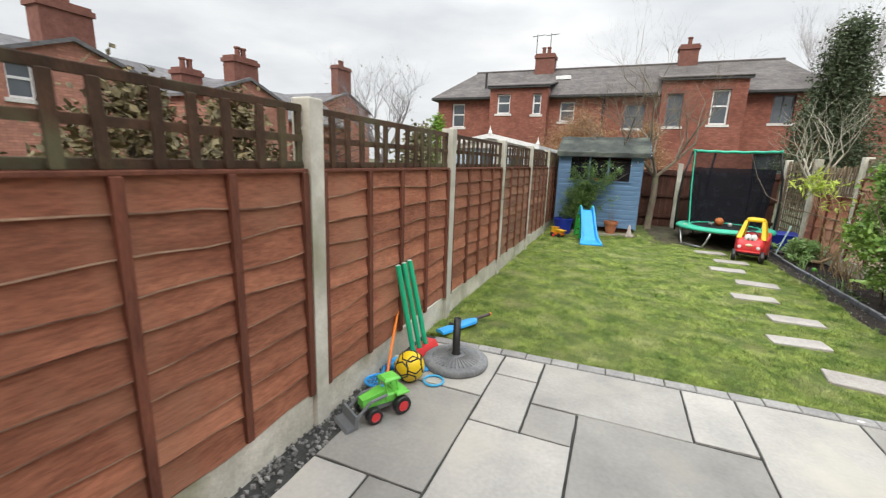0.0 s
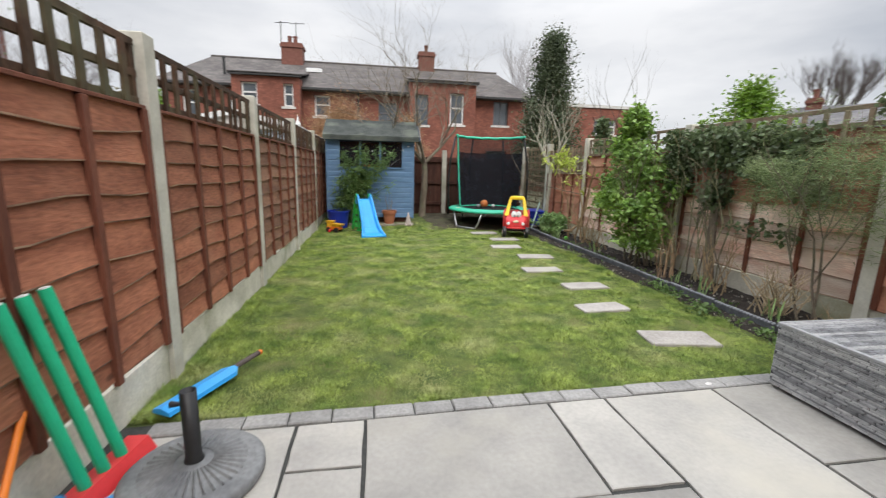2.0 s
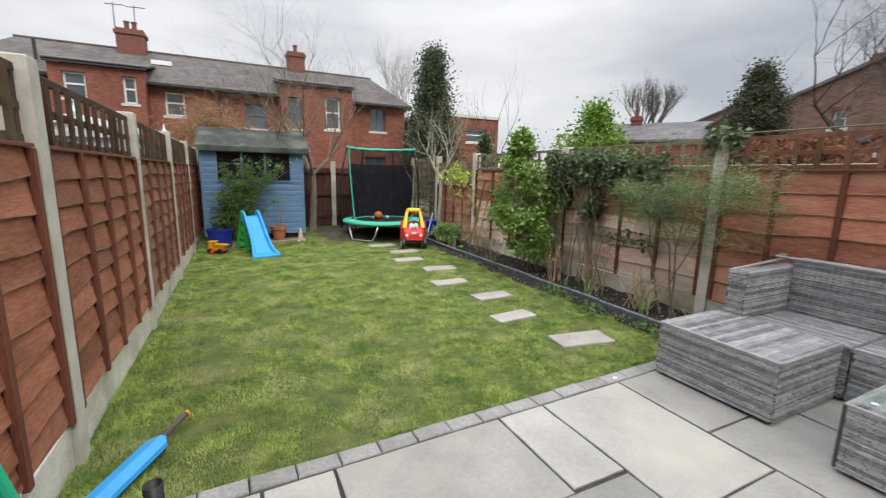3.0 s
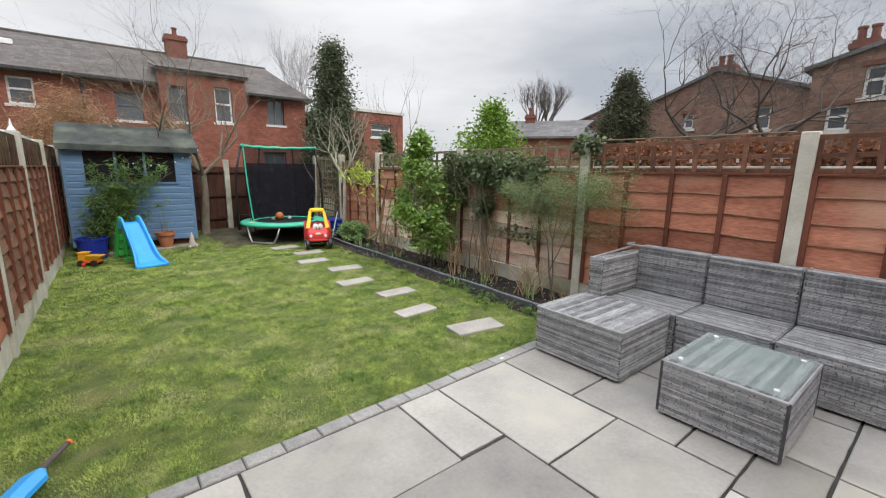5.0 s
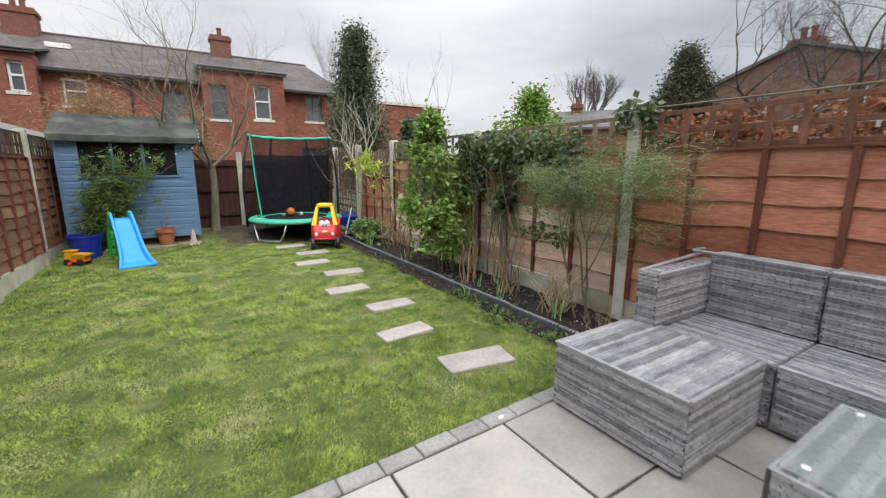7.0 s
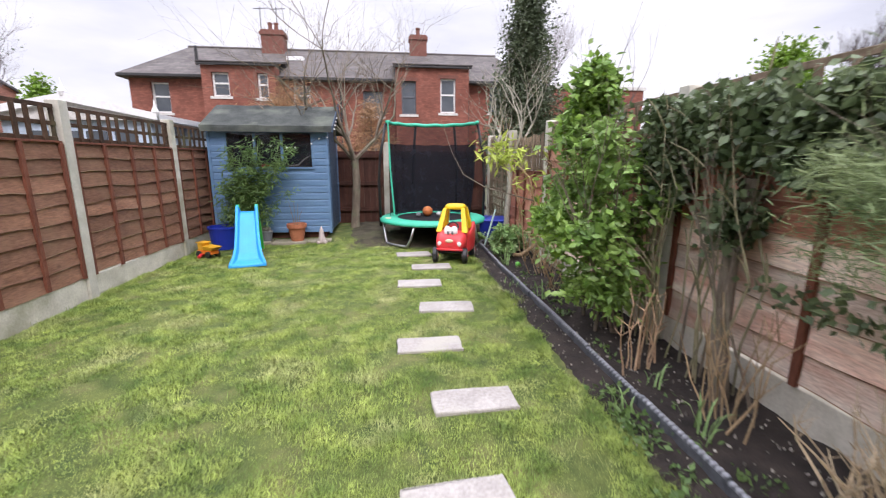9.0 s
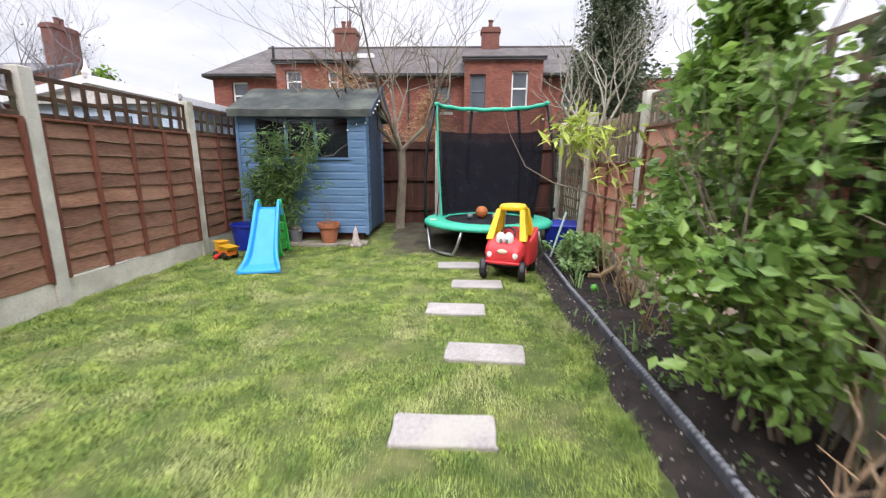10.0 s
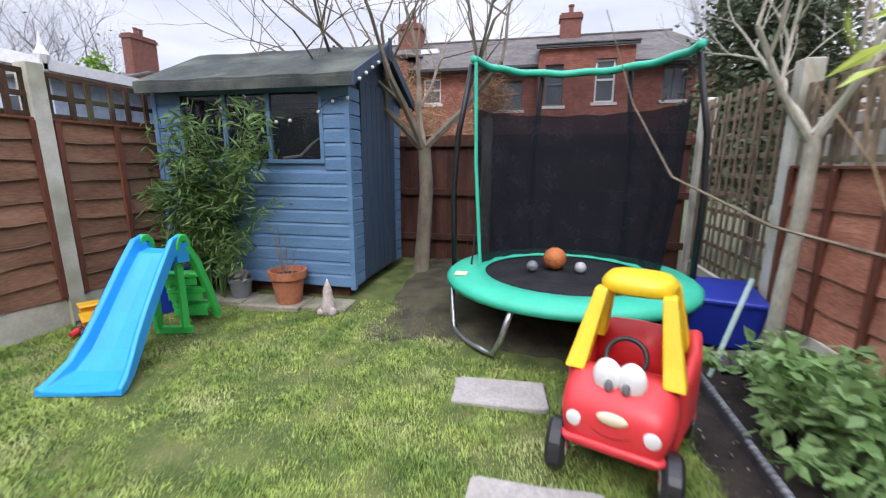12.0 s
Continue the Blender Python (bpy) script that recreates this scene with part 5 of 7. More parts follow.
for x in (-0.085, 0.085):
    for y in (-0.065, 0.065):
        part("wheel", Geo().lathe([(0.02, -0.02), (0.042, -0.02), (0.046, 0), (0.042, 0.02), (0.02, 0.02)], 16, pose(x, y, 0.046, 90, 0, 0)), P_BLACK, dg)
rt = thing("toy_spade", "small red plastic toy by the fence post", "toy", pose(-1.35, 8.88, 0.02))
part("body", Geo().tube([(0, -0.08, 0), (0, 0.0, 0.02), (0.02, 0.08, 0)], [0.02, 0.026, 0.018], 8), P_RED, rt)


# ---- slide ----
def slide():
    s = thing("toy_slide", "light blue plastic toddler slide with green ladder", "slide", pose(-0.745, 9.0, 0, 0, 0, 14.5))
    # local -y runs down the chute
    prof = [(0.02, 0.60, 0.135), (-0.08, 0.585, 0.135), (-0.22, 0.45, 0.14), (-0.38, 0.28, 0.145), (-0.52, 0.13, 0.155), (-0.62, 0.055, 0.175), (-0.72, 0.03, 0.205), (-0.78, 0.025, 0.215)]
    rings = []
    for k, (y, z, w) in enumerate(prof):
        rim = 0.09 if k < 5 else 0.065 if k == 5 else 0.03 if k == 6 else 0.012
        t = 0.026
        rings.append([(-w, y, z - t), (w, y, z - t), (w, y, z + rim), (w - 0.018, y, z + rim + 0.008), (w - 0.034, y, z + rim - 0.004), (w - 0.046, y, z + 0.006), (0, y, z), (-w + 0.046, y, z + 0.006), (-w + 0.034, y, z + rim - 0.004), (-w + 0.018, y, z + rim + 0.008), (-w, y, z + rim)])
    ch = part("chute", Geo().loft(rings), P_BLUE, s, smooth=False)
    rounded(ch, 0.006)
    for sx in (-1, 1):
        # side fins and green caps
        x = sx * 0.118
        rg = []
        for a in range(9):
            t = math.pi * a / 8
            rg.append([(x - 0.022, 0.02 - 0.085 * math.cos(t), 0.60 + 0.095 * math.sin(t)), (x + 0.022, 0.02 - 0.085 * math.cos(t), 0.60 + 0.095 * math.sin(t)),
                       (x + 0.022, 0.02 - 0.055 * math.cos(t), 0.585 + 0.06 * math.sin(t)), (x - 0.022, 0.02 - 0.055 * math.cos(t), 0.585 + 0.06 * math.sin(t))])
        rounded(part("grip", Geo().loft(rg), P_GREEN, s, "bright green grip"), 0.008)
        part("side_fin", Geo().loft([[(x - 0.018, -0.06, 0.52), (x + 0.018, -0.06, 0.52), (x + 0.018, -0.06, 0.62), (x - 0.018, -0.06, 0.62)], [(x - 0.018, 0.07, 0.5), (x + 0.018, 0.07, 0.5), (x + 0.018, 0.07, 0.64), (x - 0.018, 0.07, 0.64)]]), P_BLUE, s)
        pts = [(x, 0.07, 0.60), (x * 1.04, 0.17, 0.46), (x * 1.1, 0.27, 0.25), (x * 1.15, 0.36, 0.0)]
        rg = []
        for k, (px, py, pz) in enumerate(pts):
            rg.append([(px - 0.02, py - 0.035, pz), (px + 0.02, py - 0.035, pz), (px + 0.02, py + 0.03, pz + 0.008), (px - 0.02, py + 0.03, pz + 0.008)])
        rounded(part("ladder_side", Geo().loft(rg), P_GREEN, s, "bright green ladder side"), 0.007)
    for z, y in ((0.12, 0.29), (0.25, 0.245), (0.38, 0.19)):
        part("step", Geo().box(-0.125, y - 0.05, z - 0.015, 0.125, y + 0.045, z + 0.015, 0.006), P_GREEN, s)
        part("step_front", Geo().box(-0.12, y - 0.048, z - 0.07, 0.12, y - 0.036, z - 0.02, 0.003), P_GREEN, s)
    part("brace", Geo().box(-0.12, 0.02, 0.0, 0.12, 0.05, 0.05, 0.006).box(-0.10, -0.02, 0.05, -0.08, 0.05, 0.50).box(0.08, -0.02, 0.05, 0.10, 0.05, 0.50), P_GREEN, s)


slide()


# ---- trampoline ----
def trampoline():
    t = thing("trampoline", "small round trampoline with green pad and black safety net", "trampoline", pose(1.88, 9.82, 0.008) @ Matrix.Scale(1.04, 4))
    r, z = 0.80, 0.36
    n = 36
    ring = lambda rad, zz: [(rad * math.cos(2 * math.pi * k / n), rad * math.sin(2 * math.pi * k / n), zz) for k in range(n)]
    part("mat", Geo().lathe([(0.58, z - 0.012), (0.58, z - 0.004)], n), M_MATBLACK, t)
    prof = [(0.555, z + 0.004), (0.56, z + 0.012), (0.66, z + 0.02), (0.79, z + 0.014), (0.825, z - 0.012), (0.825, z - 0.045), (0.81, z - 0.045), (0.80, z - 0.012), (0.66, z + 0.008)]
    part("pad", Geo().lathe(prof, n, closed=True), P_PAD, t, "green vinyl edge pad", True)
    part("frame_ring", Geo().lathe([(0.79 + 0.019 * math.cos(a), z - 0.035 + 0.019 * math.sin(a)) for a in [k * math.pi / 3 for k in range(6)]], n, closed=True), M_STEEL, t, smooth=True)
    for c in (220, 340, 100):
        a0, a1 = radians(c - 25), radians(c + 25)
        pts = []
        for k in range(13):
            f = k / 12
            a = a0 + (a1 - a0) * f
            d = min(f, 1 - f) * 12
            zz = (z - 0.05) if d < 0.5 else max(0.02, (z - 0.05) * (1 - (d / 1.7))) if d < 1.7 else 0.02
            pts.append((0.79 * math.cos(a), 0.79 * math.sin(a), zz))
        part("leg", Geo().tube(pts, 0.018, 8), M_STEEL, t, "bent galvanised leg", True)
    # net poles with foam sleeves
    angs = (168, 108, 55, 8)
    for a in angs:
        ca, sa = math.cos(radians(a)), math.sin(radians(a))
        p = [(0.84 * ca, 0.84 * sa, 0.2), (0.85 * ca, 0.85 * sa, 0.9), (0.82 * ca, 0.82 * sa, 1.3), (0.72 * ca, 0.72 * sa, 1.78)]
        part("net_pole", Geo().tube(p, 0.021, 8), M_BLACK, t, smooth=True)
    arc = [radians(172 - 4 * k) for k in range(44)]

    def net(radii_z, name, mt, lab=""):
        g = Geo()
        m = len(arc)
        vs = []
        for rr, zz in radii_z:
            for k, a in enumerate(arc):
                s = rr + 0.012 * math.sin(k * 1.3)
                vs.append((s * math.cos(a), s * math.sin(a), zz + 0.005 * math.sin(k * 0.9)))
        fs = [(j * m + k, j * m + k + 1, (j + 1) * m + k + 1, (j + 1) * m + k) for j in range(len(radii_z) - 1) for k in range(m - 1)]
        g.add(vs, fs)
        return part(name, g, mt, t, lab, True)
    net([(0.60, z + 0.01), (0.66, 0.9), (0.675, 1.48)], "net_lower", M_NET, "dense black safety net")
    net([(0.675, 1.48), (0.69, 1.80)], "net_upper", NET_THIN, "thin upper net")
    part("top_sleeve", Geo().tube([(0.69 * math.cos(a), 0.69 * math.sin(a), 1.80 + 0.005 * math.sin(k * 0.9)) for k, a in enumerate(arc)], 0.028, 8), P_PAD, t, "green fabric top sleeve", True)
    part("strap", Geo().tube([(-0.67, 0.10, 1.78), (-0.65, 0.05, 1.1), (-0.60, 0.0, z + 0.03)], 0.013, 6), P_PAD, t, "green zip strap")
    part("strap", Geo().tube([(-0.60, 0.16, 1.2), (-0.66, -0.02, z + 0.03)], 0.007, 6), M_BLACK, t)
    part("warning_patch", Geo().box(-0.735, -0.30, z + 0.022, -0.655, -0.20, z + 0.025), P_CREAM, t)
    for x, y, rr, mt, lab in ((-0.08, 0.10, 0.085, P_ORANGE, "orange basketball on the trampoline mat"), (-0.24, 0.0, 0.042, P_GREY, "small black and white ball on the trampoline mat"), (0.10, 0.03, 0.042, P_SILVER, "small grey-white ball on the trampoline mat")):
        b = thing("ball", lab, "ball", pose(1.88 + x, 9.82 + y, 1.04 * z + 0.006 + rr))
        part("ball", Geo().ball((0, 0, 0), rr, 20), mt if rr < 0.08 else shade("basketball_rubber", (0.42, 0.12, 0.03), (0.5, 0.16, 0.04), 8, 0.6, 0.2), b, smooth=True)
        for k in range(3):
            mm = pose(0, 0, 0, 40 * k, 60 * k, 0)
            part("seam", Geo().tube([mm @ Vector((rr * math.cos(u * 0.524), rr * math.sin(u * 0.524), 0)) for u in range(13)], rr * 0.03, 4, False), P_BLACK, b)


NET_THIN = shade("thin_net", (0.010, 0.010, 0.012), (0.016, 0.016, 0.018), 6, 0.9, 0, spec=0.08)
NET_THIN.node_tree.nodes["Principled BSDF"].inputs["Alpha"].default_value = 0.52
trampoline()


# ---- ride-on toy car ----
def rect(w, y, z, r=0.3, n=4, x0=0.0):
    """A rounded rectangle-like ring in the xy plane is not needed; this is one across the car at y."""
    out = []
    for k in range(16):
        a = 2 * math.pi * k / 16
        c, s = math.cos(a), math.sin(a)
        out.append((x0 + w * math.copysign(abs(c) ** 0.55, c), y, z[0] + (z[1] - z[0]) * (0.5 + 0.5 * math.copysign(abs(s) ** 0.55, s))))
    return out


def toy_car():
    c = thing("ride_on_car", "red and yellow plastic ride-on toy car on the lawn", "toy car", pose(2.04, 8.47, 0, 0, 0, -20) @ Matrix.Scale(0.95, 4))
    # local -y is the front
    body = Geo().loft([rect(0.11, -0.345, (0.21, 0.28)), rect(0.175, -0.335, (0.18, 0.335)), rect(0.198, -0.28, (0.17, 0.385)), rect(0.208, -0.19, (0.16, 0.42)), rect(0.212, -0.155, (0.155, 0.43))])
    part("bonnet", body, P_RED, c, smooth=True)
    part("body_side", Geo().loft([rect(0.02, -0.16, (0.12, 0.43), x0=-0.19), rect(0.024, 0.0, (0.11, 0.37), x0=-0.212), rect(0.03, 0.14, (0.11, 0.45), x0=-0.232), rect(0.03, 0.25, (0.115, 0.50), x0=-0.228), rect(0.02, 0.34, (0.13, 0.46), x0=-0.195)]), P_RED, c, smooth=True)
    part("body_side", Geo().loft([rect(0.02, -0.16, (0.12, 0.43), x0=0.19), rect(0.024, 0.0, (0.11, 0.37), x0=0.212), rect(0.03, 0.14, (0.11, 0.45), x0=0.232), rect(0.03, 0.25, (0.115, 0.50), x0=0.228), rect(0.02, 0.34, (0.13, 0.46), x0=0.195)]), P_RED, c, smooth=True)
    part("tail", Geo().loft([rect(0.21, 0.29, (0.11, 0.48)), rect(0.205, 0.33, (0.12, 0.47)), rect(0.17, 0.36, (0.15, 0.40))]), P_RED, c, smooth=True)
    part("floor", Geo().box(-0.2, -0.16, 0.105, 0.2, 0.3, 0.13, 0.01), P_BLACK, c)
    part("seat", Geo().box(-0.18, 0.10, 0.13, 0.18, 0.29, 0.24, 0.02), P_RED, c)
    part("bumper", Geo().loft([rect(0.165, -0.358, (0.175, 0.205)), rect(0.19, -0.32, (0.168, 0.205)), rect(0.20, -0.2, (0.16, 0.195))]), P_RED, c, smooth=True)
    # roof and pillars
    roof = Geo().loft([[(x * 0.9, y * 0.9, 0.695) for x, y in ELL], [(x, y, 0.705) for x, y in ELL], [(x, y, 0.73) for x, y in ELL], [(x * 0.86, y * 0.86, 0.755) for x, y in ELL], [(x * 0.5, y * 0.5, 0.765) for x, y in ELL]])
    part("roof", roof, P_YELLOW, c, "yellow plastic roof", True)
    for sx in (-1, 1):
        for yb, yt, wb in ((-0.155, -0.025, 0.036), (0.24, 0.18, 0.034)):
            rg = []
            for f in (0, 0.25, 0.6, 1.0):
                y = yb + (yt - yb) * f ** 0.9
                x = sx * (0.18 - 0.055 * f)
                w = wb * (1.35 - 0.45 * f)
                z = 0.40 + 0.31 * f
                rg.append([(x - w * 0.8, y - w, z), (x + w * 0.8, y - w, z), (x + w * 0.8, y + w, z), (x - w * 0.8, y + w, z)])
            rounded(part("pillar", Geo().loft(rg), P_YELLOW, c, "yellow roof pillar"), 0.008)
    # face on the bonnet
    for sx in (-1, 1):
        part("headlight", Geo().ball((sx * 0.13, -0.333, 0.268), 0.036, 16, 1.0, Matrix.Diagonal((1, 0.4, 1, 1))), P_WHITE, c, "white round headlight", True)
        e = part("eye", Geo().ball((sx * 0.043, -0.245, 0.425), 0.062, 18, 1.0, Matrix.Diagonal((0.85, 0.6, 1.15, 1))), P_WHITE, c, "white bulging eye", True)
        part("pupil", Geo().ball((sx * 0.03, -0.283, 0.405), 0.02, 12, 1.0, Matrix.Diagonal((0.8, 0.5, 1.3, 1))), P_GREY, e, smooth=True)
    part("nose_badge", Geo().ball((0, -0.342, 0.308), 0.05, 16, 1.0, Matrix.Diagonal((1.1, 0.35, 0.5, 1))), P_CREAM, c, smooth=True)
    part("smile", Geo().tube([(0.09 * math.sin(a), -0.347 + 0.006 * abs(a), 0.29 - 0.055 * math.cos(a)) for a in (-1.2, -0.8, -0.4, 0, 0.4, 0.8, 1.2)], 0.004, 5), plastic("dark_red_plastic", (0.4, 0.012, 0.015)), c)
    part("steering_wheel", Geo().lathe([(0.075 + 0.01 * math.cos(a), 0.01 * math.sin(a)) for a in [k * math.pi / 3 for k in range(6)]], 20, pose(0, -0.12, 0.46, 60, 0, 0), closed=True), P_BLACK, c, smooth=True)
    for x, y in ((-0.205, -0.285), (0.205, -0.285), (-0.222, 0.22), (0.222, 0.22)):
        w = part("wheel", Geo().lathe([(0.03, -0.034), (0.09, -0.034), (0.104, -0.02), (0.104, 0.02), (0.09, 0.034), (0.03, 0.034)], 24, pose(x, y, 0.104, 90, 0, 90 + (8 if y < 0 else 0))), P_BLACK, c, "black wheel", False)
        part("hubcap", Geo().lathe([(0.045, -0.036), (0.03, -0.039), (0.03, 0.039), (0.045, 0.036)], 16, pose(x, y, 0.104, 90, 0, 90 + (8 if y < 0 else 0))), P_WHITE, w)
        part("hub_nut", Geo().lathe([(0.016, -0.041), (0.016, 0.043)], 10, pose(x, y, 0.104, 90, 0, 90 + (8 if y < 0 else 0))), P_RED, w)


ELL = [(0.145 * math.copysign(abs(math.cos(a)) ** 0.7, math.cos(a)), 0.08 + 0.15 * math.copysign(abs(math.sin(a)) ** 0.7, math.sin(a))) for a in [2 * math.pi * k / 24 for k in range(24)]]
toy_car()

# blue crate, slate and pole in the far corner
cr = thing("storage_crate", "dark blue plastic crate beside the trampoline", "crate", pose(2.84, 9.72, 0.06, 0, 0, -12))
part("crate", Geo().loft([[(-0.17, -0.24, 0), (0.17, -0.24, 0), (0.17, 0.24, 0), (-0.17, 0.24, 0)], [(-0.20, -0.28, 0.28), (0.20, -0.28, 0.28), (0.20, 0.28, 0.28), (-0.20, 0.28, 0.28)]]), P_DKBLUE, cr)
part("lid", Geo().box(-0.215, -0.295, 0.28, 0.215, 0.295, 0.305, 0.01), P_DKBLUE, cr)
st = thing("slate_tile", "broken grey slate pieces by the crate", "slate")
part("piece", Geo().box(-0.16, -0.1, 0, 0.16, 0.1, 0.012, 0.002, pose(2.80, 9.30, 0.05, 8, 4, 20)), M_SLATE, st)
part("piece", Geo().box(-0.12, -0.09, 0, 0.12, 0.09, 0.012, 0.002, pose(2.86, 9.22, 0.065, -5, 6, -15)), M_SLATE, st)
pl = thing("garden_cane", "pale green metal pole leaning in the border", "pole")
part("pole", Geo().tube([(2.60, 9.12, 0.03), (2.78, 9.22, 0.56)], 0.013, 8), shade("pale_green_metal", (0.35, 0.5, 0.45), (0.45, 0.6, 0.55), 6, 0.5, 0.1), pl)


# ---- plants in the border ----
def stems(g, base, n, height, lean, r, rnd, wob=0.05, spread=0.06):
    out = []
    for k in range(n):
        a = rnd.uniform(0, 6.283)
        x, y = base[0] + rnd.gauss(0, spread), base[1] + rnd.gauss(0, spread)
        h = height * rnd.uniform(0.65, 1.1)
        lx, ly = lean * math.cos(a) * rnd.uniform(0.3, 1), lean * math.sin(a) * rnd.uniform(0.3, 1)
        pts = [(x, y, base[2])]
        for i in range(1, 5):
            f = i / 4
            pts.append((x + lx * f + rnd.uniform(-wob, wob) * f, y + ly * f + rnd.uniform(-wob, wob) * f, base[2] + h * f))
        rr = r * rnd.uniform(0.7, 1.3)
        g.tube(pts, [rr, rr * 0.9, rr * 0.75, rr * 0.55, rr * 0.3], 5, False)
        out.append(pts)
    return out


def big_shrub():
    rnd = random.Random(3)
    s = thing("shrub", "large glossy green evergreen shrub in the border", "shrub")
    g = Geo()
    tips = []
    for k in range(7):
        branch(g, (2.78 + rnd.gauss(0, 0.05), 5.95 + rnd.gauss(0, 0.16), 0.0), (rnd.uniform(-0.35, 0.2), rnd.uniform(-0.35, 0.35), 1), 0.75, 0.016, 3, rnd, tips, 0.55, 0.2, 0.25, 5, 3, 0.66)
    part("bough", g, M_BARK, s, "grey-brown stems")["kind"] = "stuff"
    cen = []
    for k in range(300):
        f = rnd.random()
        z = 0.32 + 1.62 * f
        wide = 0.50 * (1 - abs(f - 0.40) ** 1.5 * 1.15) * (1.0 if f < 0.52 else max(0.2, 1 - (f - 0.52) * 1.9))
        a, q = rnd.uniform(0, 6.283), math.sqrt(rnd.random())
        x = 2.73 + 0.38 * wide / 0.5 * q * math.cos(a)
        y = 5.98 + 1.25 * wide * q * math.sin(a) + max(0.0, f - 0.5) * 0.3
        if noise.noise((x * 3.1, y * 3.1, z * 3.1)) > (-0.18 if z < 1.2 else -0.05):
            cen.append((x, y, z))
    cloud("crown", cen, (0.055, 0.06, 0.05), 9000, 0.066, L_SHRUB, s, "leaf", 0.15, 0.8, "glossy mid-green leaves")
    cloud("young_growth", [(x, y, z) for x, y, z in cen if z > 1.45 or x < 2.45], (0.06, 0.06, 0.06), 1500, 0.055, L_BRIGHT, s, "leaf", 0.0, 0.8, "bright new leaves")


big_shrub()


def ivy():
    rnd = random.Random(8)
    s = thing("ivy", "dark ivy climbing over fence and trellis", "ivy")
    g = Geo()
    tips = []
    for y in (4.75, 4.95, 5.12, 5.3):
        branch(g, (3.02, y, 0.02), (rnd.uniform(-0.12, 0.05), rnd.uniform(-0.15, 0.15), 1), 0.62, 0.010, 3, rnd, tips, 0.42, 0.22, 0.4, 5, 3, 0.7)
    g.tube([(2.95, 4.88, 0.0), (2.96, 4.95, 0.35), (3.02, 5.02, 0.75), (3.04, 4.98, 1.2)], [0.05, 0.045, 0.04, 0.03], 8)
    part("stem", g, M_BARK, s, "bare grey-brown climbing stems")["kind"] = "stuff"
    cen = []
    for k in range(900):
        y = rnd.uniform(4.0, 5.75)
        z = rnd.uniform(0.8, 1.62)
        if noise.noise((y * 2.3, z * 2.1, 4.2)) + 1.1 * (z - 1.30) + 0.12 * (y > 4.4) > 0.06:
            cen.append((3.06 + rnd.uniform(-0.12, 0.03), y, z))
    for k in range(110):
        cen.append((3.08 + rnd.uniform(-0.06, 0.04), rnd.uniform(4.1, 5.7), rnd.uniform(1.28, 1.60)))
    for k in range(16):
        cen.append((3.10 + rnd.uniform(-0.06, 0.08), rnd.uniform(4.8, 7.6), 1.66 + rnd.uniform(-0.05, 0.03)))
    for k in range(14):
        cen.append((3.14 + rnd.uniform(-0.06, 0.05), 3.58 + rnd.uniform(-0.1, 0.12), 1.74 + rnd.uniform(-0.06, 0.06)))
    cloud("foliage", cen, (0.035, 0.05, 0.04), 9000, 0.056, L_IVY, s, "broad", 0.5, 0.2)
    g = Geo()
    for k in range(18):
        y, x = rnd.uniform(4.7, 6.3), rnd.uniform(2.90, 3.04)
        h = rnd.uniform(1.0, 1.7)
        pts = [(x + rnd.uniform(-0.03, 0.03), y + rnd.uniform(-0.07, 0.07) + rnd.uniform(-0.1, 0.1) * f, h * f) for f in (0, 0.25, 0.5, 0.75, 1)]
        g.tube(pts, [0.007, 0.0065, 0.006, 0.005, 0.003], 5, False)
        for i in (2, 3, 4):
            p = Vector(pts[i])
            d = Vector((rnd.uniform(-0.7, 0.1), rnd.uniform(-1, 1), rnd.uniform(0.2, 1.0))).normalized() * rnd.uniform(0.12, 0.3)
            g.tube([p, p + d * 0.5 + Vector((0, 0, 0.02)), p + d], [0.005, 0.004, 0.002], 4, False)
    part("stem", g, M_MOSSY, s, "mossy olive-grey bare shoots")["kind"] = "stuff"
    cloud("foliage", [(3.02, 4.15 + 0.1 * k, 0.66 + 0.02 * (k % 3)) for k in range(7)], (0.03, 0.07, 0.04), 130, 0.05, L_IVY, s, "broad", 0.5, 0.2)


ivy()


tb = thing("ball", "small bright green ball on the border soil", "ball", pose(2.72, 7.80, 0.06))
part("ball", Geo().ball((0, 0, 0), 0.032, 14), P_LIME, tb, smooth=True)
wl_ = thing("washing_line", "pale line with white pegs behind the trellis", "washing line")
part("line", Geo().tube([(3.30, 0.4, 1.60), (3.30, 1.8, 1.575), (3.30, 3.6, 1.60)], 0.004, 5), M_WHITE, wl_)
for y in (1.95, 2.25, 2.62, 3.1):
    part("peg", Geo().box(3.292, y - 0.008, 1.545, 3.308, y + 0.008, 1.61, 0.002), M_WHITE, wl_)
rl = thing("cane_rail", "thin grey rail lying along the trellis top", "rail")
part("rail", Geo().tube([(3.16, 3.7, 1.775), (3.165, 2.8, 1.768), (3.16, 1.85, 1.762)], 0.007, 8), M_TRELLIS_G, rl)


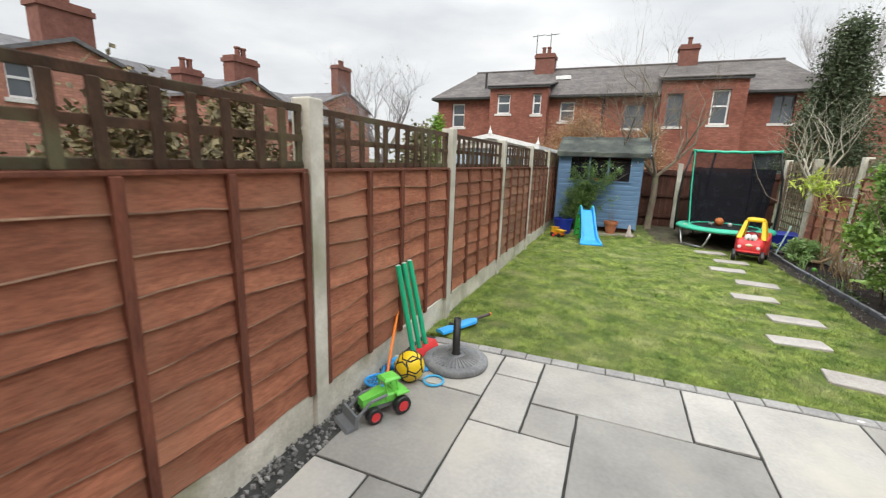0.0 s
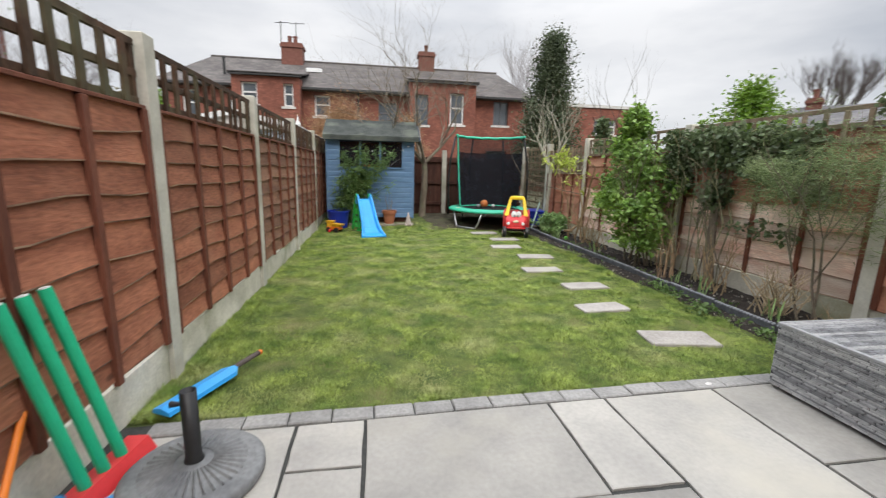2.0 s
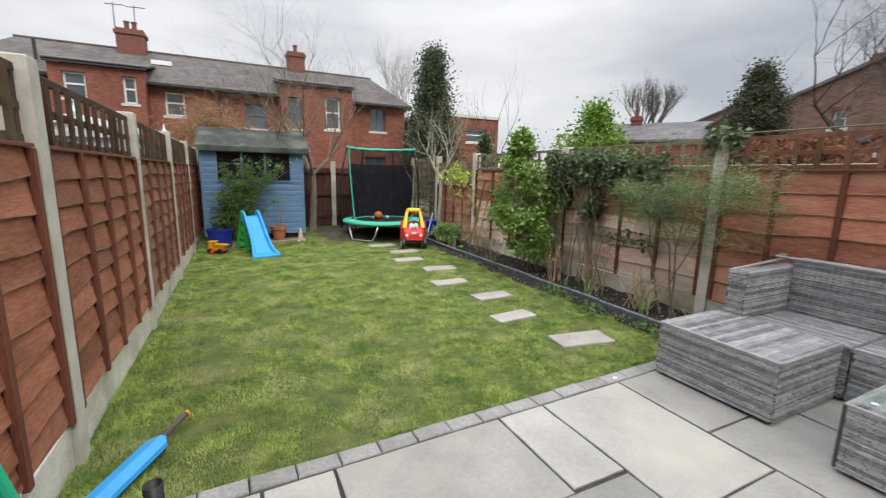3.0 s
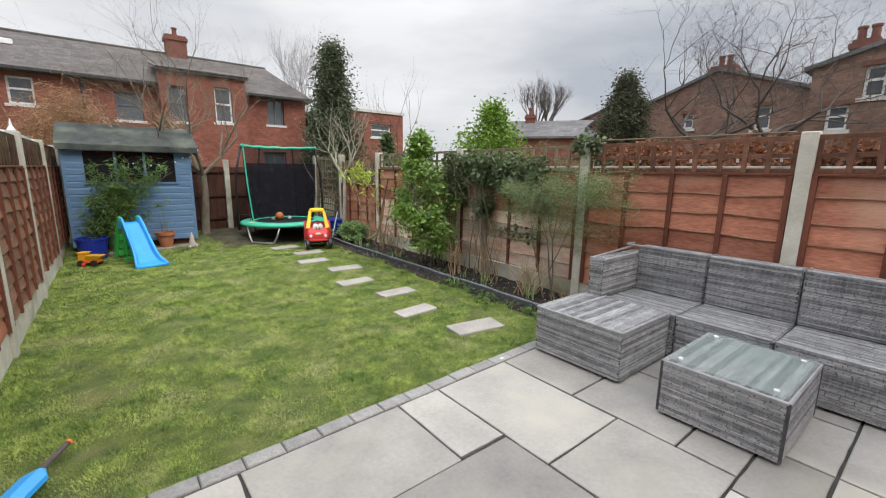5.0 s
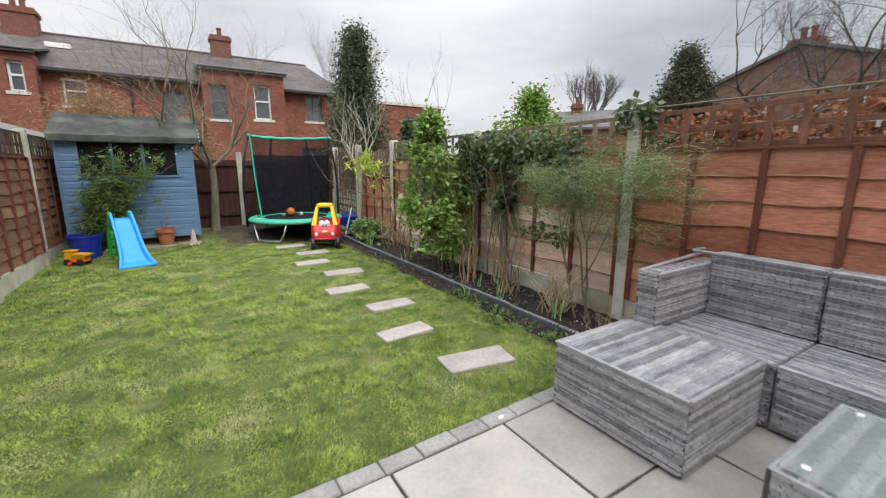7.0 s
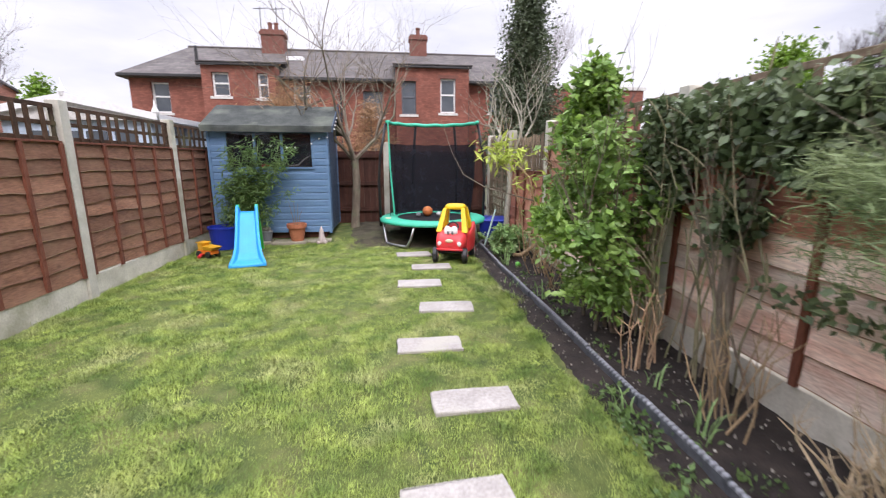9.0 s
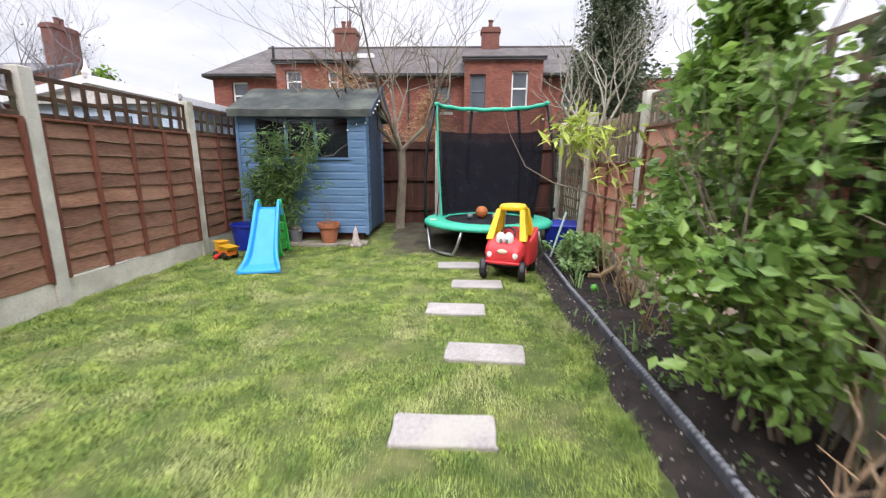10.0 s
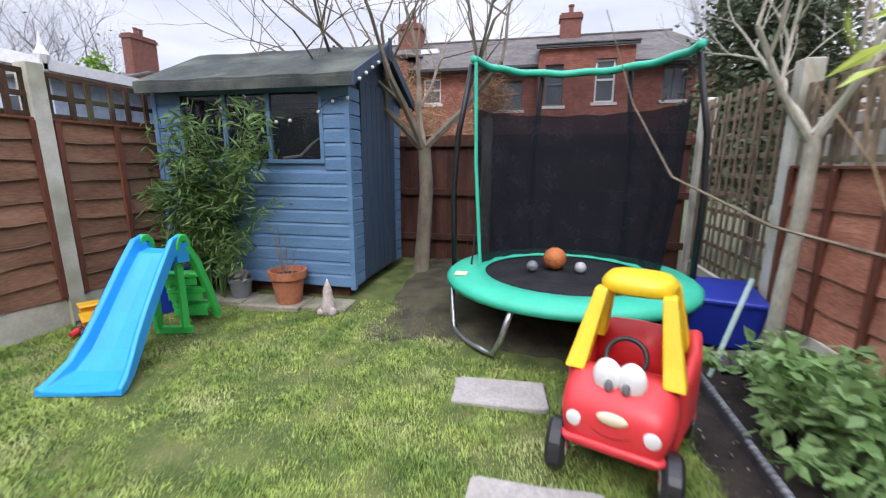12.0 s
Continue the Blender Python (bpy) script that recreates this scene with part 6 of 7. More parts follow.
def feather_shrub():
    rnd = random.Random(12)
    s = thing("shrub", "soft feathery grey-green shrub leaning over the border", "shrub")
    g = Geo()
    tips = []
    for y0, ly in ((3.72, -0.1), (3.82, 0.35), (3.66, 0.1)):
        branch(g, (2.84, y0, 0.0), (-0.12, ly, 1), 0.75, 0.012, 3, rnd, tips, 0.6, 0.2, 0.1, 5, 3, 0.66)
    part("bough", g, M_BARK, s, "thin brown stems")["kind"] = "stuff"
    cen = []
    for k in range(260):
        a, q = rnd.uniform(0, 6.283), math.sqrt(rnd.random())
        x, y, z = 2.78 + 0.30 * q * math.cos(a), 3.64 + 0.76 * q * math.sin(a), 1.18 + 0.15 * rnd.gauss(0, 1)
        if noise.noise((x * 3.5, y * 3.5, z * 4)) > -0.12:
            cen.append((x, y, z))
    cloud("crown", cen, (0.06, 0.07, 0.045), 13000, 0.060, L_FEATHER, s, "needle", 0.1, 0.5)


feather_shrub()


def dry_clump(x, y, n, h, lean, label, mat, r=0.0045, wob=0.05):
    rnd = random.Random(int(x * 100 + y * 10))
    s = thing("dead_stems", label, "plant")
    g = Geo()
    for pts in stems(g, (x, y, 0.0), n, h, lean, r, rnd, wob):
        for k in range(2):
            p = Vector(pts[rnd.randint(2, 3)])
            d = Vector((rnd.uniform(-1, 1), rnd.uniform(-1, 1), 0.8)).normalized() * rnd.uniform(0.06, 0.14)
            g.tube([p, p + d], [r * 0.5, r * 0.2], 4, False)
    part("stem", g, mat, s)["kind"] = "stuff"


dry_clump(2.82, 4.05, 38, 0.42, 0.30, "pale dry twig clump in the border", shade("pale_dry_stem", (0.42, 0.32, 0.20), (0.62, 0.50, 0.34), 10, 0.9, 0.2, island=0.3), 0.0065)
dry_clump(2.74, 5.30, 9, 0.55, 0.10, "reddish cut stems below the shrub", shade("cut_stem", (0.40, 0.25, 0.145), (0.56, 0.40, 0.26), 10, 0.9, 0.2, island=0.3), 0.0075, 0.03)
dry_clump(2.80, 4.68, 14, 0.62, 0.22, "thin bare stems before the ivy", M_TWIG, 0.006)
dry_clump(2.90, 7.45, 16, 0.60, 0.35, "thin pale bare stems by the fence", M_TWIG, 0.006)
dry_clump(2.85, 6.85, 10, 0.5, 0.3, "thin bare stems beside the shrub", M_TWIG, 0.005)
dry_clump(2.72, 3.45, 12, 0.22, 0.16, "short dry tuft by the bed end", M_TWIG, 0.004)


def strap_plant(x, y, n, h, label):
    s = thing("bulb_leaves", label, "plant")
    rnd = random.Random(int(y * 77))
    g = Geo()
    for k in range(n):
        a, l = rnd.uniform(0, 6.283), h * rnd.uniform(0.6, 1.2)
        ox, oy = rnd.gauss(0, 0.03), rnd.gauss(0, 0.05)
        dx, dy = math.cos(a), math.sin(a)
        pts = [(x + ox + dx * l * b, y + oy + dy * l * b, l * c) for b, c in ((0, 0), (0.08, 0.5), (0.25, 0.85), (0.45, 0.95))]
        w = 0.006
        vs = []
        for i, p in enumerate(pts):
            ww = w * (1, 1, 0.8, 0.1)[i]
            vs += [(p[0] - dy * ww, p[1] + dx * ww, p[2]), (p[0] + dy * ww, p[1] - dx * ww, p[2])]
        g.add(vs, [(0, 1, 3, 2), (2, 3, 5, 4), (4, 5, 7, 6)])
    part("foliage", g, L_LOW, s)["kind"] = "stuff"


for x, y, n, h in ((2.66, 8.15, 16, 0.20), (2.62, 7.9, 9, 0.16), (2.64, 4.62, 10, 0.22), (2.68, 5.0, 8, 0.18), (2.62, 6.6, 8, 0.2), (2.7, 3.9, 8, 0.2), (2.44, 7.1, 6, 0.09), (2.4, 4.9, 8, 0.1)):
    strap_plant(x, y, n, h, "narrow green bulb leaves in the soil")


def weeds():
    rnd = random.Random(77)
    s = thing("weeds", "dark green weeds along the bed edging", "weeds", kind="stuff")
    cen = [(2.40 + rnd.gauss(0, 0.05) - 0.12 * (y < 4.3) * rnd.random(), y, 0.015 + rnd.uniform(0, 0.04)) for y in [rnd.uniform(3.25, 5.1) for k in range(60)]]
    cen += [(2.64 + rnd.gauss(0, 0.06), rnd.uniform(4.2, 8.9), 0.03) for k in range(40)]
    cloud("foliage", cen, (0.03, 0.035, 0.012), 1100, 0.036, L_BAMBOO, s, "leaf", -0.35, 1.0)


weeds()


def low_plant():
    rnd = random.Random(21)
    s = thing("leafy_plant", "low pale green broad-leaved plant in the border", "plant")
    cen = [(2.79 + rnd.gauss(0, 0.11), 8.62 + rnd.gauss(0, 0.16), 0.12 + rnd.uniform(0, 0.22)) for k in range(90)]
    cloud("foliage", cen, (0.03, 0.03, 0.03), 2600, 0.074, L_LOW, s, "leaf", 0.05, 1.2)
    g = Geo()
    stems(g, (2.79, 8.62, 0.0), 18, 0.32, 0.2, 0.006, rnd)
    part("stem", g, L_LOW, s)["kind"] = "stuff"


low_plant()


def yellow_plant():
    rnd = random.Random(31)
    s = thing("climbing_shrub", "tall thin stems with yellow-green pointed leaves", "shrub")
    g = Geo()
    tips = []
    for y in (8.05, 8.35, 8.6, 7.7):
        branch(g, (2.95 + rnd.uniform(-0.06, 0.06), y, 0.0), (rnd.uniform(-0.2, 0.1), rnd.uniform(-0.3, 0.3), 1), 0.75, 0.013, 3, rnd, tips, 0.5, 0.22, 0.3, 5, 2, 0.75)
    # old gnarled limb hanging low
    g.tube([(2.98, 7.6, 0.9), (2.93, 7.62, 0.55), (2.84, 7.66, 0.3), (2.72, 7.68, 0.20), (2.62, 7.66, 0.21)], [0.014, 0.017, 0.02, 0.025, 0.022], 7)
    g.tube([(2.95, 7.95, 0.0), (3.0, 7.8, 0.5), (2.97, 7.6, 0.95), (2.9, 7.35, 1.25), (2.72, 7.1, 1.3)], [0.02, 0.018, 0.015, 0.010, 0.004], 6)
    g.tube([(2.96, 7.75, 0.0), (2.92, 7.7, 0.6), (2.75, 7.6, 1.1), (2.45, 7.5, 1.38), (2.2, 7.46, 1.44)], [0.013, 0.012, 0.009, 0.006, 0.002], 6)
    cane = Geo().tube([(2.98, 7.75, 0.80), (2.75, 8.1, 0.86), (2.45, 8.45, 0.94), (2.2, 8.75, 1.10), (2.05, 8.9, 1.42), (1.92, 9.0, 1.85)], [0.008, 0.0075, 0.0065, 0.005, 0.0035, 0.002], 5)
    part("cane", cane, M_BARK, s, "arching grey-brown cane")
    part("stem", g, M_TWIG, s, "pale bare stems")["kind"] = "stuff"
    cen = [t for t in tips if t[2] > 0.9 and t[0] < 3.3]
    cen = cen or [(2.9, 8.3, 1.4)]
    cl = [(rnd.gauss(2.48, 0.14), rnd.gauss(7.52, 0.12), rnd.gauss(1.36, 0.07)) for k in range(30)] + [(rnd.gauss(2.78, 0.08), rnd.gauss(7.7, 0.15), rnd.gauss(1.05, 0.15)) for k in range(5)]
    cloud("foliage", cl, (0.045, 0.045, 0.04), 230, 0.125, L_YELLOW, s, "lance", 0.45, 0.8)


yellow_plant()


def bamboo():
    rnd = random.Random(41)
    s = thing("bamboo", "tall leafy green bamboo before the shed", "bamboo")
    g = Geo()
    cen = []
    for k in range(26):
        x, y = -1.05 + rnd.gauss(0, 0.13), 9.62 + rnd.gauss(0, 0.05)
        h = rnd.uniform(1.0, 1.85)
        lx, ly = rnd.uniform(-0.15, 0.72), rnd.uniform(-0.28, 0.02)
        pts = [(x + lx * f ** 2, y + ly * f ** 2, 0.02 + h * f * (1 - 0.12 * f)) for f in (0, 0.25, 0.5, 0.75, 1)]
        part("cane", Geo().tube(pts, [0.008, 0.007, 0.006, 0.004, 0.002], 5, False), L_BAMBOO, s)
        for i in range(14):
            f = rnd.uniform(0.28, 1.0)
            cen.append((x + lx * f ** 2 + rnd.gauss(0, 0.05), y + ly * f ** 2 - abs(rnd.gauss(0, 0.04)), 0.02 + h * f * (1 - 0.12 * f)))
    cloud("foliage", cen, (0.04, 0.03, 0.04), 4600, 0.10, L_BAMBOO, s, "blade", 0.35, 0.8)


bamboo()


# ---- trees ----
def bare_tree(name, label, base, height, r, seed, lean=(0, 0), depth=5, kids=3, spread=0.55, bark=M_BARK_D, trunk=0.3, up=0.2, shrink=0.7, bend=0.25, first=3, rise=1.0):
    rnd = random.Random(seed)
    t = thing(name, label, "tree")
    top = Vector((base[0] + lean[0], base[1] + lean[1], base[2] + height * trunk))
    b = Vector(base)
    pts = [b + (top - b) * f + Vector((0.02 * math.sin(5 * f + seed), 0.02 * math.cos(4 * f + seed), 0)) for f in (0, 0.1, 0.35, 0.7, 1.0)]
    part("trunk", Geo().tube(pts, [r * 1.35, r * 1.08, r, r * 0.93, r * 0.85], 12, False), bark, t, smooth=True)
    g, tips = Geo(), []
    for k in range(first):
        a = 6.283 * k / first + rnd.uniform(-0.4, 0.4)
        branch(g, top - Vector((0, 0, 0.02 * k)), (spread * 0.8 * math.cos(a), spread * 0.8 * math.sin(a), rise), height * 0.26, r * 0.55, depth, rnd, tips, spread, bend, up, 6, kids, shrink)
    part("bough", g, bark, t)["kind"] = "stuff"
    return t, tips


bare_tree("tree", "slim bare fruit tree behind the shed", (0.56, 10.75, 0.06), 4.0, 0.072, 17, (0.02, 0.0), 5, 3, 0.85, M_BARK, 0.31, 0.02, 0.80, 0.26, 4, 0.8)
bare_tree("tree", "small pale bare tree against the border fence", (3.0, 9.34, 0.0), 2.6, 0.040, 23, (0.02, 0.03), 3, 3, 0.75, M_BARK_P, 0.5, 0.05, 0.78, 0.3, 4)
bare_tree("tree", "bare whippy shrub over the fence", (5.6, 11.2, 0.0), 4.3, 0.03, 29, (0, 0), 3, 2, 0.55, M_BARK_D, 0.35, 0.45, 0.75, 0.2, 3)
t_, tips_ = bare_tree("tree", "bare birch-like tree with few leaves over the fence", (-8.6, 14.0, 0.0), 5.0, 0.12, 37, (0, 0), 6, 3, 0.85, M_BARK_HAZE, 0.28, 0.1, 0.74, 0.2, 4)
cloud("foliage", tips_, (0.05, 0.05, 0.05), 110, 0.07, L_IVY, t_, "leaf")
bare_tree("tree", "crooked bare tree over the border fence", (11.2, 6.3, 0.0), 5.4, 0.085, 43, (0.3, -0.6), 6, 3, 1.1, M_BARK_D, 0.42, -0.06, 0.77, 0.5, 5, 0.55)
bare_tree("tree", "crooked spreading bare tree beyond the fence", (11.6, 4.8, 0.0), 5.2, 0.085, 47, (-0.1, -0.6), 6, 3, 1.1, M_BARK_D, 0.44, -0.06, 0.77, 0.5, 4, 0.55)
# this far tree's bark colour is paled to carry distance haze
bare_tree("tree", "bare tree far behind the houses, haze in its bark colour", (10.5, 30, 0.0), 10.0, 0.14, 53, (0, 0), 5, 4, 0.6, shade("hazy_bark", (0.34, 0.32, 0.33), (0.44, 0.42, 0.42), 2, 0.9, 0), 0.35, 0.3, 0.7, 0.2, 4)
bare_tree("tree", "bare grey tree far beyond the roofs", (40, 34, 0.0), 11.5, 0.3, 59, (0, 0), 5, 4, 0.55, M_BARK_D, 0.35, 0.3, 0.7, 0.2, 4)
bare_tree("tree", "bare tree in the neighbouring garden", (9.0, -0.2, 0.0), 5.2, 0.1, 61, (0, 0), 4, 3, 0.6, M_BARK_D, 0.4, 0.2, 0.72, 0.3, 4)


def crown_tree(name, label, base, height, half, mat, n, size, seed, shape="leaf", start=0.15, power=0.8, category="tree", lumps=9, trunk_r=0.07, bark=M_BARK_D):
    """An evergreen with an uneven tapering outline and gaps."""
    rnd = random.Random(seed)
    t = thing(name, label, category)
    b = Vector(base)
    part("trunk", Geo().tube([b, b + Vector((0.05, 0, height * 0.5)), b + Vector((0, 0, height * 0.93))], [trunk_r, trunk_r * 0.6, trunk_r * 0.15], 8), bark, t)
    g, cen = Geo(), []
    for k in range(lumps * 26):
        f = start + (1 - start) * rnd.random() ** 1.15
        w = half * (1 - ((f - start) / (1 - start)) ** power) * (0.72 + 0.5 * noise.noise((f * 6, seed, rnd.randint(0, 5) * 2.0))) + 0.04
        a = rnd.uniform(0, 6.283)
        q = rnd.uniform(0.35, 1.0)
        p = (base[0] + w * q * math.cos(a), base[1] + w * q * math.sin(a), base[2] + height * f)
        cen.append(p)
        if k % 4 == 0:
            g.tube([(base[0], base[1], p[2] - w * 0.3), p], [0.012, 0.004], 4, False)
    part("bough", g, bark, t)["kind"] = "stuff"
    cloud("crown", cen, (half * 0.10, half * 0.10, half * 0.11), n, size, mat, t, shape, 0.2, 0.6)
    return t


L_TANGLE = shade("tangled_leaf", (0.10, 0.085, 0.045), (0.22, 0.18, 0.09), 3, 0.8, 0, island=0.35)
crown_tree("holly_tree", "tall dark evergreen holly with uneven columnar crown", (4.2, 12.4, 0.0), 4.7, 1.6, L_HOLLY, 30000, 0.075, 3, "leaf", 0.2, 0.8, lumps=18)
crown_tree("shrub", "bright green rounded evergreen beyond the fence", (10.6, 12.6, 0.0), 3.7, 2.1, L_BRIGHT, 9500, 0.13, 5, "leaf", 0.3, 2.2, "shrub", 12)
crown_tree("conifer", "dark ivy-clad evergreen beyond the fence", (11.0, 7.6, 0.0), 4.05, 1.25, L_CONIFER, 40000, 0.07, 7, "leaf", 0.25, 2.4, lumps=18)
crown_tree("shrub", "tan twiggy bush behind the shed", (-1.6, 15.5, 0.0), 2.95, 2.7, L_TAN, 16000, 0.2, 9, "needle", 0.25, 2.4, "shrub", 10)
crown_tree("shrub", "tan twiggy bush before the terrace", (0.6, 16.5, 0.0), 2.9, 1.5, L_TAN, 6500, 0.2, 10, "needle", 0.25, 1.6, "shrub", 10)
crown_tree("shrub", "yellow-green bush over the west fence", (-5.9, 13.0, 0.0), 2.9, 0.8, L_BRIGHT, 2600, 0.1, 15, "leaf", 0.3, 1.8, "shrub", 8)
crown_tree("shrub", "ivy-covered tree stump beyond the trellis", (4.0, 9.2, 0.0), 2.2, 0.5, L_IVY, 2400, 0.08, 19, "broad", 0.3, 1.4, "shrub", 8)
crown_tree("shrub", "brown tangled shrub over the west fence", (-4.2, 5.2, 0.0), 2.2, 1.3, shade("brown_leaf", (0.12, 0.085, 0.05), (0.24, 0.19, 0.10), 3, 0.8, 0, island=0.35), 3600, 0.1, 25, "needle", 0.2, 1.8, "shrub", 9)
for bx_, by_ in ((-4.5, 2.5), (-4.6, 3.8)):
    crown_tree("shrub", "dense brown-green hedge shrub behind the west trellis", (bx_, by_, 0.0), 2.05, 1.2, L_TANGLE, 5200, 0.09, int(by_ * 10), "leaf", 0.2, 2.4, "shrub", 10)
crown_tree("shrub", "brown tangled shrub in the west garden", (-4.4, 8.6, 0.0), 2.1, 1.3, shade("olive_leaf", (0.10, 0.09, 0.04), (0.20, 0.19, 0.09), 3, 0.8, 0, island=0.35), 3600, 0.1, 27, "leaf", 0.2, 1.8, "shrub", 9)

# beech hedge and pale wall behind the east trellis
hd = thing("beech_hedge", "brown-leaved beech hedge behind the trellis", "hedge")
g = Geo()
rnd_ = random.Random(71)
hc = []
for k in range(170):
    y, z = rnd_.uniform(0.2, 3.9), rnd_.uniform(1.0, 1.74)
    hc.append((4.15 + rnd_.gauss(0, 0.14), y, z))
    g.tube([(4.2, y, 0), hc[-1]], [0.008, 0.004], 4, False)
part("stem", g, M_BARK_D, hd)["kind"] = "stuff"
cloud("foliage", hc, (0.08, 0.09, 0.05), 17000, 0.05, L_BEECH, hd, "broad", 0.3, 0.4)
gw = Geo().box(3.75, -1.5, -0.05, 3.87, 11.0, 1.52, 0.01)
tagged(part("garden_wall", gw, shade("pale_render", (0.33, 0.30, 0.26), (0.46, 0.43, 0.38), 2, 0.9, 0.2), None), "pale low wall in the neighbouring garden", "wall", kind="structure")


# ---- border edging: lengths of grey log-roll edging ----
edge = thing("lawn_edging", "grey rope-topped border edging beside the soil", "edging", kind="structure")
eg = Geo().box(-0.014, 0.0, -0.05, 0.014, 0.594, 0.055, 0.006)
eg.tube([(0, 0.0, 0.058), (0, 0.594, 0.058)], 0.016, 8)
em = eg.mesh("edging_length", M_EDGING)
knob = Geo().ball((0, 0, 0), 0.0185, 8, 0.8).mesh("bead", shade("edging_bead", (0.17, 0.18, 0.20), (0.32, 0.33, 0.35), 14, 0.55, 0.2, vary=0.12))
for k in range(10):
    y = 3.12 + 0.6 * k
    p = part("edging_length", em, None, edge, at=pose(2.52 + R.uniform(-0.006, 0.006), y, R.uniform(-0.008, 0.006), R.uniform(-0.4, 0.4), R.uniform(-3, 3), R.uniform(-0.6, 0.6)))
    for j in range(18):
        part("bead", knob, None, p, at=pose(0, 0.017 + 0.033 * j, 0.061, 0, 90, 30))

# ---- stepping stones ----
stones = [(1.665, 3.69, 0.50, 0.25, -10), (1.463, 4.40, 0.44, 0.21, 5), (1.655, 5.08, 0.46, 0.22, 3), (1.473, 5.81, 0.46, 0.225, 0), (1.693, 6.575, 0.48, 0.235, -3), (1.50, 7.33, 0.47, 0.235, -2), (1.686, 8.025, 0.48, 0.245, 0), (1.503, 8.75, 0.47, 0.25, 3)]
for x, y, w, d, rz in stones:
    g = Geo()
    rr = random.Random(int(y * 50))
    rim = []
    for k in range(24):
        a = 2 * math.pi * k / 24
        c, s = math.cos(a), math.sin(a)
        rim.append((0.5 * w * math.copysign(abs(c) ** 0.09, c) + rr.uniform(-0.007, 0.007), 0.5 * d * math.copysign(abs(s) ** 0.09, s) + rr.uniform(-0.007, 0.007)))
    g.loft([[(a, b, -0.03) for a, b in rim], [(a, b, 0.008) for a, b in rim], [(a * 0.97, b * 0.95, 0.014) for a, b in rim]])
    st = part("stepping_stone", g, M_STONE, None, at=pose(x, y, -0.003, R.uniform(-0.8, 0.8), R.uniform(-0.8, 0.8), rz))
    tagged(st, "pale rectangular stepping stone set in the lawn", "stepping stone", "stepping stones across the lawn")

# ---- patio ----
patio = tagged(part("patio", Geo().add([(-1.68, -2.7, -0.08), (3.15, -2.7, -0.08), (3.15, 3.185, -0.08), (-1.68, 3.03, -0.08), (-1.68, -2.7, -0.009), (3.15, -2.7, -0.009), (3.15, 3.185, -0.009), (-1.68, 3.03, -0.009)], [(3, 2, 1, 0), (4, 5, 6, 7), (0, 1, 5, 4), (1, 2, 6, 5), (2, 3, 7, 6), (3, 0, 4, 7)]), M_JOINT), "grey sandstone patio with dark joints", "patio", kind="structure")
slabs = [(-1.50, -0.88, 2.305, 2.945), (-1.50, -0.88, 1.40, 2.305), (-0.88, -0.57, 2.635, 2.945), (-0.88, -0.57, 2.03, 2.635), (-0.57, 0.355, 2.36, 2.945), (0.355, 0.675, 2.38, 2.945),
         (0.675, 1.335, 2.08, 2.945), (1.335, 2.23, 2.40, 2.945), (2.23, 3.14, 2.40, 2.945), (-0.57, -0.28, 2.03, 2.36), (-0.28, 0.675, 1.46, 2.37), (-0.88, -0.28, 1.13, 2.03),
         (0.675, 1.335, 1.46, 2.08), (1.335, 2.02, 1.75, 2.40), (2.02, 2.5, 1.46, 2.40), (2.5, 3.14, 1.46, 2.40), (1.335, 2.02, 1.46, 1.75), (-1.50, -1.17, 1.02, 1.40), (-1.17, -0.88, 1.02, 1.40),
         (-1.50, -0.88, 0.42, 1.02), (-0.88, -0.28, 0.53, 1.13), (-0.28, 0.32, 0.86, 1.46), (0.32, 1.22, 0.86, 1.46), (1.22, 1.72, 1.16, 1.46), (1.22, 1.72, 0.56, 1.16), (1.72, 2.30, 1.16, 1.46), (1.72, 2.62, 0.56, 1.16),
         (2.30, 3.14, 1.16, 1.46), (2.62, 3.14, 0.56, 1.16)]
for row, (a, b) in enumerate(((0.56, 0.86), (-0.04, 0.56), (-0.64, -0.04), (-1.24, -0.64), (-1.84, -1.24), (-2.68, -1.84))):
    xs = [-1.50, -0.86, -0.28, 0.32, 0.92 + 0.3 * (row % 2), 1.72, 2.32 + 0.3 * (row % 2), 3.14]
    for i in range(len(xs) - 1):
        lo, hi = a, b
        if row == 0 and not (1 < i < 4 or i == 2):
            continue
        if row == 1 and i == 0:
            hi = 0.42
        if row == 1 and i == 1:
            hi = 0.53
        slabs.append((xs[i], xs[i + 1], lo, hi))
def skew(x):
    """The lawn edge of the patio runs a little out of square."""
    return 0.032 * (x + 0.9)


j = 0.0078
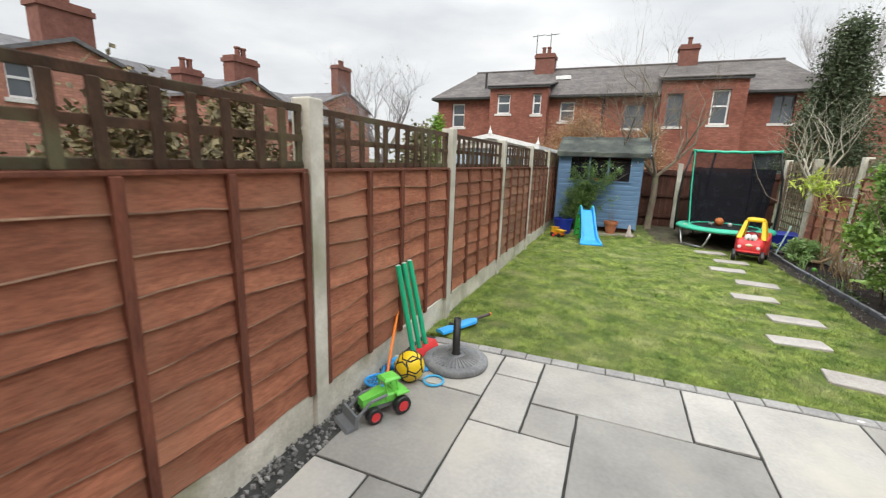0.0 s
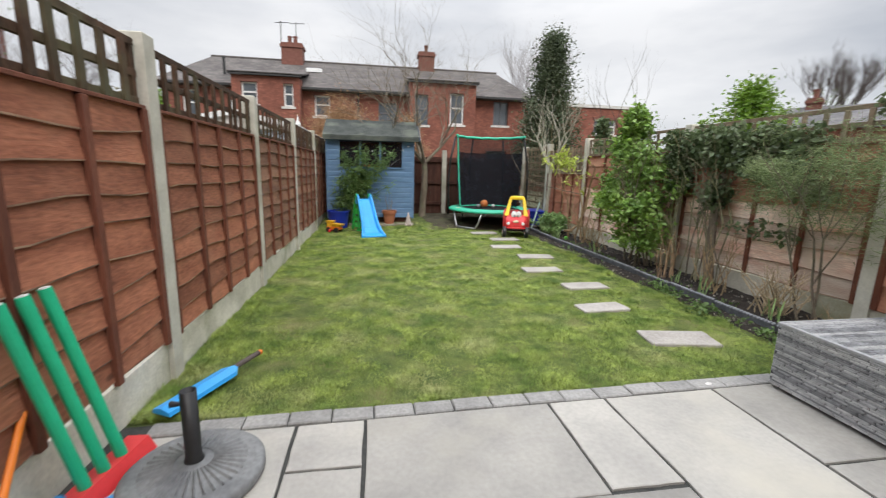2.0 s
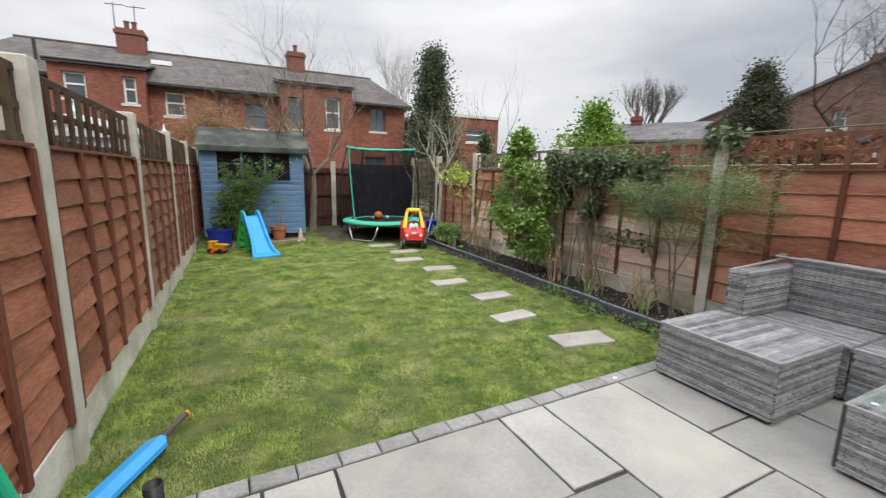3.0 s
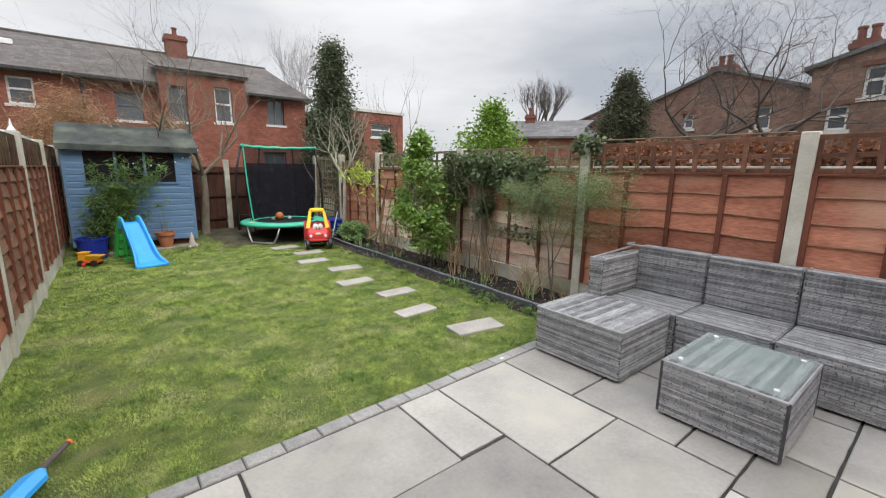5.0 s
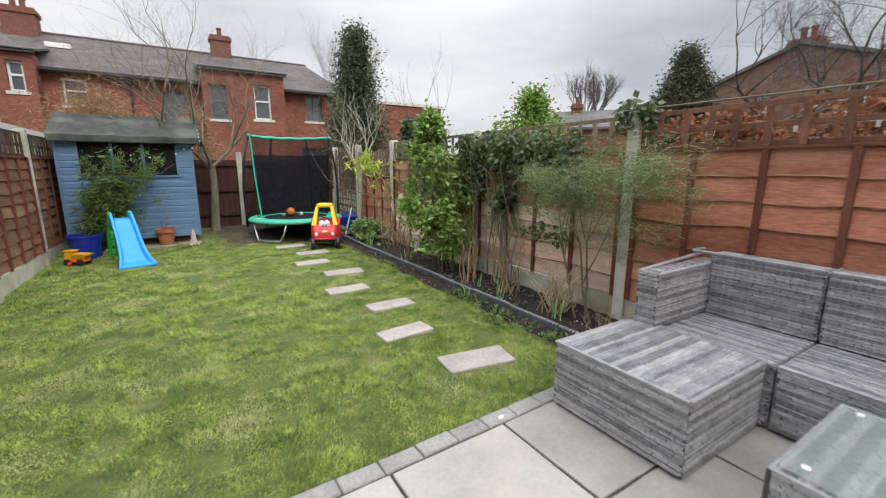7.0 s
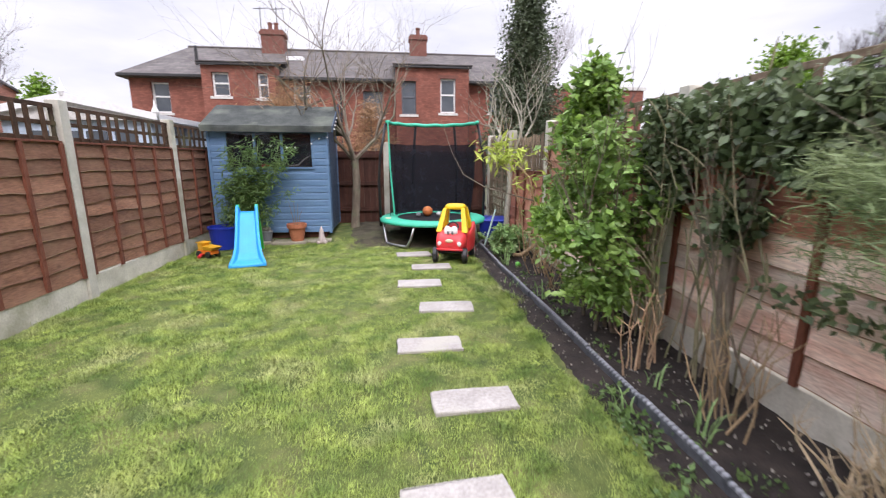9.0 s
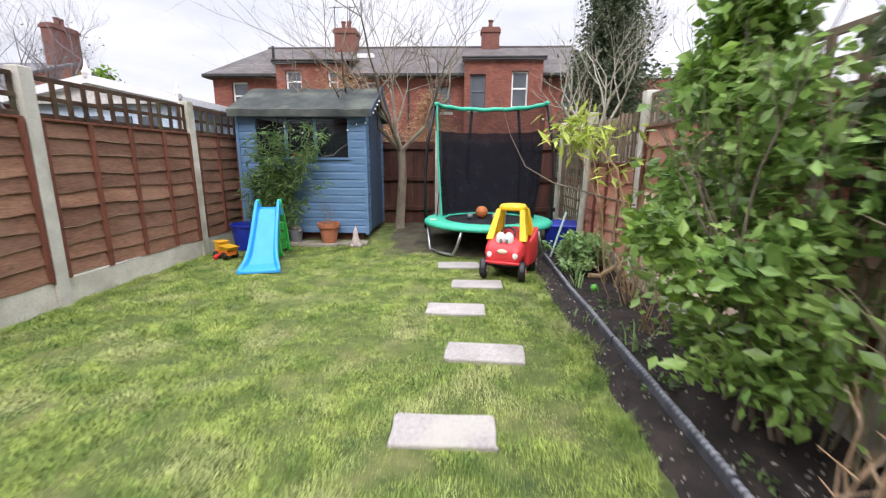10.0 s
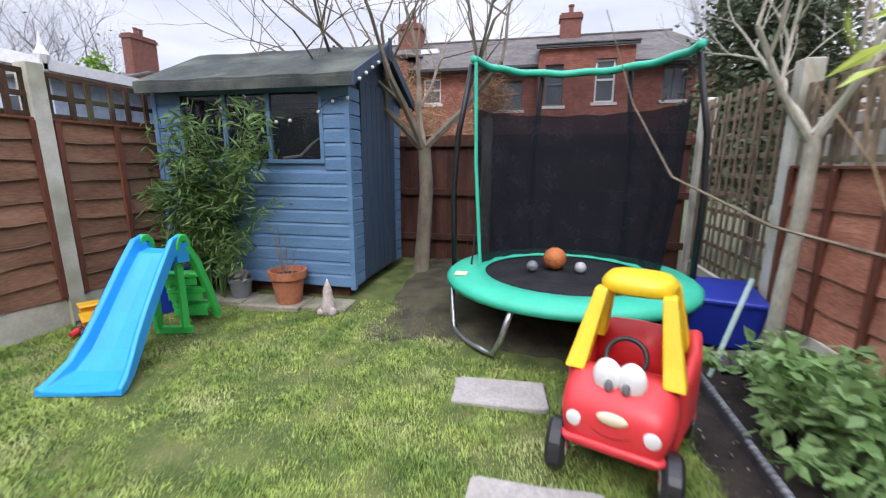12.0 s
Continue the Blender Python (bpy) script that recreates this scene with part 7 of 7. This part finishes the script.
for x0, x1, y0, y1 in slabs:
    rr = random.Random(int((x0 + 3) * 1000 + y0 * 77))
    g, nn = Geo(), 5
    rim = []
    far_edge = y1 > 2.94
    cs = [(x0 + j, y0 + j), (x1 - j, y0 + j), (x1 - j, y1 - j + (skew(x1) if far_edge else 0)), (x0 + j, y1 - j + (skew(x0) if far_edge else 0))]
    for c in range(4):
        (ax, ay), (bx_, by) = cs[c], cs[(c + 1) % 4]
        for k in range(nn):
            f = k / nn
            o = rr.uniform(-0.0025, 0.0025) if k else 0.0
            nxv, nyv = (0, 1) if c % 2 == 0 else (1, 0)
            rim.append((ax + (bx_ - ax) * f + nxv * o, ay + (by - ay) * f + nyv * o))
    mx, my = (x0 + x1) / 2, (y0 + y1) / 2
    tilt, tilt2, lift = rr.uniform(-0.003, 0.003), rr.uniform(-0.003, 0.003), rr.uniform(-0.0015, 0.0015)
    top = [(a, b, lift + (a - mx) * tilt + (b - my) * tilt2) for a, b in rim]
    sh_ = [(mx + (a - mx) * (1 - 0.012 / (x1 - x0)), my + (b - my) * (1 - 0.012 / (y1 - y0)), z + 0.003) for a, b, z in top]
    g.loft([[(a, b, -0.025) for a, b, z in top], top, sh_])
    part("slab", g, M_SLAB, patio)
sett = Geo().box(0.003, 0.0, -0.03, 0.195, 0.098, 0.006, 0.006).mesh("sett", M_SETT)
for k in range(24):
    part("sett", sett, None, patio, at=pose(-1.52 + 0.198 * k, 2.952 + skew(-1.52 + 0.198 * k), R.uniform(-0.003, 0.002), 0, R.uniform(-0.5, 0.5), 1.8 + R.uniform(-0.7, 0.7)))
mp_ = Geo()
mp_.lathe([(0.025, 0.0), (0.022, 0.0045), (0.01, 0.006)], 9, pose(1.36, 3.06, 0, 0, 0, 20) @ Matrix.Diagonal((1.3, 0.7, 1, 1)))
part("mortar_patch", mp_, M_STONESILL, patio, "pale smear of mortar")

# loose gravel between paving and fence
nst = 900
gp = Geo()
gr = random.Random(90)
for k in range(nst):
    x, yy, r = gr.uniform(-1.665, -1.50), gr.uniform(-0.6, 2.62), gr.uniform(0.008, 0.02)
    m = pose(x, yy, gr.uniform(-0.008, 0.008), gr.uniform(0, 90), gr.uniform(0, 90), gr.uniform(0, 90))
    gp.add([m @ Vector((r * a, r * b * 0.8, r * c * 0.6)) for a, b, c in ((1, 0, 0), (-1, 0, 0), (0, 1, 0), (0, -1, 0), (0, 0, 1), (0, 0, -1))], [(0, 2, 4), (2, 1, 4), (1, 3, 4), (3, 0, 4), (2, 0, 5), (1, 2, 5), (3, 1, 5), (0, 3, 5)])
tagged(part("gravel", gp, M_PEBBLE), "grey slate chippings between paving and fence", "gravel", kind="stuff")
# small stones and bark bits on the border soil
gp = Geo()
for k in range(900):
    x, yy, r = gr.uniform(2.30, 3.08), gr.uniform(3.2, 9.6), gr.uniform(0.004, 0.013)
    m = pose(x, yy, 0.035 if x > 2.55 else 0.012, gr.uniform(0, 90), gr.uniform(0, 90), gr.uniform(0, 90))
    gp.add([m @ Vector((r * a * 1.6, r * b * 0.8, r * c * 0.6)) for a, b, c in ((1, 0, 0), (-1, 0, 0), (0, 1, 0), (0, -1, 0), (0, 0, 1), (0, 0, -1))], [(0, 2, 4), (2, 1, 4), (1, 3, 4), (3, 0, 4), (2, 0, 5), (1, 2, 5), (3, 1, 5), (0, 3, 5)])
tagged(part("soil_litter", gp, shade("litter", (0.12, 0.10, 0.08), (0.45, 0.42, 0.37), 9, 0.9, 0, island=0.6)), "small stones and bark bits on the soil", "litter", kind="stuff")

# ---- grass ----
n_blades = 680000
gx = NR.uniform(-1.65, 2.42, n_blades)
gy = 3.06 + (NR.random(n_blades) ** 1.25) * 6.75
clear = np.ones(n_blades, bool)
for x, y, w, d, rz in stones:
    clear &= ~((np.abs(gx - x) < w / 2 - 0.012) & (np.abs(gy - y) < d / 2 - 0.012))
wob_ = 0.07 * np.sin(gy * 3.1) + 0.05 * np.sin(gy * 7.7 + 1)
clear &= gx < 2.34 + wob_ * 0.7
clear &= gy > 3.06 + 0.032 * (gx + 0.9)
worn_ = ((gx - 1.95) / 1.1) ** 2 + ((gy - 10.0) / 1.0) ** 2 < 0.95 + 0.6 * wob_ + 0.3 * (NR.random(n_blades) - 0.5)
clear &= ~worn_
clear &= ~(((gx - 0.72) / 0.42) ** 2 + ((gy - 9.95) / 0.75) ** 2 < 0.9 + 0.8 * (NR.random(n_blades) - 0.5)) | (NR.random(n_blades) < 0.4)
clear &= ~((gy > 9.6) & (gx < 0.3))
thin = 0.5 + 0.5 * np.sin(gx * 2.3 + 1.2 * np.sin(gy * 1.7)) * np.sin(gy * 2.1 + gx)
clump = np.array([noise.noise((a * 5.5, b * 5.5, 0.3)) for a, b in zip(gx.tolist(), gy.tolist())])
clear &= NR.random(n_blades) < np.clip(0.85 + 0.2 * thin + 0.6 * clump, 0.62, 1.0)
gx, gy, clump = gx[clear], gy[clear], clump[clear]
m_ = len(gx)
hgt = NR.uniform(0.009, 0.021, m_) * np.clip(0.95 + 1.1 * clump + 0.2 * np.sin(gx * 1.9 + gy * 1.3), 0.6, 1.9) + 0.025 * (NR.random(m_) < 0.01)
near_edge = (gx < -1.5) | (gx > 2.2)
hgt = np.where(near_edge, hgt * 1.6, hgt)
an = NR.uniform(0, 2 * np.pi, m_)
ln = hgt * NR.uniform(0.3, 1.7, m_)
wd = NR.uniform(0.0011, 0.0024, m_) * (1 + 0.12 * (gy - 3))
ca, sa = np.cos(an), np.sin(an)
fr = np.clip((gy - 9.1) / 1.1, 0, 1)
zb = -0.014 + 0.10 * fr * fr * (3 - 2 * fr)
va = np.stack([gx - sa * wd, gy + ca * wd, zb], 1)
vb = np.stack([gx + sa * wd, gy - ca * wd, zb], 1)
vc = np.stack([gx + ca * ln, gy + sa * ln, zb + hgt], 1)
verts = np.stack([va, vb, vc], 1).reshape(-1, 3)
me = bpy.data.meshes.new("grass")
me.vertices.add(m_ * 3)
me.vertices.foreach_set("co", verts.ravel())
me.loops.add(m_ * 3)
me.loops.foreach_set("vertex_index", np.arange(m_ * 3))
me.polygons.add(m_)
me.polygons.foreach_set("loop_start", np.arange(0, m_ * 3, 3))
me.update(calc_edges=True)
me.materials.append(L_GRASS)
tagged(new("grass", me), "short uneven green grass with yellow patches", "grass", kind="stuff")
